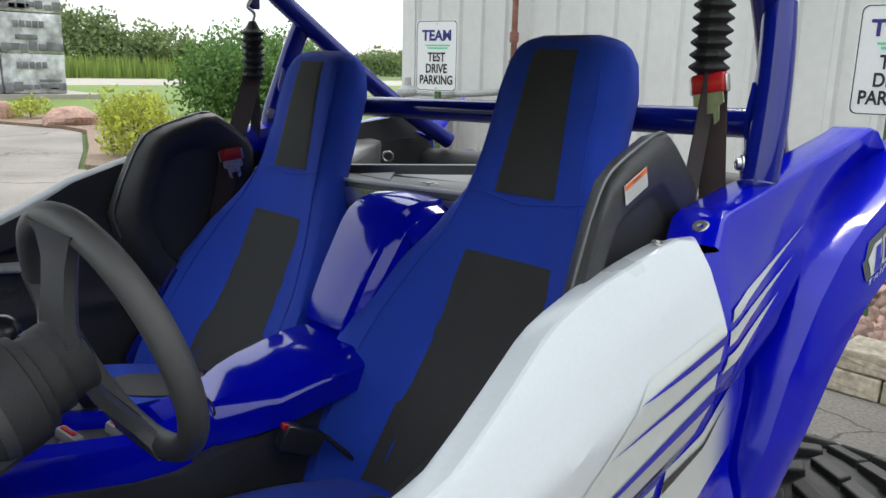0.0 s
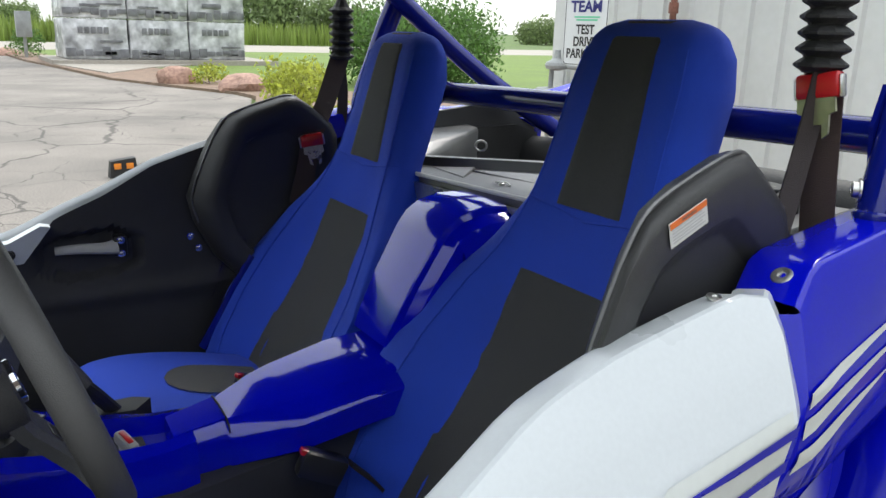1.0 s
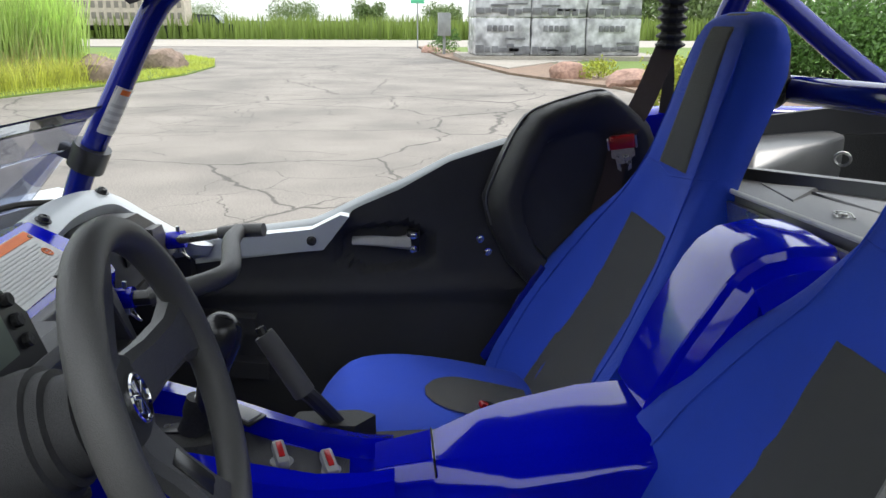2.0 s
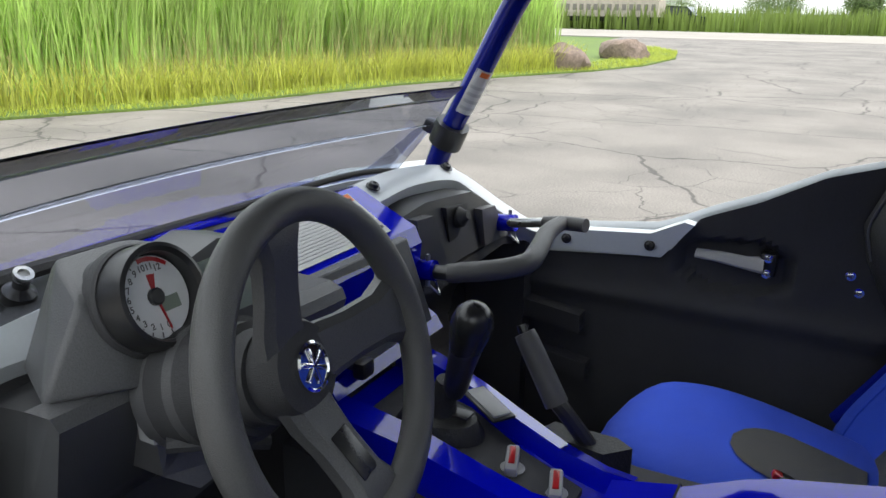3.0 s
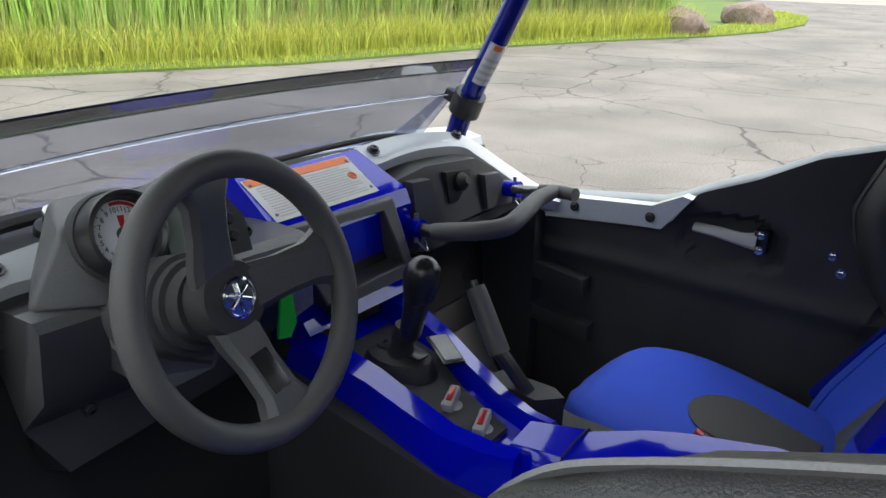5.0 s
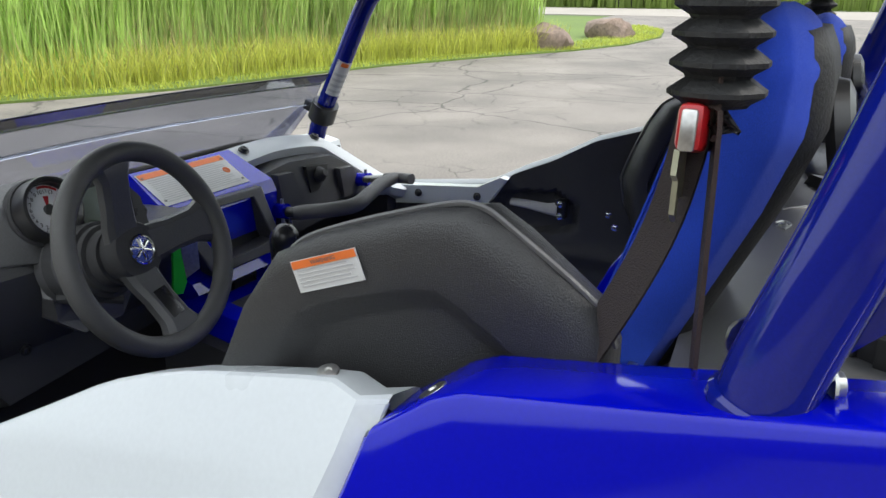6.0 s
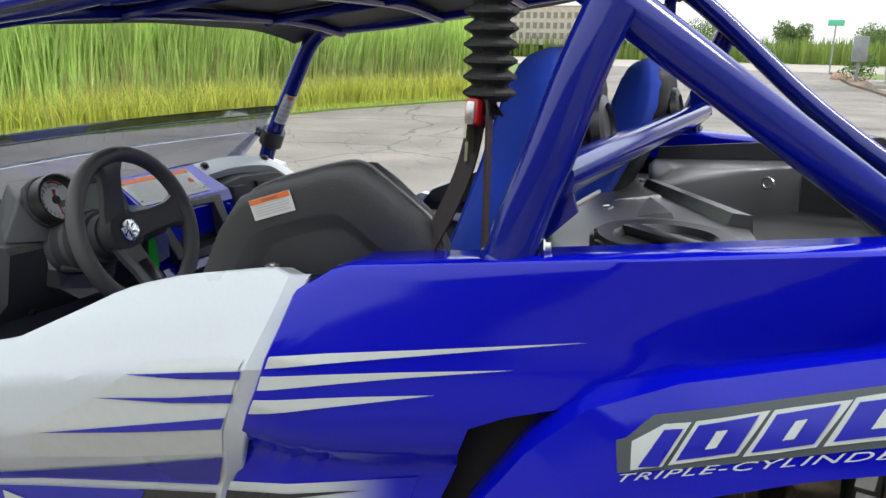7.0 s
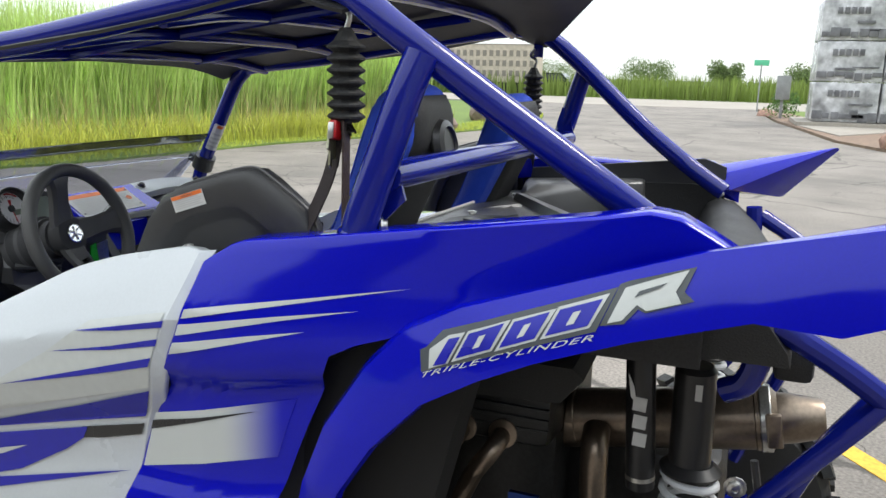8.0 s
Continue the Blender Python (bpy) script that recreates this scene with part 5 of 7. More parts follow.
hd = part("hood", hood(), BLUE, V, "sloping blue hood", 35)
both("front_fender", lambda: prism([(1.16, 1.08), (1.18, 1.15), (1.25, 1.165), (1.50, 1.12), (1.85, 0.98), (2.02, 0.80), (1.95, 0.76), (1.75, 0.93), (1.45, 1.0), (1.20, 0.95), (1.16, 0.78)], lambda y, z: -0.60 + 0.15 * max(0, y - 1.2), lambda y, z: -0.76 + 0.06 * max(0, y - 1.3), "x", 0.02), WHITE, "white front fender")
part("nose", prism([(1.95, 0.86), (2.10, 0.76), (2.14, 0.55), (2.0, 0.45), (1.7, 0.45), (1.7, 0.86)], -0.36, 0.36, "x", 0.03), PLASTIC, V, "black front nose panel")
part("cowl_seal", tube([(-0.60, 1.03, 1.185), (-0.56, 1.13, 1.20), (-0.42, 1.22, 1.195), (-0.15, 1.29, 1.175), (0.15, 1.29, 1.175), (0.42, 1.22, 1.195), (0.55, 1.14, 1.18)], [0.016, 0.016, 0.014, 0.010, 0.007, 0.006, 0.006], 8, 6), RUBBER, V, "black rubber cowl seal")
part("cowl", prism([(-0.60, 1.04), (-0.60, 1.22), (-0.45, 1.27), (-0.2, 1.31), (0.2, 1.31), (0.45, 1.27), (0.58, 1.20), (0.58, 1.05)], 1.10, lambda x, y: 1.175 - 0.05 * max(0, y - 1.1), "z", 0.008), PLASTIC, V, "black dashboard top under the windshield")
# small adjuster seen through the smoked screen
part("wiper_pivot", lathe([(0.022, 0), (0.02, 0.012), (0.01, 0.02), (0.01, 0.03)], along((0, -0.5, 1), (-0.335, 1.215, 1.172)), 14), SATIN, V, "small black pivot cap")
part("pivot_ring", lathe([(0.012, 0), (0.012, 0.004), (0.007, 0.004), (0.007, 0)], along((0, -0.7, 1), (-0.335, 1.198, 1.205)), 14), STEEL, V)


# white frames round the dashboard's ends, running down to the door rails
FRAME_OUT = [(0.165, 1.075, 1.232), (0.32, 1.085, 1.232), (0.47, 1.075, 1.216), (0.535, 1.045, 1.188), (0.62, 1.005, 1.125), (0.69, 0.965, 1.072), (0.73, 0.93, 1.050)]
FRAME_IN = [(0.185, 1.030, 1.205), (0.32, 1.040, 1.208), (0.455, 1.032, 1.195), (0.505, 1.010, 1.165), (0.585, 0.975, 1.105), (0.645, 0.940, 1.062), (0.685, 0.905, 1.045)]


def dash_frame(outer, inner):
    a, b = spline(outer, 6), spline(inner, 6)
    rings = []
    for p, q in zip(a, b):
        up = Vector((0, 0, 0.006))
        rings.append([p + Vector((0, 0.05, -0.07)), p, p + (q - p) * 0.15 + up, p + (q - p) * 0.85 + up * 0.7, q, q + Vector((0, 0.012, -0.022)), q + Vector((0, 0.05, -0.03))])
    return loft(rings)


# the driver's frame is broader and stands a little nearer
LEFT_OUT = [(0.30, 1.050, 1.238), (0.40, 1.045, 1.224), (0.49, 1.045, 1.214), (0.575, 1.030, 1.204), (0.635, 1.0, 1.165), (0.69, 0.96, 1.10), (0.73, 0.92, 1.055)]
LEFT_IN = [(0.32, 1.020, 1.205), (0.42, 1.030, 1.182), (0.492, 1.028, 1.182), (0.527, 1.020, 1.153), (0.543, 1.010, 1.110), (0.560, 1.0, 1.068), (0.60, 0.96, 1.035)]
right = part("dash_frame", dash_frame(FRAME_OUT, FRAME_IN), WHITE, V, "white moulded frame at the dashboard's end", 40)
bmesh_left = dash_frame(LEFT_OUT, LEFT_IN)
bmesh.ops.transform(bmesh_left, matrix=MIRROR, verts=bmesh_left.verts)
left = part("dash_frame", bmesh_left, WHITE, V, "white moulded frame at the dashboard's end", 40)
frames = (left, right)
for sg, fr in ((-1, frames[0]), (1, frames[1])):
    for p in ((0.475, 1.055, 1.213), (0.205, 1.052, 1.226)) if sg > 0 else ((0.492, 1.036, 1.203),):
        bolt(fr, (sg * p[0], p[1], p[2]), (0, -0.45, 1), 0.0085, SATIN, "push_rivet")


# ---- dashboard ----
bm = prism([(1.12, 1.17), (0.98, 1.186), (0.925, 1.185), (0.906, 1.178), (0.900, 1.165), (0.908, 1.06), (0.95, 1.0), (1.0, 0.95), (1.12, 0.90)], lambda y, z: -0.530 + 0.16 * max(0.0, 1.14 - z) + 0.5 * max(0, 0.93 - y), -0.12, "x", 0.026, 5)
for v in bm.verts:
    v.co.z += 0.004 * min(1.0, max(0.0, (-0.45 - v.co.x) / 0.07))
    v.co.y -= 0.018 * min(1.0, max(0.0, (v.co.x + 0.50) / 0.10)) * (v.co.y < 0.95)
    if v.co.y > 0.95 and v.co.x < -0.45:
        v.co.z -= 0.035
        v.co.x += 0.04
    v.co.y += 0.05 * min(1.0, max(0.0, (1.12 - v.co.z) / 0.1)) * (v.co.y < 1.0)
dash = part("dashboard", bm, DASHPL, V, "black moulded dashboard")
part("dash_end", prism([(-0.60, 1.08), (-0.56, 1.12), (-0.54, 1.00), (-0.58, 0.94), (-0.64, 0.98)], 1.05, 1.12, "y", 0.01), DARK, dash)
part("dash_shelf", prism([(0.18, 1.11), (0.62, 1.07), (0.66, 0.80), (0.18, 0.80)], 1.09, 1.14, "y", 0.01), SATIN, dash, "dark open glove tray")
part("glove_panel", prism([(0.215, 1.172), (0.30, 1.186), (0.45, 1.178), (0.51, 1.145), (0.615, 1.075), (0.59, 1.062), (0.47, 1.062), (0.30, 1.05), (0.262, 1.062)], lambda x, z: 1.012 - 0.10 * (1.18 - z) - 0.10 * (x - 0.2), lambda x, z: 1.06, "y", 0.006), DASHPL, dash, "dark grey glove panel")
for xa in (0.285, 0.50):
    part("panel_rib", prism([(xa - 0.045, 1.168 - 0.3 * max(0, xa - 0.42)), (xa + 0.005, 1.166 - 0.3 * max(0, xa - 0.42)), (xa + 0.05, 1.068), (xa - 0.03, 1.068)], lambda x, z: 0.990 - 0.10 * (x - 0.2), lambda x, z: 1.01, "y", 0.006), DASHPL, dash)
part("latch_plate", prism([(0.345, 1.168), (0.43, 1.160), (0.43, 1.10), (0.36, 1.10)], 0.985, 1.01, "y", 0.006), SATIN, dash)
part("latch_knob", lathe([(0.02, 0), (0.019, 0.014), (0.012, 0.022), (0.008, 0.028)], along((0, -1, 0.35), (0.392, 0.990, 1.138)), 16), RUBBER, dash, "black oval latch")
part("tray_lip", prism([(0.262, 1.055), (0.30, 1.045), (0.60, 1.058), (0.66, 1.045), (0.66, 1.02), (0.60, 1.035), (0.30, 1.02), (0.25, 1.03)], 0.98, 1.09, "y", 0.006), PLASTIC, dash)

# gauge pod: round tachometer in a cowled shell and a square display beside it
N_POD = Vector((0.02, -0.93, 0.36)).normalized()
POD = Vector((-0.405, 0.888, 1.260))
GAUGE = along(N_POD, POD) @ Matrix.Scale(0.83, 4)
pod = part("gauge_pod", lathe([(0.058, -0.11), (0.061, -0.05), (0.061, 0.0), (0.059, 0.010), (0.054, 0.012), (0.050, 0.006), (0.049, -0.012), (0.0, -0.013)], GAUGE, 40), SATIN, V, "round black gauge pod on the dashboard")
part("pod_ring", lathe([(0.064, -0.05), (0.0655, -0.045), (0.0655, -0.03), (0.063, -0.026)], GAUGE, 40), PLASTIC, pod)
gm = GAUGE @ Matrix.Translation((0, 0, -0.011))
rollz = Matrix.Rotation(math.atan2((gm.inverted().to_3x3() @ Vector((0, 0, 1))).x, (gm.inverted().to_3x3() @ Vector((0, 0, 1))).y), 4, "Z")
gm = gm @ rollz.inverted()
part("dial", lathe([(0.0475, 0), (0.0475, 0.001)], gm, 40), DIAL, pod, "pale tachometer dial with red needle")
for k in range(13):
    a = radians(278 - k * 18)
    bm = box((0, 0, 0), (0.0014, 0.006 if k % 1 == 0 else 0.003, 0.0006), 0, gm @ pose(0, 0, 0.0016) @ Matrix.Rotation(a - math.pi / 2, 4, "Z") @ pose(0, 0.0435, 0))
    part("tick", bm, INK if k < 10 else RED, pod, "", 0)
    letters(str(k), 0.0105, gm @ pose(0.0345 * math.cos(a), 0.0345 * math.sin(a), 0.0016), INK, pod, "numeral", 0.0001, 0.0002)
part("needle", prism([(-0.0014, -0.008), (0.0014, -0.008), (0.0008, 0.040), (-0.0008, 0.040)], 0.003, 0.0045, "z"), RED, pod, "", 0).matrix_basis = gm @ Matrix.Rotation(radians(278 - 90), 4, "Z")
part("shift_mark", prism([(-0.0022, 0.008), (0.0022, 0.008), (0.0058, 0.026), (-0.0048, 0.026)], 0.0012, 0.002, "z"), RED, pod, "", 0).matrix_basis = gm @ Matrix.Rotation(radians(82 - 90), 4, "Z")
part("red_zone", sheet(lambda u, v: gm @ Vector(((0.041 + 0.005 * v) * math.cos(radians(98 - 52 * u)), (0.041 + 0.005 * v) * math.sin(radians(98 - 52 * u)), 0.0014)), arange(0, 1, 10), (0, 1)), RED, pod, "", 0)
part("dial_window", box((0, 0, 0), (0.026, 0.016, 0.0006), 0, gm @ pose(0.018, -0.012, 0.0013)), LCD, pod, "", 0)
part("needle_cap", lathe([(0.010, 0), (0.010, 0.006), (0.008, 0.0075)], gm, 20), SATIN, pod)
def pod_base():
    """Faceted hull that carries the gauges."""
    bm = bmesh.new()
    for p in ((-0.464, 0.922, 1.268), (-0.514, 0.922, 1.186), (-0.437, 0.884, 1.180), (-0.20, 0.905, 1.172), (-0.215, 0.955, 1.245), (-0.30, 0.965, 1.268), (-0.458, 1.03, 1.174), (-0.18, 1.04, 1.172), (-0.44, 0.985, 1.290), (-0.36, 0.985, 1.290)):
        bm.verts.new(p)
    bmesh.ops.convex_hull(bm, input=bm.verts)
    bmesh.ops.dissolve_limit(bm, angle_limit=radians(4), verts=bm.verts, edges=bm.edges)
    return bevelled(bm, 0.006, 3, 14)


part("pod_base", pod_base(), DASHPL, pod, "faceted black pod base", 25)
part("display_bezel", prism([(-0.362, 1.200), (-0.362, 1.276), (-0.31, 1.288), (-0.262, 1.276), (-0.236, 1.240), (-0.238, 1.196)], lambda x, z: 0.876 + 0.35 * (z - 1.20), lambda x, z: 0.97, "y", 0.006), SATIN, pod, "black display bezel")
part("display", prism([(-0.356, 1.218), (-0.357, 1.272), (-0.300, 1.274), (-0.285, 1.256), (-0.287, 1.216)], lambda x, z: 0.8725 + 0.35 * (z - 1.20), lambda x, z: 0.90 + 0.35 * (z - 1.20), "y", 0.0), LCD, pod, "grey-green display", 0)
for k in range(3):
    part("button", lathe([(0.0075, 0), (0.0075, 0.005), (0.006, 0.007)], along((0, -0.94, 0.33), (-0.262, 0.876 + 0.35 * (1.262 - k * 0.021 - 1.20), 1.262 - k * 0.021)), 12), RUBBER, pod)
bolt(pod, (-0.372, 0.925, 1.186), (0, -0.95, 0.3), 0.008, SATIN, "screw")
bolt(pod, (-0.20, 0.935, 1.20), (0, -0.95, 0.3), 0.008, SATIN, "screw")
# rocker switch and ignition
# plain light grey stands in for the silver edge's bright reflection
part("switch_frame", prism([(-0.436, 1.122), (-0.438, 1.158), (-0.408, 1.155), (-0.402, 1.118)], lambda x, z: 0.880 + 0.25 * max(0, z - 1.13), 0.90, "y", 0.003), HANDLE, dash, "silver-edged rocker switch")
part("switch", prism([(-0.432, 1.126), (-0.433, 1.153), (-0.411, 1.150), (-0.407, 1.123)], lambda x, z: 0.877 + 0.25 * max(0, z - 1.13), 0.90, "y", 0.004), SATIN, dash)
part("switch_mark", box((-0.421, 0.8775, 1.138), (0.012, 0.002, 0.006), 0.0), LABEL, dash)
part("ignition", lathe([(0.013, 0), (0.013, 0.006), (0.009, 0.008), (0.009, 0.012)], along((0.1, -1, 0.2), (-0.175, 0.905, 1.165)), 18), STEEL, dash)
part("key_plate", prism([(-0.155, 1.06), (-0.155, 1.125), (-0.115, 1.13), (-0.115, 1.07)], 0.893, 0.895, "y", 0.0), STEEL, dash, "steel key tag")
part("key_tag", prism([(-0.195, 1.045), (-0.185, 1.125), (-0.168, 1.13), (-0.160, 1.06), (-0.172, 1.04)], 0.882, 0.887, "y", 0.002), GREEN, dash, "bright green plastic key tag")
for k in range(2):
    bolt(dash, (-0.45 + 0.16 * k, 0.945, 1.03), (0, -1, -0.2), 0.007, SATIN, "screw")

# ---- steering column and wheel ----
# the wheel leans back 18 degrees and is turned a little towards the cabin's middle
WN = Vector((math.sin(radians(4.5)) * math.cos(radians(18)), -math.cos(radians(4.5)) * math.cos(radians(18)), math.sin(radians(18))))
WC = Vector((-0.374, 0.717, 1.2146))
col = part("steering_column", lathe([(0.060, -0.17), (0.061, -0.11), (0.060, -0.100), (0.054, -0.098), (0.053, -0.088), (0.046, -0.086), (0.045, -0.066)], along(WN, WC), 28), PLASTIC, V, "black steering column shroud")
part("column_boot", lathe([(0.058, -0.19), (0.061, -0.135), (0.059, -0.128), (0.054, -0.126)], along(WN, WC), 28), DASHPL, col)
part("column_shroud", prism([(-0.425, 1.08), (-0.43, 1.15), (-0.40, 1.185), (-0.31, 1.19), (-0.275, 1.165), (-0.28, 1.08), (-0.31, 1.05), (-0.39, 1.05)], lambda x, z: 0.866 + 0.03 * abs(x + 0.357) / 0.1, 0.96, "y", 0.014, 3), DASHPL, col)
WX = Vector((0, 0, 1)).cross(WN).normalized()
WY = WN.cross(WX)
WM = Matrix(((WX.x, WY.x, WN.x, WC.x), (WX.y, WY.y, WN.y, WC.y), (WX.z, WY.z, WN.z, WC.z), (0, 0, 0, 1)))


def placed(bm, m=WM):
    bmesh.ops.transform(bm, matrix=m, verts=bm.verts)
    return bm


def rim():
    rings = []
    for k in range(64):
        a = 2 * math.pi * k / 64
        c = Vector((math.cos(a), math.sin(a), 0))
        rings.append([c * (0.1460 + 0.0155 * math.cos(b)) + Vector((0, 0, 0.0165 * math.sin(b))) for b in (2 * math.pi * j / 14 for j in range(14))])
    bm = bmesh.new()
    vs = [[bm.verts.new(p) for p in r] for r in rings]
    for i in range(64):
        for j in range(14):
            bm.faces.new((vs[i][j], vs[i][(j + 1) % 14], vs[(i + 1) % 64][(j + 1) % 14], vs[(i + 1) % 64][j]))
    return bm


wheel = part("steering_wheel", placed(rim()), FOAM, V, "black three-spoke steering wheel with foam rim", 60)
part("hub", placed(lathe([(0.044, -0.072), (0.046, -0.050), (0.046, -0.036), (0.042, -0.029), (0.026, -0.027)], pose(0.007, 0.001, -0.004), 32)), PLASTIC, wheel)
for ang in (95, 4, -84):
    bm = loft([[(r, sx * w, z) for sx, z in ((-1, zt - 0.016), (1, zt - 0.016), (1, zt - 0.003), (0.7, zt + 0.004), (-0.7, zt + 0.004), (-1, zt - 0.003))] for r, w, zt in ((0.024, 0.031, -0.038), (0.045, 0.029, -0.034), (0.075, 0.025, -0.022), (0.11, 0.026, -0.008), (0.132, 0.036, -0.001), (0.146, 0.050, -0.001))])
    sp = part("spoke", placed(bm, WM @ Matrix.Rotation(radians(ang), 4, "Z")), DASHPL, wheel, "", 35)
for ang in (-84,):
    part("spoke_inset", placed(box((0, 0, 0), (0.05, 0.026, 0.004), 0.0015), WM @ Matrix.Rotation(radians(ang), 4, "Z") @ pose(0.086, 0, -0.0145, 0, -22)), SATIN, wheel)
part("badge_ring", placed(lathe([(0.0235, 0.008), (0.0235, 0.0165), (0.021, 0.0175), (0.0198, 0.0155)], Matrix.Translation((0.008, 0.001, -0.043)), 36)), CHROME, wheel, "chrome hub badge")
part("badge_face", placed(lathe([(0.0200, 0.008), (0.0200, 0.015)], Matrix.Translation((0.008, 0.001, -0.043)), 36)), BLUEANO, wheel)
for k in range(3):
    part("badge_bar", placed(box((0, 0, 0.0165), (0.0045, 0.034, 0.003), 0.001), WM @ pose(0.008, 0.001, -0.043) @ Matrix.Rotation(radians(60 * k + 5), 4, "Z")), CHROME, wheel)
part("stalk", tube([(-0.44, 0.86, 1.13), (-0.40, 0.82, 1.125), (-0.37, 0.80, 1.115)], 0.008, 8, 4), PLASTIC, col)

# ---- blue centre stack with display opening and instruction label ----
stack = part("center_dash", prism([(1.10, 1.222), (1.055, 1.236), (0.958, 1.176), (0.952, 1.162), (0.946, 1.150), (0.958, 1.05), (0.918, 1.030), (0.905, 1.01), (0.95, 0.98), (1.10, 0.98)], lambda y, z: -0.128 + 0.16 * max(0.0, z - 1.165) + 0.10 * max(0.0, 1.165 - z), lambda y, z: 0.186 - 0.42 * max(0.0, z - 1.175), "x", 0.012, 3), BLUEG, V, "glossy blue centre stack")
def display_frame():
    """A bevelled frame that falls into the opening."""
    outer, inner = [(-0.125, 1.176), (0.130, 1.172), (0.152, 1.035), (-0.065, 1.034)], [(-0.088, 1.164), (0.100, 1.158), (0.131, 1.056), (-0.040, 1.052)]

    def ring(pts, depth, k=0.0):
        mx, mz = sum(p[0] for p in pts) / 4, sum(p[1] for p in pts) / 4
        return [(x + (mx - x) * k, 0.9045 + 0.25 * (z - 1.03) + depth, z + (mz - z) * k) for x, z in pts]
    return loft([ring(outer, 0.03), ring(outer, 0.002), ring(outer, 0.0, 0.03), ring(inner, 0.0), ring(inner, 0.003, 0.03), ring(inner, 0.045, 0.06)], True, False)


part("display_frame", display_frame(), DASHPL, stack, "black display frame", 20)
part("display_opening", prism([(-0.095, 1.168), (0.105, 1.162), (0.138, 1.050), (-0.045, 1.046)], lambda x, z: 0.944 + 0.25 * (z - 1.03), lambda x, z: 0.955 + 0.25 * (z - 1.03), "y", 0.0), DARK, stack, "dark empty display opening", 0)
part("frame_socket", box((-0.055, 0.902, 1.036), (0.030, 0.02, 0.026), 0.005), SATIN, stack)
lm = Matrix.Translation((0.004, 1.0055, 1.2072)) @ Matrix.Rotation(radians(31.7), 4, "X")
warning_label(lm, 0.235, 0.094, stack, 12, False, 0.16)
for sg in (-1, 1):
    for tt in (-1, 1):
        part("label_rivet", lathe([(0.003, 0), (0.003, 0.001)], lm @ pose(sg * 0.108, tt * 0.034, 0.001), 8), INK, stack)
part("label_mark", lathe([(0.009, 0), (0.009, 0.0008), (0.0065, 0.0008), (0.0065, 0)], lm @ pose(0.092, 0.0, 0.001), 16), ORANGE, stack)


# ---- tunnel console ----
def tunnel():
    st = [(0.94, 0.012, 0.145, 1.00), (0.88, 0.005, 0.138, 0.996), (0.78, -0.020, 0.118, 0.988), (0.70, -0.047, 0.103, 0.980), (0.62, -0.072, 0.088, 0.972), (0.56, -0.080, 0.072, 0.970), (0.52, -0.080, 0.062, 0.972)]
    rings = []
    for y, cx, w, z in st:
        k = 0.45 * w
        rings.append([(cx - w, y, z - 0.075), (cx - w, y, z - 0.032), (cx - w + 0.2 * k, y, z - 0.006), (cx - w + 0.9 * k, y, z), (cx - w + k, y, z - 0.03), (cx + w - k, y, z - 0.03), (cx + w - 0.9 * k, y, z), (cx + w - 0.2 * k, y, z - 0.006), (cx + w, y, z - 0.032), (cx + w, y, z - 0.075)])
    return loft(rings)


tun = part("center_console", tunnel(), BLUEG, V, "glossy blue centre console tunnel", 30)
part("console_tray", prism([(-0.06, 0.90), (0.07, 0.90), (0.043, 0.78), (-0.015, 0.68), (-0.055, 0.58), (-0.105, 0.58), (-0.085, 0.78)], 0.92, lambda x, y: 0.968 - 0.06 * (0.9 - y), "z", 0.004), PLASTIC, tun, "black console tray")
part("shifter_base", lathe([(0.062, 0), (0.060, 0.012), (0.050, 0.03), (0.030, 0.036)], Matrix.Translation((-0.030, 0.795, 0.953)) @ Matrix.Diagonal((0.75, 1.1, 1, 1)), 24), RUBBER, tun)
part("shifter_gate", box((0, 0, 0), (0.024, 0.085, 0.004), 0.001, pose(-0.03, 0.79, 0.9905)), SATIN, tun)
shift = part("gear_lever", tube([(-0.032, 0.792, 0.985), (-0.036, 0.775, 1.04)], 0.010, 10, 0), STEEL, V, "gear lever with black boot and knob")
part("boot", lathe([(0.022, 0), (0.017, 0.02), (0.019, 0.028), (0.016, 0.05)], along((-0.02, -0.2, 1), (-0.033, 0.79, 0.990)), 16), RUBBER, shift)
part("knob", lathe([(0.013, 0), (0.017, 0.012), (0.0185, 0.045), (0.021, 0.07), (0.027, 0.10), (0.028, 0.115), (0.024, 0.130), (0.014, 0.140), (0.004, 0.143)], along((-0.05, -0.25, 1), (-0.037, 0.770, 1.022)), 24), SATIN, shift, "black satin gear knob")
ebr = part("parking_brake", tube([(0.035, 0.60, 0.955), (0.022, 0.635, 1.005), (0.02, 0.66, 1.03)], 0.0115, 10, 3), SATIN, V, "black parking brake lever")
part("grip", tube([(0.022, 0.645, 1.012), (0.030, 0.69, 1.085), (0.032, 0.70, 1.10)], [0.0165, 0.0155, 0.0145], 14, 4), FOAM, ebr, "grey grip")
part("release_button", tube([(0.032, 0.70, 1.10), (0.0335, 0.705, 1.110)], 0.0075, 10, 0), SATIN, ebr)
part("brake_boot", prism([(0.025, 0.675), (0.062, 0.66), (0.062, 0.57), (0.045, 0.545), (0.012, 0.575)], 0.90, 0.962, "z", 0.018, 3), RUBBER, ebr)
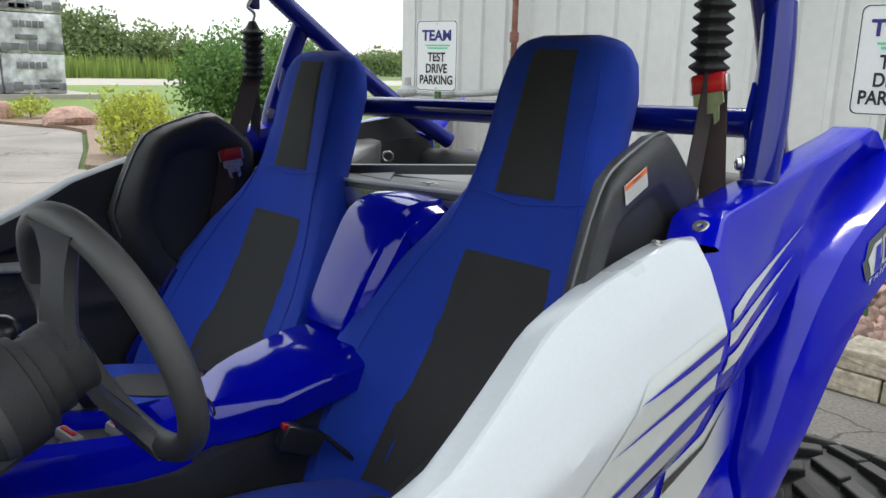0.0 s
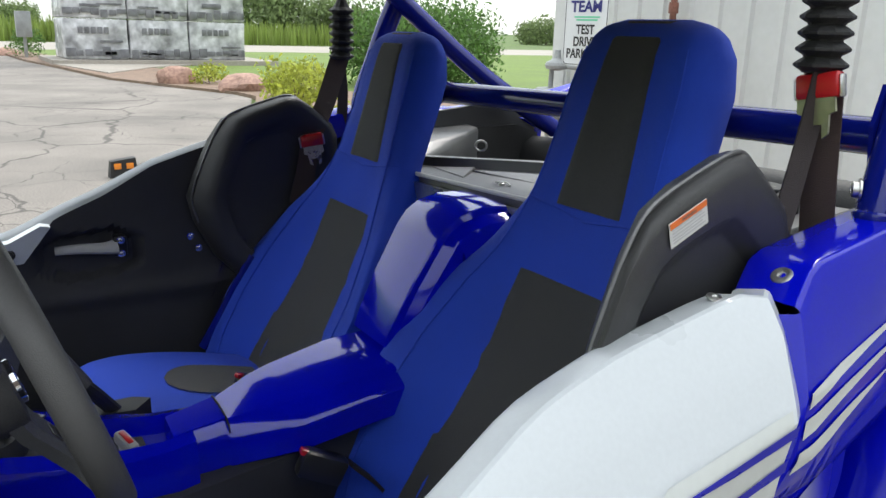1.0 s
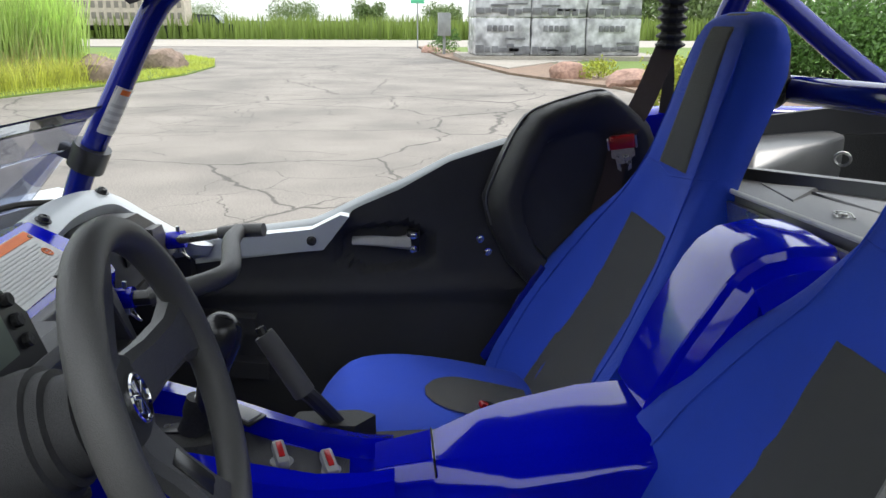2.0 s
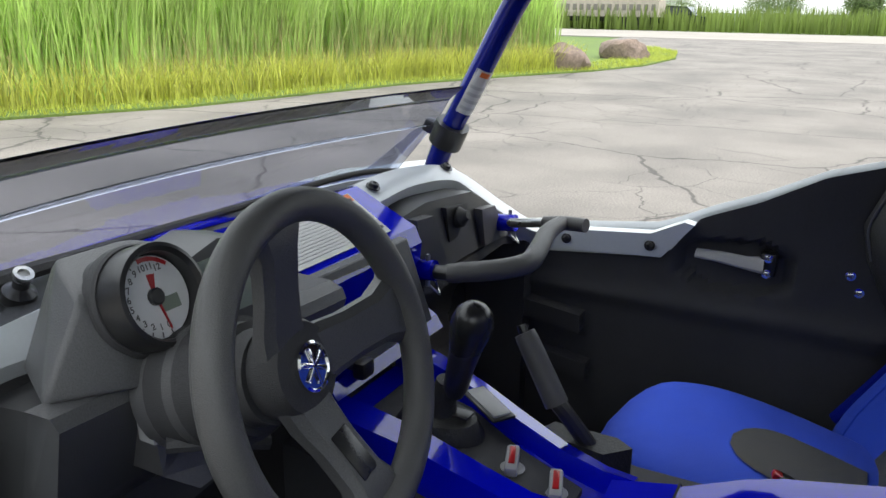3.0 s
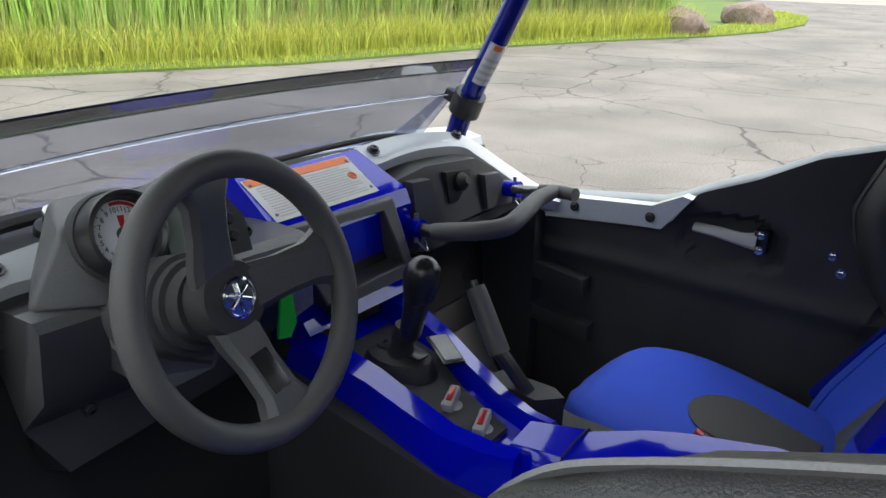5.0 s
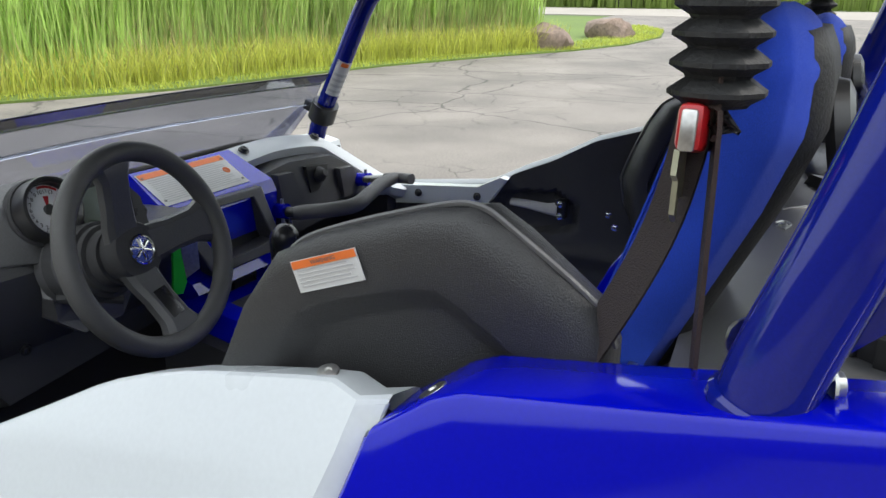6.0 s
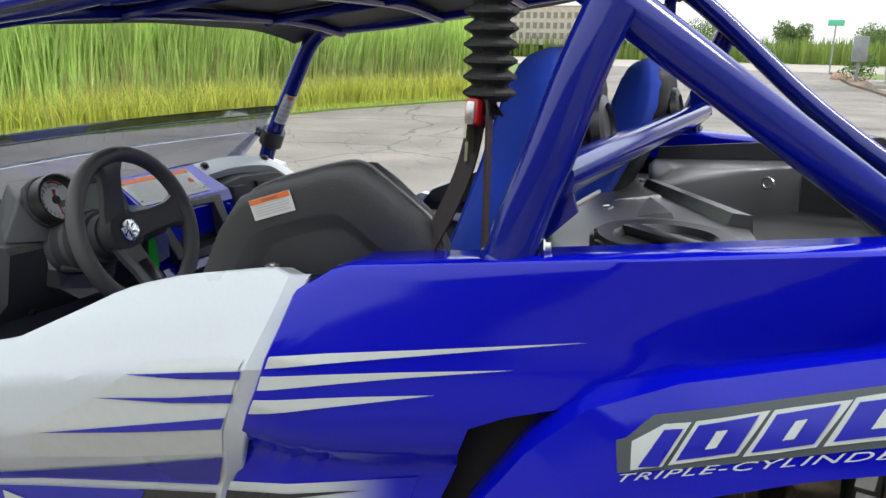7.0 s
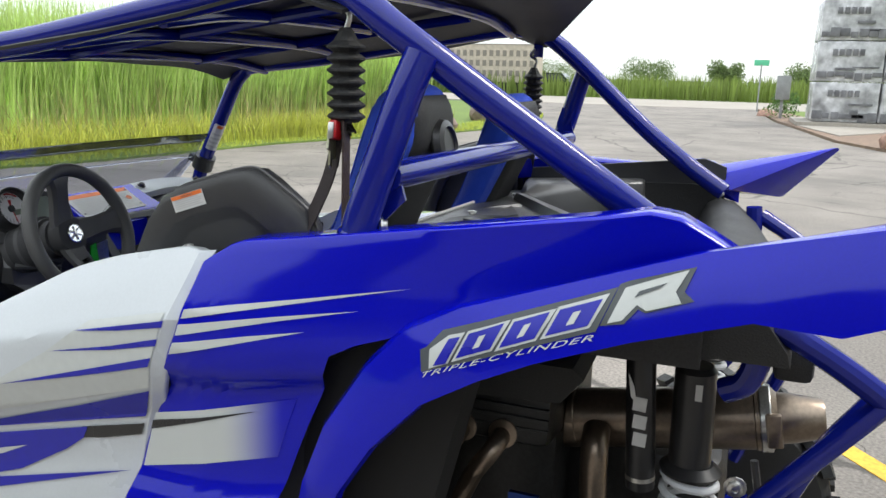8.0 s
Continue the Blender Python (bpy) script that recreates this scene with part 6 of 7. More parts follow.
for k, (kx, ky, kz) in enumerate(((-0.062, 0.672, 0.955), (-0.080, 0.606, 0.950))):
    kn = part("rotary_knob", lathe([(0.020, 0), (0.019, 0.012), (0.014, 0.016)], Matrix.Translation((kx, ky, kz - 0.015)), 18), HANDLE, V, "small rotary switch with a red and white lever")
    part("knob_lever", box((0, 0, 0), (0.017, 0.046, 0.018), 0.004, pose(kx, ky, kz + 0.008, 12, 0, -72)), HANDLE, kn)
    part("knob_mark", box((0, 0, 0), (0.008, 0.030, 0.003), 0.001, pose(kx, ky, kz + 0.0175, 12, 0, -72)), RED, kn)
part("console_plate", box((0, 0, 0), (0.028, 0.075, 0.005), 0.001, pose(0.022, 0.745, 0.9885, 4, 0, -34)), HANDLE, tun, "small printed plate in a dark frame")
part("plate_frame", box((0, 0, 0), (0.036, 0.086, 0.004), 0.001, pose(0.022, 0.745, 0.986, 4, 0, -34)), SATIN, tun)


def armrest():
    st = [(0.545, -0.078, 0.040, 0.968), (0.47, -0.070, 0.048, 0.978), (0.465, -0.070, 0.050, 0.976), (0.40, -0.055, 0.085, 0.985), (0.36, -0.050, 0.100, 0.990), (0.25, -0.045, 0.110, 1.008), (0.17, -0.04, 0.108, 1.012), (0.10, -0.04, 0.10, 1.008)]
    rings = []
    for y, cx, w, z in st:
        rings.append([(cx - w * 1.02, y, z - 0.075), (cx - w * 1.0, y, z - 0.034), (cx - w * 0.96, y, z - 0.028), (cx - w * 0.72, y, z - 0.008), (cx - w * 0.64, y, z - 0.0045), (cx + w * 0.64, y, z + 0.0035), (cx + w * 0.70, y, z - 0.001), (cx + w * 0.96, y, z - 0.028), (cx + w, y, z - 0.034), (cx + w * 1.02, y, z - 0.075)])
    return loft(rings)


arm = part("console_armrest", armrest(), BLUEG, tun, "glossy blue armrest cover", 22)
part("joint", tube([(-0.118, 0.466, 0.955), (-0.105, 0.468, 0.977), (-0.035, 0.468, 0.981), (-0.022, 0.466, 0.955)], 0.0015, 5, 2), DARK, tun)


def hump():
    st = [(0.175, 1.015, 0.086, -0.016), (0.168, 1.04, 0.088, -0.019), (0.135, 1.12, 0.094, -0.028), (0.095, 1.200, 0.100, -0.037), (0.082, 1.222, 0.102, -0.040), (0.058, 1.240, 0.103, -0.044), (0.02, 1.250, 0.103, -0.048), (-0.03, 1.250, 0.102, -0.05)]
    rings = []
    for y, z, w, cx in st:
        n = Vector((0, 0.75, 0.66)) if z < 1.22 else Vector((0, 0.3, 0.95))
        base = Vector((cx, y, z))
        prof = [(-1.14, -0.080), (-1.03, -0.030), (-0.96, -0.012), (-0.86, -0.006), (-0.74, -0.001), (-0.70, 0.009), (-0.67, 0.011), (-0.35, 0.013), (0.0, 0.014), (0.35, 0.013), (0.67, 0.011), (0.70, 0.009), (0.74, -0.001), (0.86, -0.006), (0.96, -0.012), (1.03, -0.030), (1.14, -0.080)]
        rings.append([base + Vector((u * w, 0, 0)) + n * d for u, d in prof])
    return loft(rings)


hp = part("console_hump", hump(), BLUEG, V, "glossy blue engine tunnel cover between the seats", 24)
part("console_side", prism([(0.96, 0.96), (0.55, 0.90), (0.10, 0.905), (0.05, 0.60), (0.96, 0.60)], lambda y, z: -0.165 if y > 0.3 else -0.085, 0.105, "x", 0.015), PLASTIC, V, "black moulded tunnel side")
for sg in (-1, 1):
    bk = part("belt_buckle", box((0, 0, 0), (0.032, 0.075, 0.045), 0.008, pose(sg * 0.158 - 0.02, 0.345, 0.895, 25, 0, sg * 12)), SATIN, V, "black belt buckle with red button")
    part("buckle_button", box((0, 0, 0), (0.016, 0.055, 0.01), 0.003, pose(sg * 0.158 - 0.02, 0.353, 0.917, 25, 0, sg * 12)), RED, bk)
    part("buckle_stalk", strap([(sg * 0.158 - 0.02, 0.30, 0.89), (sg * 0.158 - 0.02, 0.24, 0.82), (sg * 0.15 - 0.02, 0.20, 0.72)], 0.03, 0.006, (1, 0, 0)), WEBD, bk)

# grab bar for the passenger, with blue sockets and lanyard pins
gb = part("grab_bar", tube([(0.190, 0.90, 1.103), (0.197, 0.88, 1.106), (0.225, 0.825, 1.112), (0.267, 0.792, 1.117), (0.325, 0.795, 1.126), (0.40, 0.808, 1.134), (0.462, 0.805, 1.138)], [0.0155, 0.0165, 0.0172, 0.0175, 0.0172, 0.0165, 0.014], 14, 8), FOAM, V, "black foam-covered grab bar", 60)
part("grip_end", tube([(0.482, 0.845, 1.129), (0.470, 0.80, 1.136), (0.459, 0.757, 1.140)], [0.012, 0.0135, 0.013], 14, 4), FOAM, gb)
part("bar_rod", tube([(0.480, 0.835, 1.130), (0.508, 0.90, 1.114), (0.532, 0.96, 1.100)], 0.0095, 12, 3), STEEL, gb, "bright steel rod")
part("bar_rod", tube([(0.192, 0.895, 1.103), (0.187, 0.96, 1.100)], 0.0125, 12, 0), SATIN, gb)
for px, py, pz in ((0.187, 0.950, 1.101), (0.530, 0.952, 1.101)):
    part("socket", tube([(px, py - 0.028, pz + 0.004), (px, py + 0.05, pz - 0.004)], 0.0175, 14, 0), BLUE, gb, "blue socket")
    part("pin", tube([(px, py - 0.015, pz + 0.03), (px, py - 0.015, pz - 0.025)], 0.004, 8, 0), STEEL, gb)
    part("lanyard", tube([(px, py - 0.015, pz - 0.02), (px + 0.012, py - 0.03, pz - 0.04), (px + 0.025, py - 0.02, pz - 0.035), (px + 0.02, py - 0.01, pz)], 0.002, 6, 6), STEEL, gb)

# floor, firewall and footwells
part("floor_pan", prism([(-0.68, 1.12), (0.68, 1.12), (0.68, 0.0), (-0.68, 0.0)], 0.44, 0.50, "z", 0.01), PLASTIC, V, "black plastic floor pan")
both("kick_panel", lambda: prism([(0.95, 0.46), (1.15, 0.46), (1.15, 1.13), (1.0, 1.06), (0.95, 1.03)], -0.70, -0.655, "x", 0.008), PLASTIC, "black kick panel beside the footwell")
part("firewall", prism([(-0.68, 0.46), (0.68, 0.46), (0.66, 1.10), (-0.66, 1.10)], 1.10, 1.14, "y", 0.01), PLASTIC, V, "dark firewall behind the dashboard")
part("rear_bulkhead", prism([(-0.66, 0.46), (0.66, 0.46), (0.62, 1.215), (-0.62, 1.255)], -0.075, -0.040, "y", 0.01), PLASTIC, V, "black bulkhead behind the seats")
both("inner_side", lambda: prism([(0.14, 0.46), (0.14, 1.05), (0.0, 1.25), (-0.05, 1.28), (-0.06, 0.46)], -0.685, -0.66, "x", 0.008), PLASTIC, "black inner side trim")
both("seat_side_tube", lambda: tube([(-0.64, 0.30, 0.78), (-0.635, 0.24, 0.88), (-0.63, 0.17, 1.0)], 0.016, 10, 4), TUBE, "blue side tube by the seat")
part("seat_base", box((-0.355, 0.40, 0.66), (0.36, 0.42, 0.2), 0.03), PLASTIC, V, "black seat base")
part("seat_base", box((0.365, 0.40, 0.66), (0.36, 0.42, 0.2), 0.03), PLASTIC, V, "black seat base")
part("foot_rest", prism([(0.95, 0.50), (1.08, 0.50), (1.08, 0.72)], 0.18, 0.62, "x", 0.01), GREYPL, V, "dark sloping foot rest")
part("trim_ledge", prism([(0.82, 0.88), (0.98, 0.90), (0.98, 0.86), (0.82, 0.84)], 0.66, 0.70, "x", 0.006), PLASTIC, V)
part("trim_ledge", prism([(0.80, 0.77), (0.95, 0.79), (0.95, 0.75), (0.80, 0.73)], 0.66, 0.70, "x", 0.006), PLASTIC, V)


# ---- seat belts with their bellows ----
def bellows(x, y, z0, z1, r, n, lean=0.0):
    prof = []
    for k in range(n):
        a, b = z0 + (z1 - z0) * k / n, z0 + (z1 - z0) * (k + 0.5) / n
        prof += [(r * 0.66, a), (r * 0.70, a + 0.002), (r, b - 0.0015), (r, b + 0.0015)]
    prof += [(r * 0.66, z1), (r * 0.5, z1 + 0.008), (r * 0.3, z1 + 0.02)]
    bm = lathe(prof, None, 10)
    for v in bm.verts:
        v.co.x += lean * (v.co.z - z0)
        v.co = Vector((v.co.x * 0.95 + x, v.co.y + y, v.co.z))
    return bm


def belt(sg, x, y, zb, buckle, low, face, web):
    """Belt hanging from the cage through its rubber boot; buckle and low are points it passes, face the way its width runs."""
    bx, by, bz = buckle
    f = Vector(face).normalized()
    n = Vector((f.y, -f.x, 0))
    top = Vector((x, y, zb))
    mid = Vector(buckle)
    ob = part("seat_belt", strap([top + Vector((0, 0, 0.02)), top.lerp(mid, 0.5), mid, mid.lerp(Vector(low), 0.35), Vector(low), Vector(low) - Vector((0, 0, 0.25))], 0.046 if sg > 0 else 0.040, 0.003, web), WEB, V, "brown-black webbing seat belt with red buckle")
    end = Vector((-0.665, 0.06, 1.16)) if sg < 0 else Vector((x + 0.016, y + 0.03, 1.10))
    part("belt_return", strap([top + Vector((sg * 0.010, 0.004, 0.02)), top.lerp(end, 0.25) + Vector((0, -0.012, 0)), top.lerp(end, 0.6) + Vector((0, -0.010, 0)), end], 0.026, 0.003, (0.35, 0.94, 0) if sg < 0 else face), WEBD, ob)
    part("bellows", bellows(x, y, zb, zb + 0.125, 0.031, 7), RUBBER, ob, "black accordion rubber boot", 15)
    part("hook", tube([(x, y, zb + 0.14), (x, y - 0.006, zb + 0.165), (x, y + 0.012, zb + 0.18), (x + sg * 0.002, y, zb + 0.20)], 0.0045, 8, 6), STEEL, ob)
    part("anchor_tab", box((0, 0, 0), (0.008, 0.03, 0.05), 0.003, pose(x + sg * 0.004, y - 0.01, zb + 0.20)), TUBE, ob)
    m = Matrix.Translation(mid + n * (-0.012)) @ Matrix.Rotation(math.atan2(f.y, f.x), 4, "Z") @ pose(0, 0, 0, 0, 10) 
    part("buckle", box((0, 0, 0), (0.054, 0.017, 0.030), 0.005, m), RED, ob, "red plastic buckle")
    part("buckle_plate", box((0, 0, 0), (0.004, 0.010, 0.026), 0.002, m @ pose(0.0285, 0, -0.002)), STEEL, ob)
    part("buckle_plate", box((0, 0, 0), (0.004, 0.010, 0.026), 0.002, m @ pose(-0.0285, 0, -0.002)), STEEL, ob)
    tg = prism([(-0.026, 0.0), (0.026, 0.0), (0.027, -0.018), (0.018, -0.022), (0.016, -0.046), (0.008, -0.052), (0.008, -0.034), (-0.008, -0.034), (-0.008, -0.052), (-0.016, -0.046), (-0.018, -0.022), (-0.027, -0.018)], -0.002, 0.002, "y", 0.0)
    bmesh.ops.transform(tg, matrix=m @ pose(0, 0.006, -0.014) @ Matrix.Scale(0.9, 4), verts=tg.verts)
    part("tongue", tg, YELLOWZINC if sg < 0 else STEEL, ob, "", 0)
    return ob


belt(-1, -0.620, -0.094, 1.511, (-0.628, -0.098, 1.497), (-0.650, -0.105, 1.20), (0.96, -0.02, 0), (0.97, 0.22, 0))
belt(1, 0.648, -0.077, 1.470, (0.606, 0.024, 1.283), (0.600, 0.075, 1.05), (0.35, 0.94, 0), (0.35, 0.94, 0))


# ---- rear deck: moulded engine cover, filler cap and cargo tub ----
def lean(x, z):
    """Heights on the rear deck, which falls a little to the far side."""
    return z - 0.04 * x


def deck():
    bm = prism([(-0.61, -0.075), (-0.35, -0.050), (0.62, -0.040), (0.62, -0.13), (0.30, -0.14), (-0.10, -0.365), (-0.30, -0.40), (-0.61, -0.40)], 1.20, lambda x, y: lean(x, 1.265) + 0.012 * max(0.0, min(1.0, (-0.10 - y) / 0.2)), "z", 0.007, 3)
    return bm


dk = part("engine_cover", deck(), GREYPL, V, "dark grey moulded engine cover", 18)
# raised lip along the rear edge of the shelf, and the shallow facets in front of it
part("cover_rib", bevelled(loft([[(0.36, -0.105, lean(0.36, 1.262)), (0.33, -0.150, lean(0.33, 1.262)), (0.33, -0.145, lean(0.33, 1.288)), (0.35, -0.118, lean(0.35, 1.286))], [(-0.085, -0.325, lean(-0.1, 1.262)), (-0.115, -0.375, lean(-0.1, 1.262)), (-0.110, -0.370, lean(-0.1, 1.300)), (-0.090, -0.338, lean(-0.1, 1.297))]]), 0.005, 2), GREYPL, dk)
part("cover_facet", loft([[(0.20, -0.150, lean(0.2, 1.264)), (-0.065, -0.245, lean(0, 1.264)), (-0.08, -0.160, lean(0, 1.264))], [(0.17, -0.156, lean(0.2, 1.274)), (-0.052, -0.232, lean(0, 1.284)), (-0.060, -0.172, lean(0, 1.272))]]), GREYPL, dk)
part("cover_facet", loft([[(0.30, -0.125, lean(0.3, 1.264)), (0.19, -0.185, lean(0.2, 1.264)), (0.10, -0.09, lean(0.1, 1.264))], [(0.28, -0.125, lean(0.3, 1.270)), (0.19, -0.172, lean(0.2, 1.276)), (0.12, -0.098, lean(0.1, 1.268))]]), GREYPL, dk)
# pale tube along the cover's front edge
part("cover_edge", tube([(-0.40, -0.047, lean(-0.4, 1.268)), (0.1, -0.042, lean(0.1, 1.268)), (0.58, -0.036, lean(0.58, 1.268))], 0.0045, 8, 3), LABEL, dk, "pale front edge")
part("heat_shield", prism([(-0.56, 1.16), (0.56, 1.14), (0.56, 1.232), (-0.56, 1.272)], -0.038, -0.030, "y", 0.002), STEEL, dk, "bare metal heat shield")
for xx, yy in ((0.0, -0.106), (0.44, -0.09)):
    bolt(dk, (xx, yy, lean(xx, 1.266)), (0, 0, 1), 0.006, STEEL, "clip")
    part("clip_wire", tube([(xx - 0.022, yy - 0.004, lean(xx, 1.270)), (xx, yy - 0.010, lean(xx, 1.272)), (xx + 0.02, yy, lean(xx, 1.270)), (xx, yy + 0.010, lean(xx, 1.272))], 0.0015, 5, 4), STEEL, dk)
CAP = (-0.385, -0.272, 1.285)
cap = part("filler_cap", lathe([(0.088, 0), (0.098, 0.004), (0.100, 0.030), (0.094, 0.037), (0.072, 0.035), (0.064, 0.026), (0.0, 0.024)], Matrix.Translation(CAP), 32), SATIN, V, "large ribbed black filler cap")
for k in range(14):
    part("cap_lug", box((0, 0, 0), (0.010, 0.026, 0.030), 0.003, Matrix.Translation(CAP) @ Matrix.Rotation(2 * math.pi * k / 14, 4, "Z") @ pose(0.099, 0, 0.017)), SATIN, cap)
part("cap_bar", box((0, 0, 0), (0.030, 0.15, 0.014), 0.004, Matrix.Translation(CAP) @ pose(0, 0, 0.031, 0, 0, -35)), SATIN, cap)
part("deck_label", box((-0.555, -0.150, 1.2895), (0.07, 0.05, 0.001), 0.0), LABEL, dk, "printed white label")
part("label_bar", box((-0.555, -0.150, 1.291), (0.02, 0.045, 0.001), 0.0), ORANGE, dk)


# cargo bed: deep dark well, a moulded pod along its far side and a rounded rear wall
def pod_side():
    bm = bmesh.new()
    for p in ((0.33, -0.128, 1.262), (0.61, -0.075, 1.262), (0.625, -0.075, 1.282), (0.40, -0.165, 1.296), (0.625, -0.44, 1.305), (0.475, -0.345, 1.298), (0.56, -0.44, 1.300), (0.34, -0.135, 1.17), (0.495, -0.36, 1.17), (0.58, -0.45, 1.17), (0.62, -0.45, 1.17), (0.62, -0.08, 1.17)):
        bm.verts.new(p)
    bmesh.ops.convex_hull(bm, input=bm.verts)
    bmesh.ops.dissolve_limit(bm, angle_limit=radians(6), verts=bm.verts, edges=bm.edges)
    return bevelled(bm, 0.012, 3, 16)


tub = part("cargo_tub", prism([(-0.60, -0.34), (0.60, -0.12), (0.61, -0.66), (-0.52, -0.66)], 1.165, 1.185, "z", 0.006), RUBBER, V, "moulded dark cargo bed behind the seats")
part("tub_pod", pod_side(), GREYPL, tub, "moulded grey side pod", 25)
part("tub_rear", loft([[(x, y - 0.03 * (1 - (x / 0.6) ** 2), z - 0.03 * (x + 0.6)) for y, z in ((-0.585, 1.18), (-0.600, 1.25), (-0.615, 1.285), (-0.645, 1.302), (-0.690, 1.292), (-0.735, 1.255), (-0.775, 1.20), (-0.780, 1.18))] for x in arange(-0.55, 0.60, 16)]), RUBBER, tub, "", 50)
part("tub_wall", prism([(-0.38, 1.17), (-0.38, 1.25), (-0.42, 1.30), (-0.60, 1.335), (-0.66, 1.30), (-0.66, 1.17)], -0.585, -0.55, "x", 0.008), RUBBER, tub)
part("tub_wall", prism([(-0.43, 1.17), (-0.43, 1.295), (-0.58, 1.30), (-0.66, 1.275), (-0.66, 1.17)], 0.585, 0.62, "x", 0.008), RUBBER, tub)
part("tub_front_wall", prism([(-0.55, -0.395), (-0.30, -0.395), (-0.10, -0.36), (0.32, -0.135), (0.34, -0.15), (-0.09, -0.385), (-0.30, -0.415), (-0.55, -0.415)], 1.175, 1.262, "z"), RUBBER, tub, "", 0)
part("lid_ring", tube([(0.452 + 0.008 * math.cos(a), -0.372 + 0.012 * math.cos(a), 1.268 + 0.013 * math.sin(a)) for a in arange(0, 2 * math.pi, 12)], 0.003, 6, 1), STEEL, tub)
for xx in (-0.45, 0.0, 0.45):
    bolt(tub, (xx, -0.772 - 0.03 * (1 - (xx / 0.6) ** 2), 1.20 - 0.03 * (xx + 0.6)), (0, -0.85, 0.5), 0.008, SATIN, "screw")
both("deck_side_rail", lambda: prism([(-0.09, 1.25), (-0.10, 1.315), (-0.60, 1.372), (-0.66, 1.35), (-0.66, 1.25)], -0.615, -0.60, "x", 0.004), PLASTIC, "black deck side rail")

# ---- wheel wells, engine and rear suspension ----
part("wheel_well_liner", loft([[(x, edge_yy(s) + 0.015, edge_z(s) + 0.012) for s in arange(2, 10.5, 20)] + [(x, edge_yy(s) + 0.03, edge_z(s) + 0.03) for s in arange(10.5, 2, 20)] for x in (-0.765, -0.70)]), RUBBER, V, "black wheel well liner")
eng = part("engine", box((-0.02, -0.22, 0.78), (0.42, 0.34, 0.44), 0.03), ENGINE, V, "dark cast engine block with exhaust ports")
part("cylinder_head", box((0, 0, 0), (0.20, 0.36, 0.17), 0.02, pose(-0.22, -0.21, 0.93, 0, 12, 0)), ENGINE, eng)
for k in range(6):
    part("fin", box((0, 0, 0), (0.21, 0.35, 0.006), 0.001, pose(-0.228, -0.21, 0.88 + k * 0.022, 0, 12, 0)), ENGINE, eng)
for k in range(3):
    yy = -0.125 - k * 0.085
    part("port_ring", lathe([(0.024, 0), (0.030, 0.004), (0.030, 0.010), (0.022, 0.012)], along((-1, 0, 0.1), (-0.325, yy, 0.885)), 18), EXHAUST, eng)
    part("header_pipe", tube([(-0.32, yy, 0.885), (-0.37, yy + 0.01, 0.865), (-0.385, yy + 0.05, 0.80), (-0.37, yy + 0.09, 0.68), (-0.33, yy + 0.07, 0.58)], 0.0195, 12, 6), EXHAUST, eng, "heat-tinted header pipe")
part("side_plate", prism([(-0.33, 0.80), (-0.39, 0.80), (-0.40, 0.55), (-0.31, 0.55)], -0.40, -0.39, "x", 0.002), BLUEANO, eng, "blue engine mount plate")
for yy, zz in ((-0.355, 0.77), (-0.35, 0.69)):
    part("plate_hole", lathe([(0.018, 0), (0.018, 0.002)], along((-1, 0, 0), (-0.4005, yy, zz)), 14), DARK, eng)
AX = Vector((0.0, -0.446, 0.078)).normalized()
muf = part("muffler", lathe([(0.058, 0), (0.066, 0.004), (0.066, 0.035), (0.064, 0.037), (0.064, 0.40), (0.066, 0.402), (0.066, 0.43), (0.050, 0.445)], along(AX, (-0.12, -0.375, 0.848)), 32), EXHAUST, V, "bronze-tinted steel muffler")
part("band", lathe([(0.067, 0), (0.0685, 0.002), (0.0685, 0.02), (0.067, 0.022)], along(AX, Vector((-0.12, -0.375, 0.848)) + AX * 0.41), 32), STEEL, muf)
part("tail_tip", lathe([(0.052, 0.0), (0.050, 0.03), (0.040, 0.085), (0.037, 0.09)], along(AX, Vector((-0.12, -0.375, 0.848)) + AX * 0.44), 28), EXHAUST, muf)
part("clamp_block", box((0, 0, 0), (0.018, 0.03, 0.07), 0.005, along(AX, Vector((-0.185, -0.375, 0.848)) + AX * 0.435) @ pose(0, 0, 0, 90)), EXHAUST, muf)
part("inlet_pipe", tube([(-0.185, -0.46, 0.86), (-0.23, -0.465, 0.84), (-0.245, -0.47, 0.74), (-0.25, -0.48, 0.60)], 0.029, 14, 6), EXHAUST, muf)
both("shock", lambda: lathe([(0.037, 0), (0.038, 0.02), (0.037, 0.205), (0.030, 0.215)], along((0, 0.02, 1), (-0.335, -0.655, 0.875)), 24), SATIN, "black shock body with white spring")
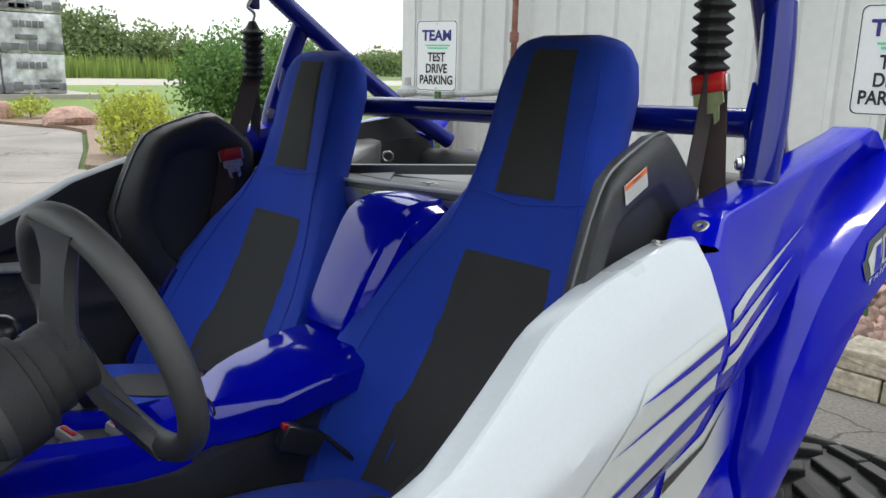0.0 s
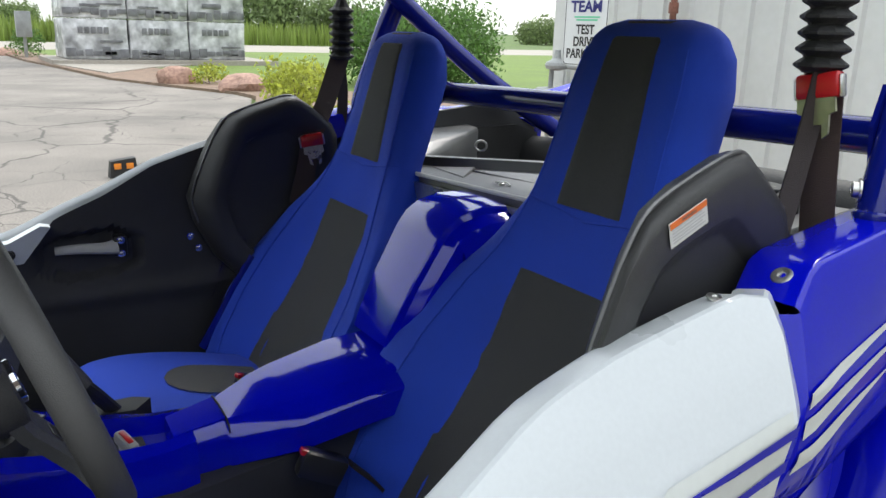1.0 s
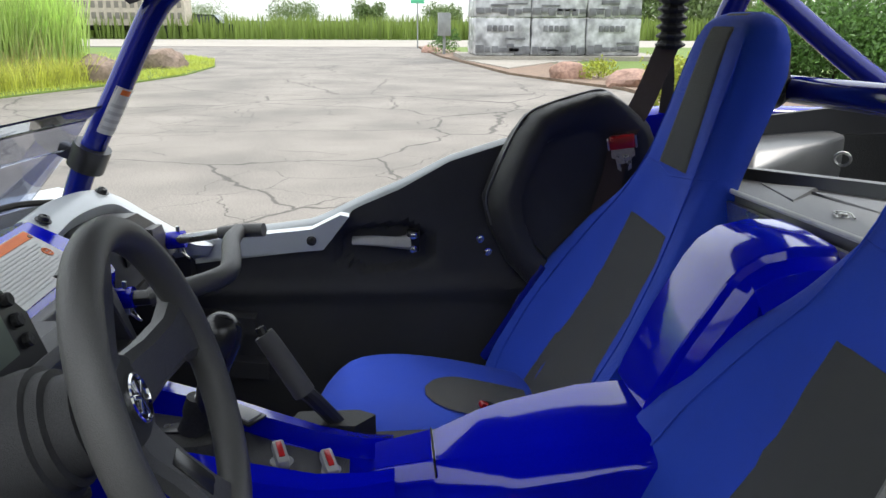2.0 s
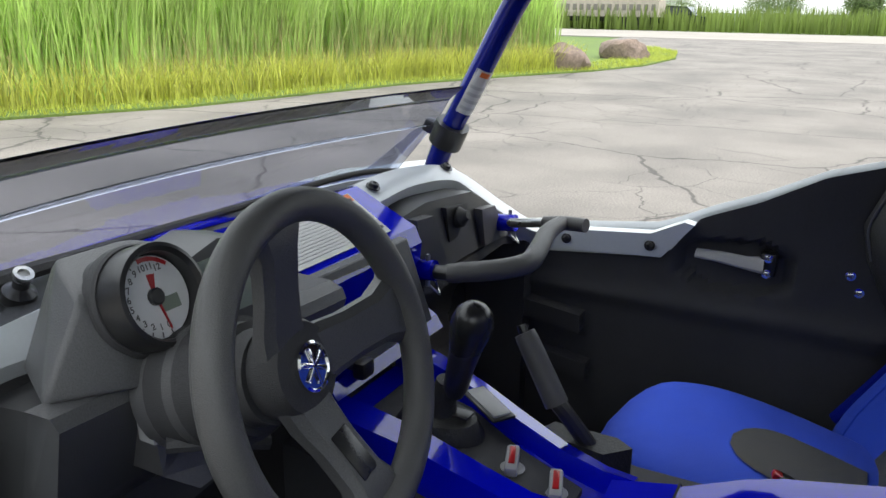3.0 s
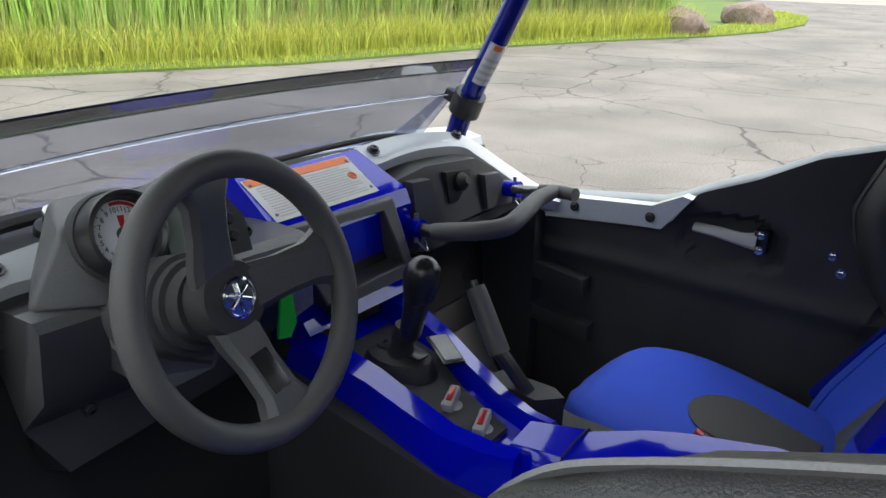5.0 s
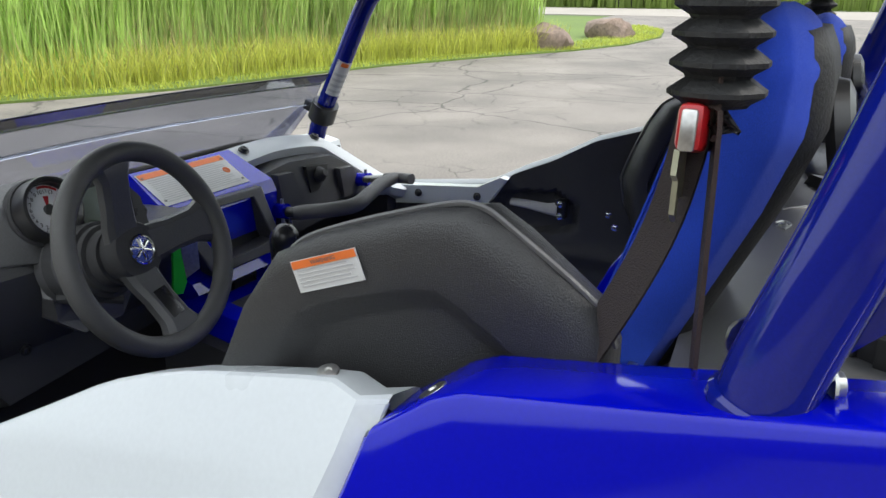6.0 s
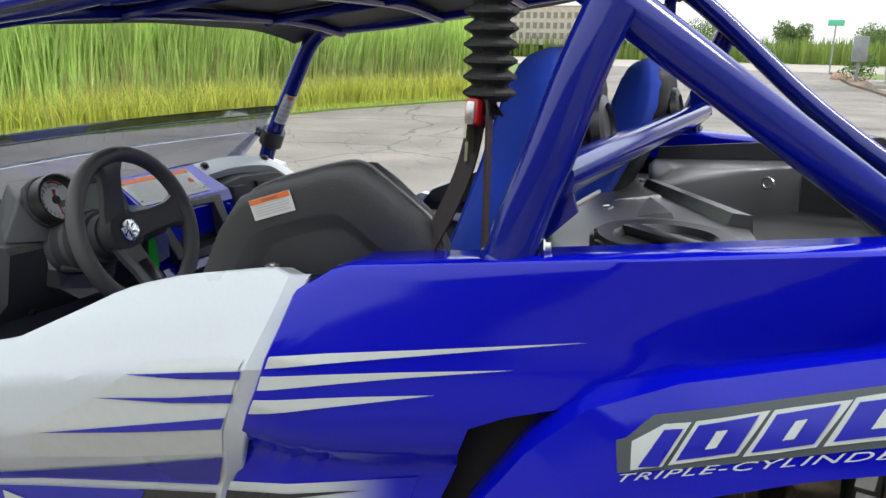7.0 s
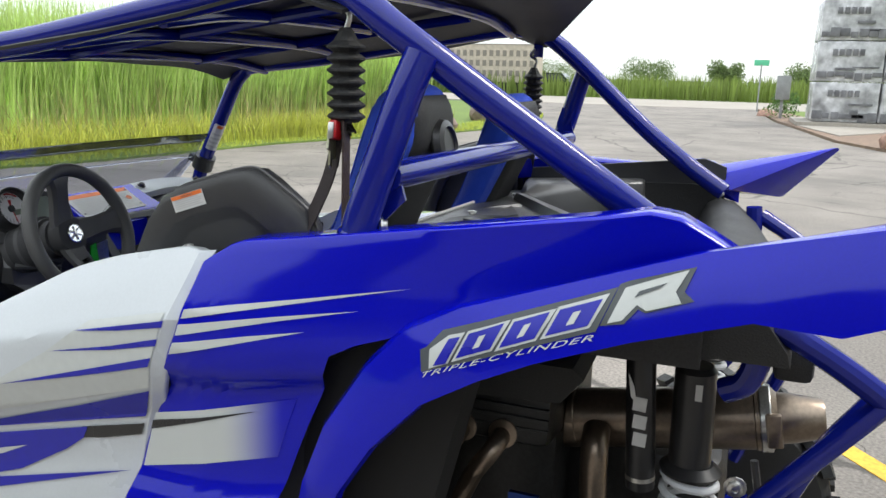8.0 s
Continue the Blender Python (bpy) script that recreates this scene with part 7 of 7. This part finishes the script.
for sg in (-1, 1):
    sh = part("shock_reservoir", lathe([(0.026, 0), (0.027, 0.006), (0.027, 0.25), (0.024, 0.262)], along((0, 0.065, 1), (sg * 0.36, -0.572, 0.845)), 24), SATIN, V, "black shock reservoir with white print")
    part("lower_band", lathe([(0.0275, 0.018), (0.0275, 0.026)], along((0, 0.065, 1), (sg * 0.36, -0.572, 0.845)), 24), STEEL, sh)
    for k in range(3):
        part("logo_bar", box((0, 0, 0), (0.0015, 0.024, 0.026), 0.0, pose(sg * 0.3875, -0.566 + k * 0.002, 0.95 + k * 0.034, 4)), LABEL, sh)
    part("logo_flourish", prism([(-0.545, 1.03), (-0.538, 1.075), (-0.550, 1.05), (-0.556, 1.02)], sg * 0.3865, sg * 0.388, "x"), LABEL, sh, "", 0)
    part("spring", tube([(sg * 0.335 + 0.047 * math.cos(a), -0.658 + 0.047 * math.sin(a), 0.885 - 0.0052 * a) for a in arange(0, 2 * math.pi * 9, 126)], 0.0085, 8, 1), SPRING, sh, "white coil spring")
    part("spring_seat", lathe([(0.054, 0), (0.056, 0.006), (0.040, 0.02)], Matrix.Translation((sg * 0.335, -0.657, 0.882)), 24), SATIN, sh)
    part("shock_label", box((0, 0, 0), (0.002, 0.012, 0.03), 0.0, pose(sg * 0.3725, -0.66, 1.05)), LABEL, sh)
    fr = part("rear_frame_tube", tube([(sg * 0.50, -0.74, 1.26), (sg * 0.50, -0.745, 1.19), (sg * 0.495, -0.73, 1.13), (sg * 0.48, -0.70, 1.105)], 0.021, 12, 5), TUBE, V, "blue rear frame tube")
    part("brace", tube([(sg * 0.52, -0.76, 1.235), (sg * 0.50, -0.86, 1.175), (sg * 0.48, -0.98, 1.09)], 0.020, 12, 4), TUBE, fr)
    part("brace", tube([(sg * 0.49, -0.93, 1.13), (sg * 0.48, -0.84, 1.01), (sg * 0.46, -0.70, 0.82)], 0.018, 12, 4), TUBE, fr)
    part("brace", tube([(sg * 0.32, -0.95, 1.08), (sg * 0.30, -0.85, 0.90), (sg * 0.30, -0.75, 0.62)], 0.018, 12, 4), TUBE, fr)
    part("lower_arm", tube([(sg * 0.20, -0.60, 0.40), (sg * 0.45, -0.72, 0.40), (sg * 0.62, -0.82, 0.36)], 0.02, 10, 4), TUBE, fr)
    bolt(fr, (sg * 0.40, -0.735, 0.90), (sg, 0, 0), 0.013, STEEL)
    part("brake_line", tube([(sg * 0.41, -0.76, 0.96), (sg * 0.42, -0.78, 0.86), (sg * 0.40, -0.80, 0.74)], 0.007, 8, 5), SATIN, fr)
# dark box added to close the lit gap under the deck
part("airbox", prism([(-0.08, 0.98), (-0.42, 1.0), (-0.46, 1.05), (-0.44, 1.07), (-0.08, 1.07)], -0.40, 0.30, "x", 0.02), RUBBER, V, "black box added to darken the gap above the engine")
# dark plate added to darken the hollow below the fender
part("rear_guard", prism([(-0.50, 1.17), (-0.62, 1.16), (-0.70, 1.18), (-0.72, 1.25), (-0.50, 1.27)], -0.54, -0.515, "x", 0.006), RUBBER, V, "dark plate added below the fender to fill the hollow")
part("rear_crossmember", box((0.0, -0.80, 1.15), (0.9, 0.06, 0.06), 0.012), RUBBER, V, "black rear crossmember")
part("chassis", box((0, 0.45, 0.40), (0.62, 2.6, 0.10), 0.03), DARK, V, "dark chassis underside")
part("gearbox", box((0.06, -0.55, 0.62), (0.34, 0.36, 0.36), 0.05), ENGINE, V, "dark gearbox behind the engine")


# ---- wheels with knobbly tyres ----
def tyre_mesh():
    return lathe([(0.19, -0.115), (0.25, -0.128), (0.30, -0.122), (0.325, -0.09), (0.330, 0.0), (0.325, 0.09), (0.30, 0.122), (0.25, 0.128), (0.19, 0.115)], Matrix.Rotation(radians(90), 4, "Y"), 40)


def lug_mesh():
    bm = box((0, 0, 0), (0.088, 0.034, 0.028), 0.005)
    me = bpy.data.meshes.new("tread_lug")
    bm.to_mesh(me)
    bm.free()
    me.materials.append(RUBBER)
    return me


LUG = lug_mesh()


def lug_poses():
    for k, off in ((-0.082, 0.0), (0.0, 0.5), (0.082, 0.0)):
        for j in range(22):
            yield Matrix.Rotation(2 * math.pi * (j + off) / 22, 4, "X") @ pose(k, 0, 0.332, 0, 0, 28 if k > 0 else -28)


def wheel_at(x, y, label, near):
    w = part("wheel", tyre_mesh(), RUBBER, V, label, 40)
    w.location = (x, y, 0.346)
    if near:
        for m in lug_poses():
            lug = new("tread_lug", LUG)
            lug.parent, lug.matrix_basis = w, m
    else:
        bm = bmesh.new()
        for m in lug_poses():
            b = bmesh.ops.create_cube(bm, size=1)["verts"]
            bmesh.ops.transform(bm, matrix=m @ Matrix.Diagonal((0.088, 0.034, 0.028, 1)), verts=b)
        part("tread", bm, RUBBER, w, "", 0, "stuff")
    part("wheel_rim", lathe([(0.05, -0.06), (0.17, -0.07), (0.19, -0.11), (0.195, -0.11), (0.195, 0.11), (0.19, 0.11), (0.17, 0.07), (0.05, 0.06)], Matrix.Rotation(radians(90), 4, "Y"), 28), SATIN, w, "black alloy rim")
    return w


for sg in (-1, 1):
    wheel_at(sg * 0.69, -0.72, "knobbly black off-road tyre on a black rim", sg < 0)
    wheel_at(sg * 0.69, 1.50, "knobbly black off-road tyre on a black rim", False)
    part("axle", tube([(0, -0.72, 0.346), (sg * 0.69, -0.72, 0.346)], 0.03, 10, 0), ENGINE, V, "dark axle shaft")
    part("axle", tube([(0, 1.50, 0.346), (sg * 0.69, 1.50, 0.346)], 0.03, 10, 0), ENGINE, V, "dark axle shaft")

lm2 = thing("reflector_block", "low dark block with two amber reflectors on the asphalt", "reflector")
part("block", prism([(-0.14, 0.0), (0.14, 0.0), (0.12, 0.17), (-0.12, 0.20)], 7.30, 7.42, "x", 0.015), RUBBER, lm2)
for k in (-1, 1):
    part("lens", box((7.295, 0.06 * k, 0.12), (0.02, 0.07, 0.06), 0.006), AMBER, lm2)
lm2.location = (0, -0.72, 0)
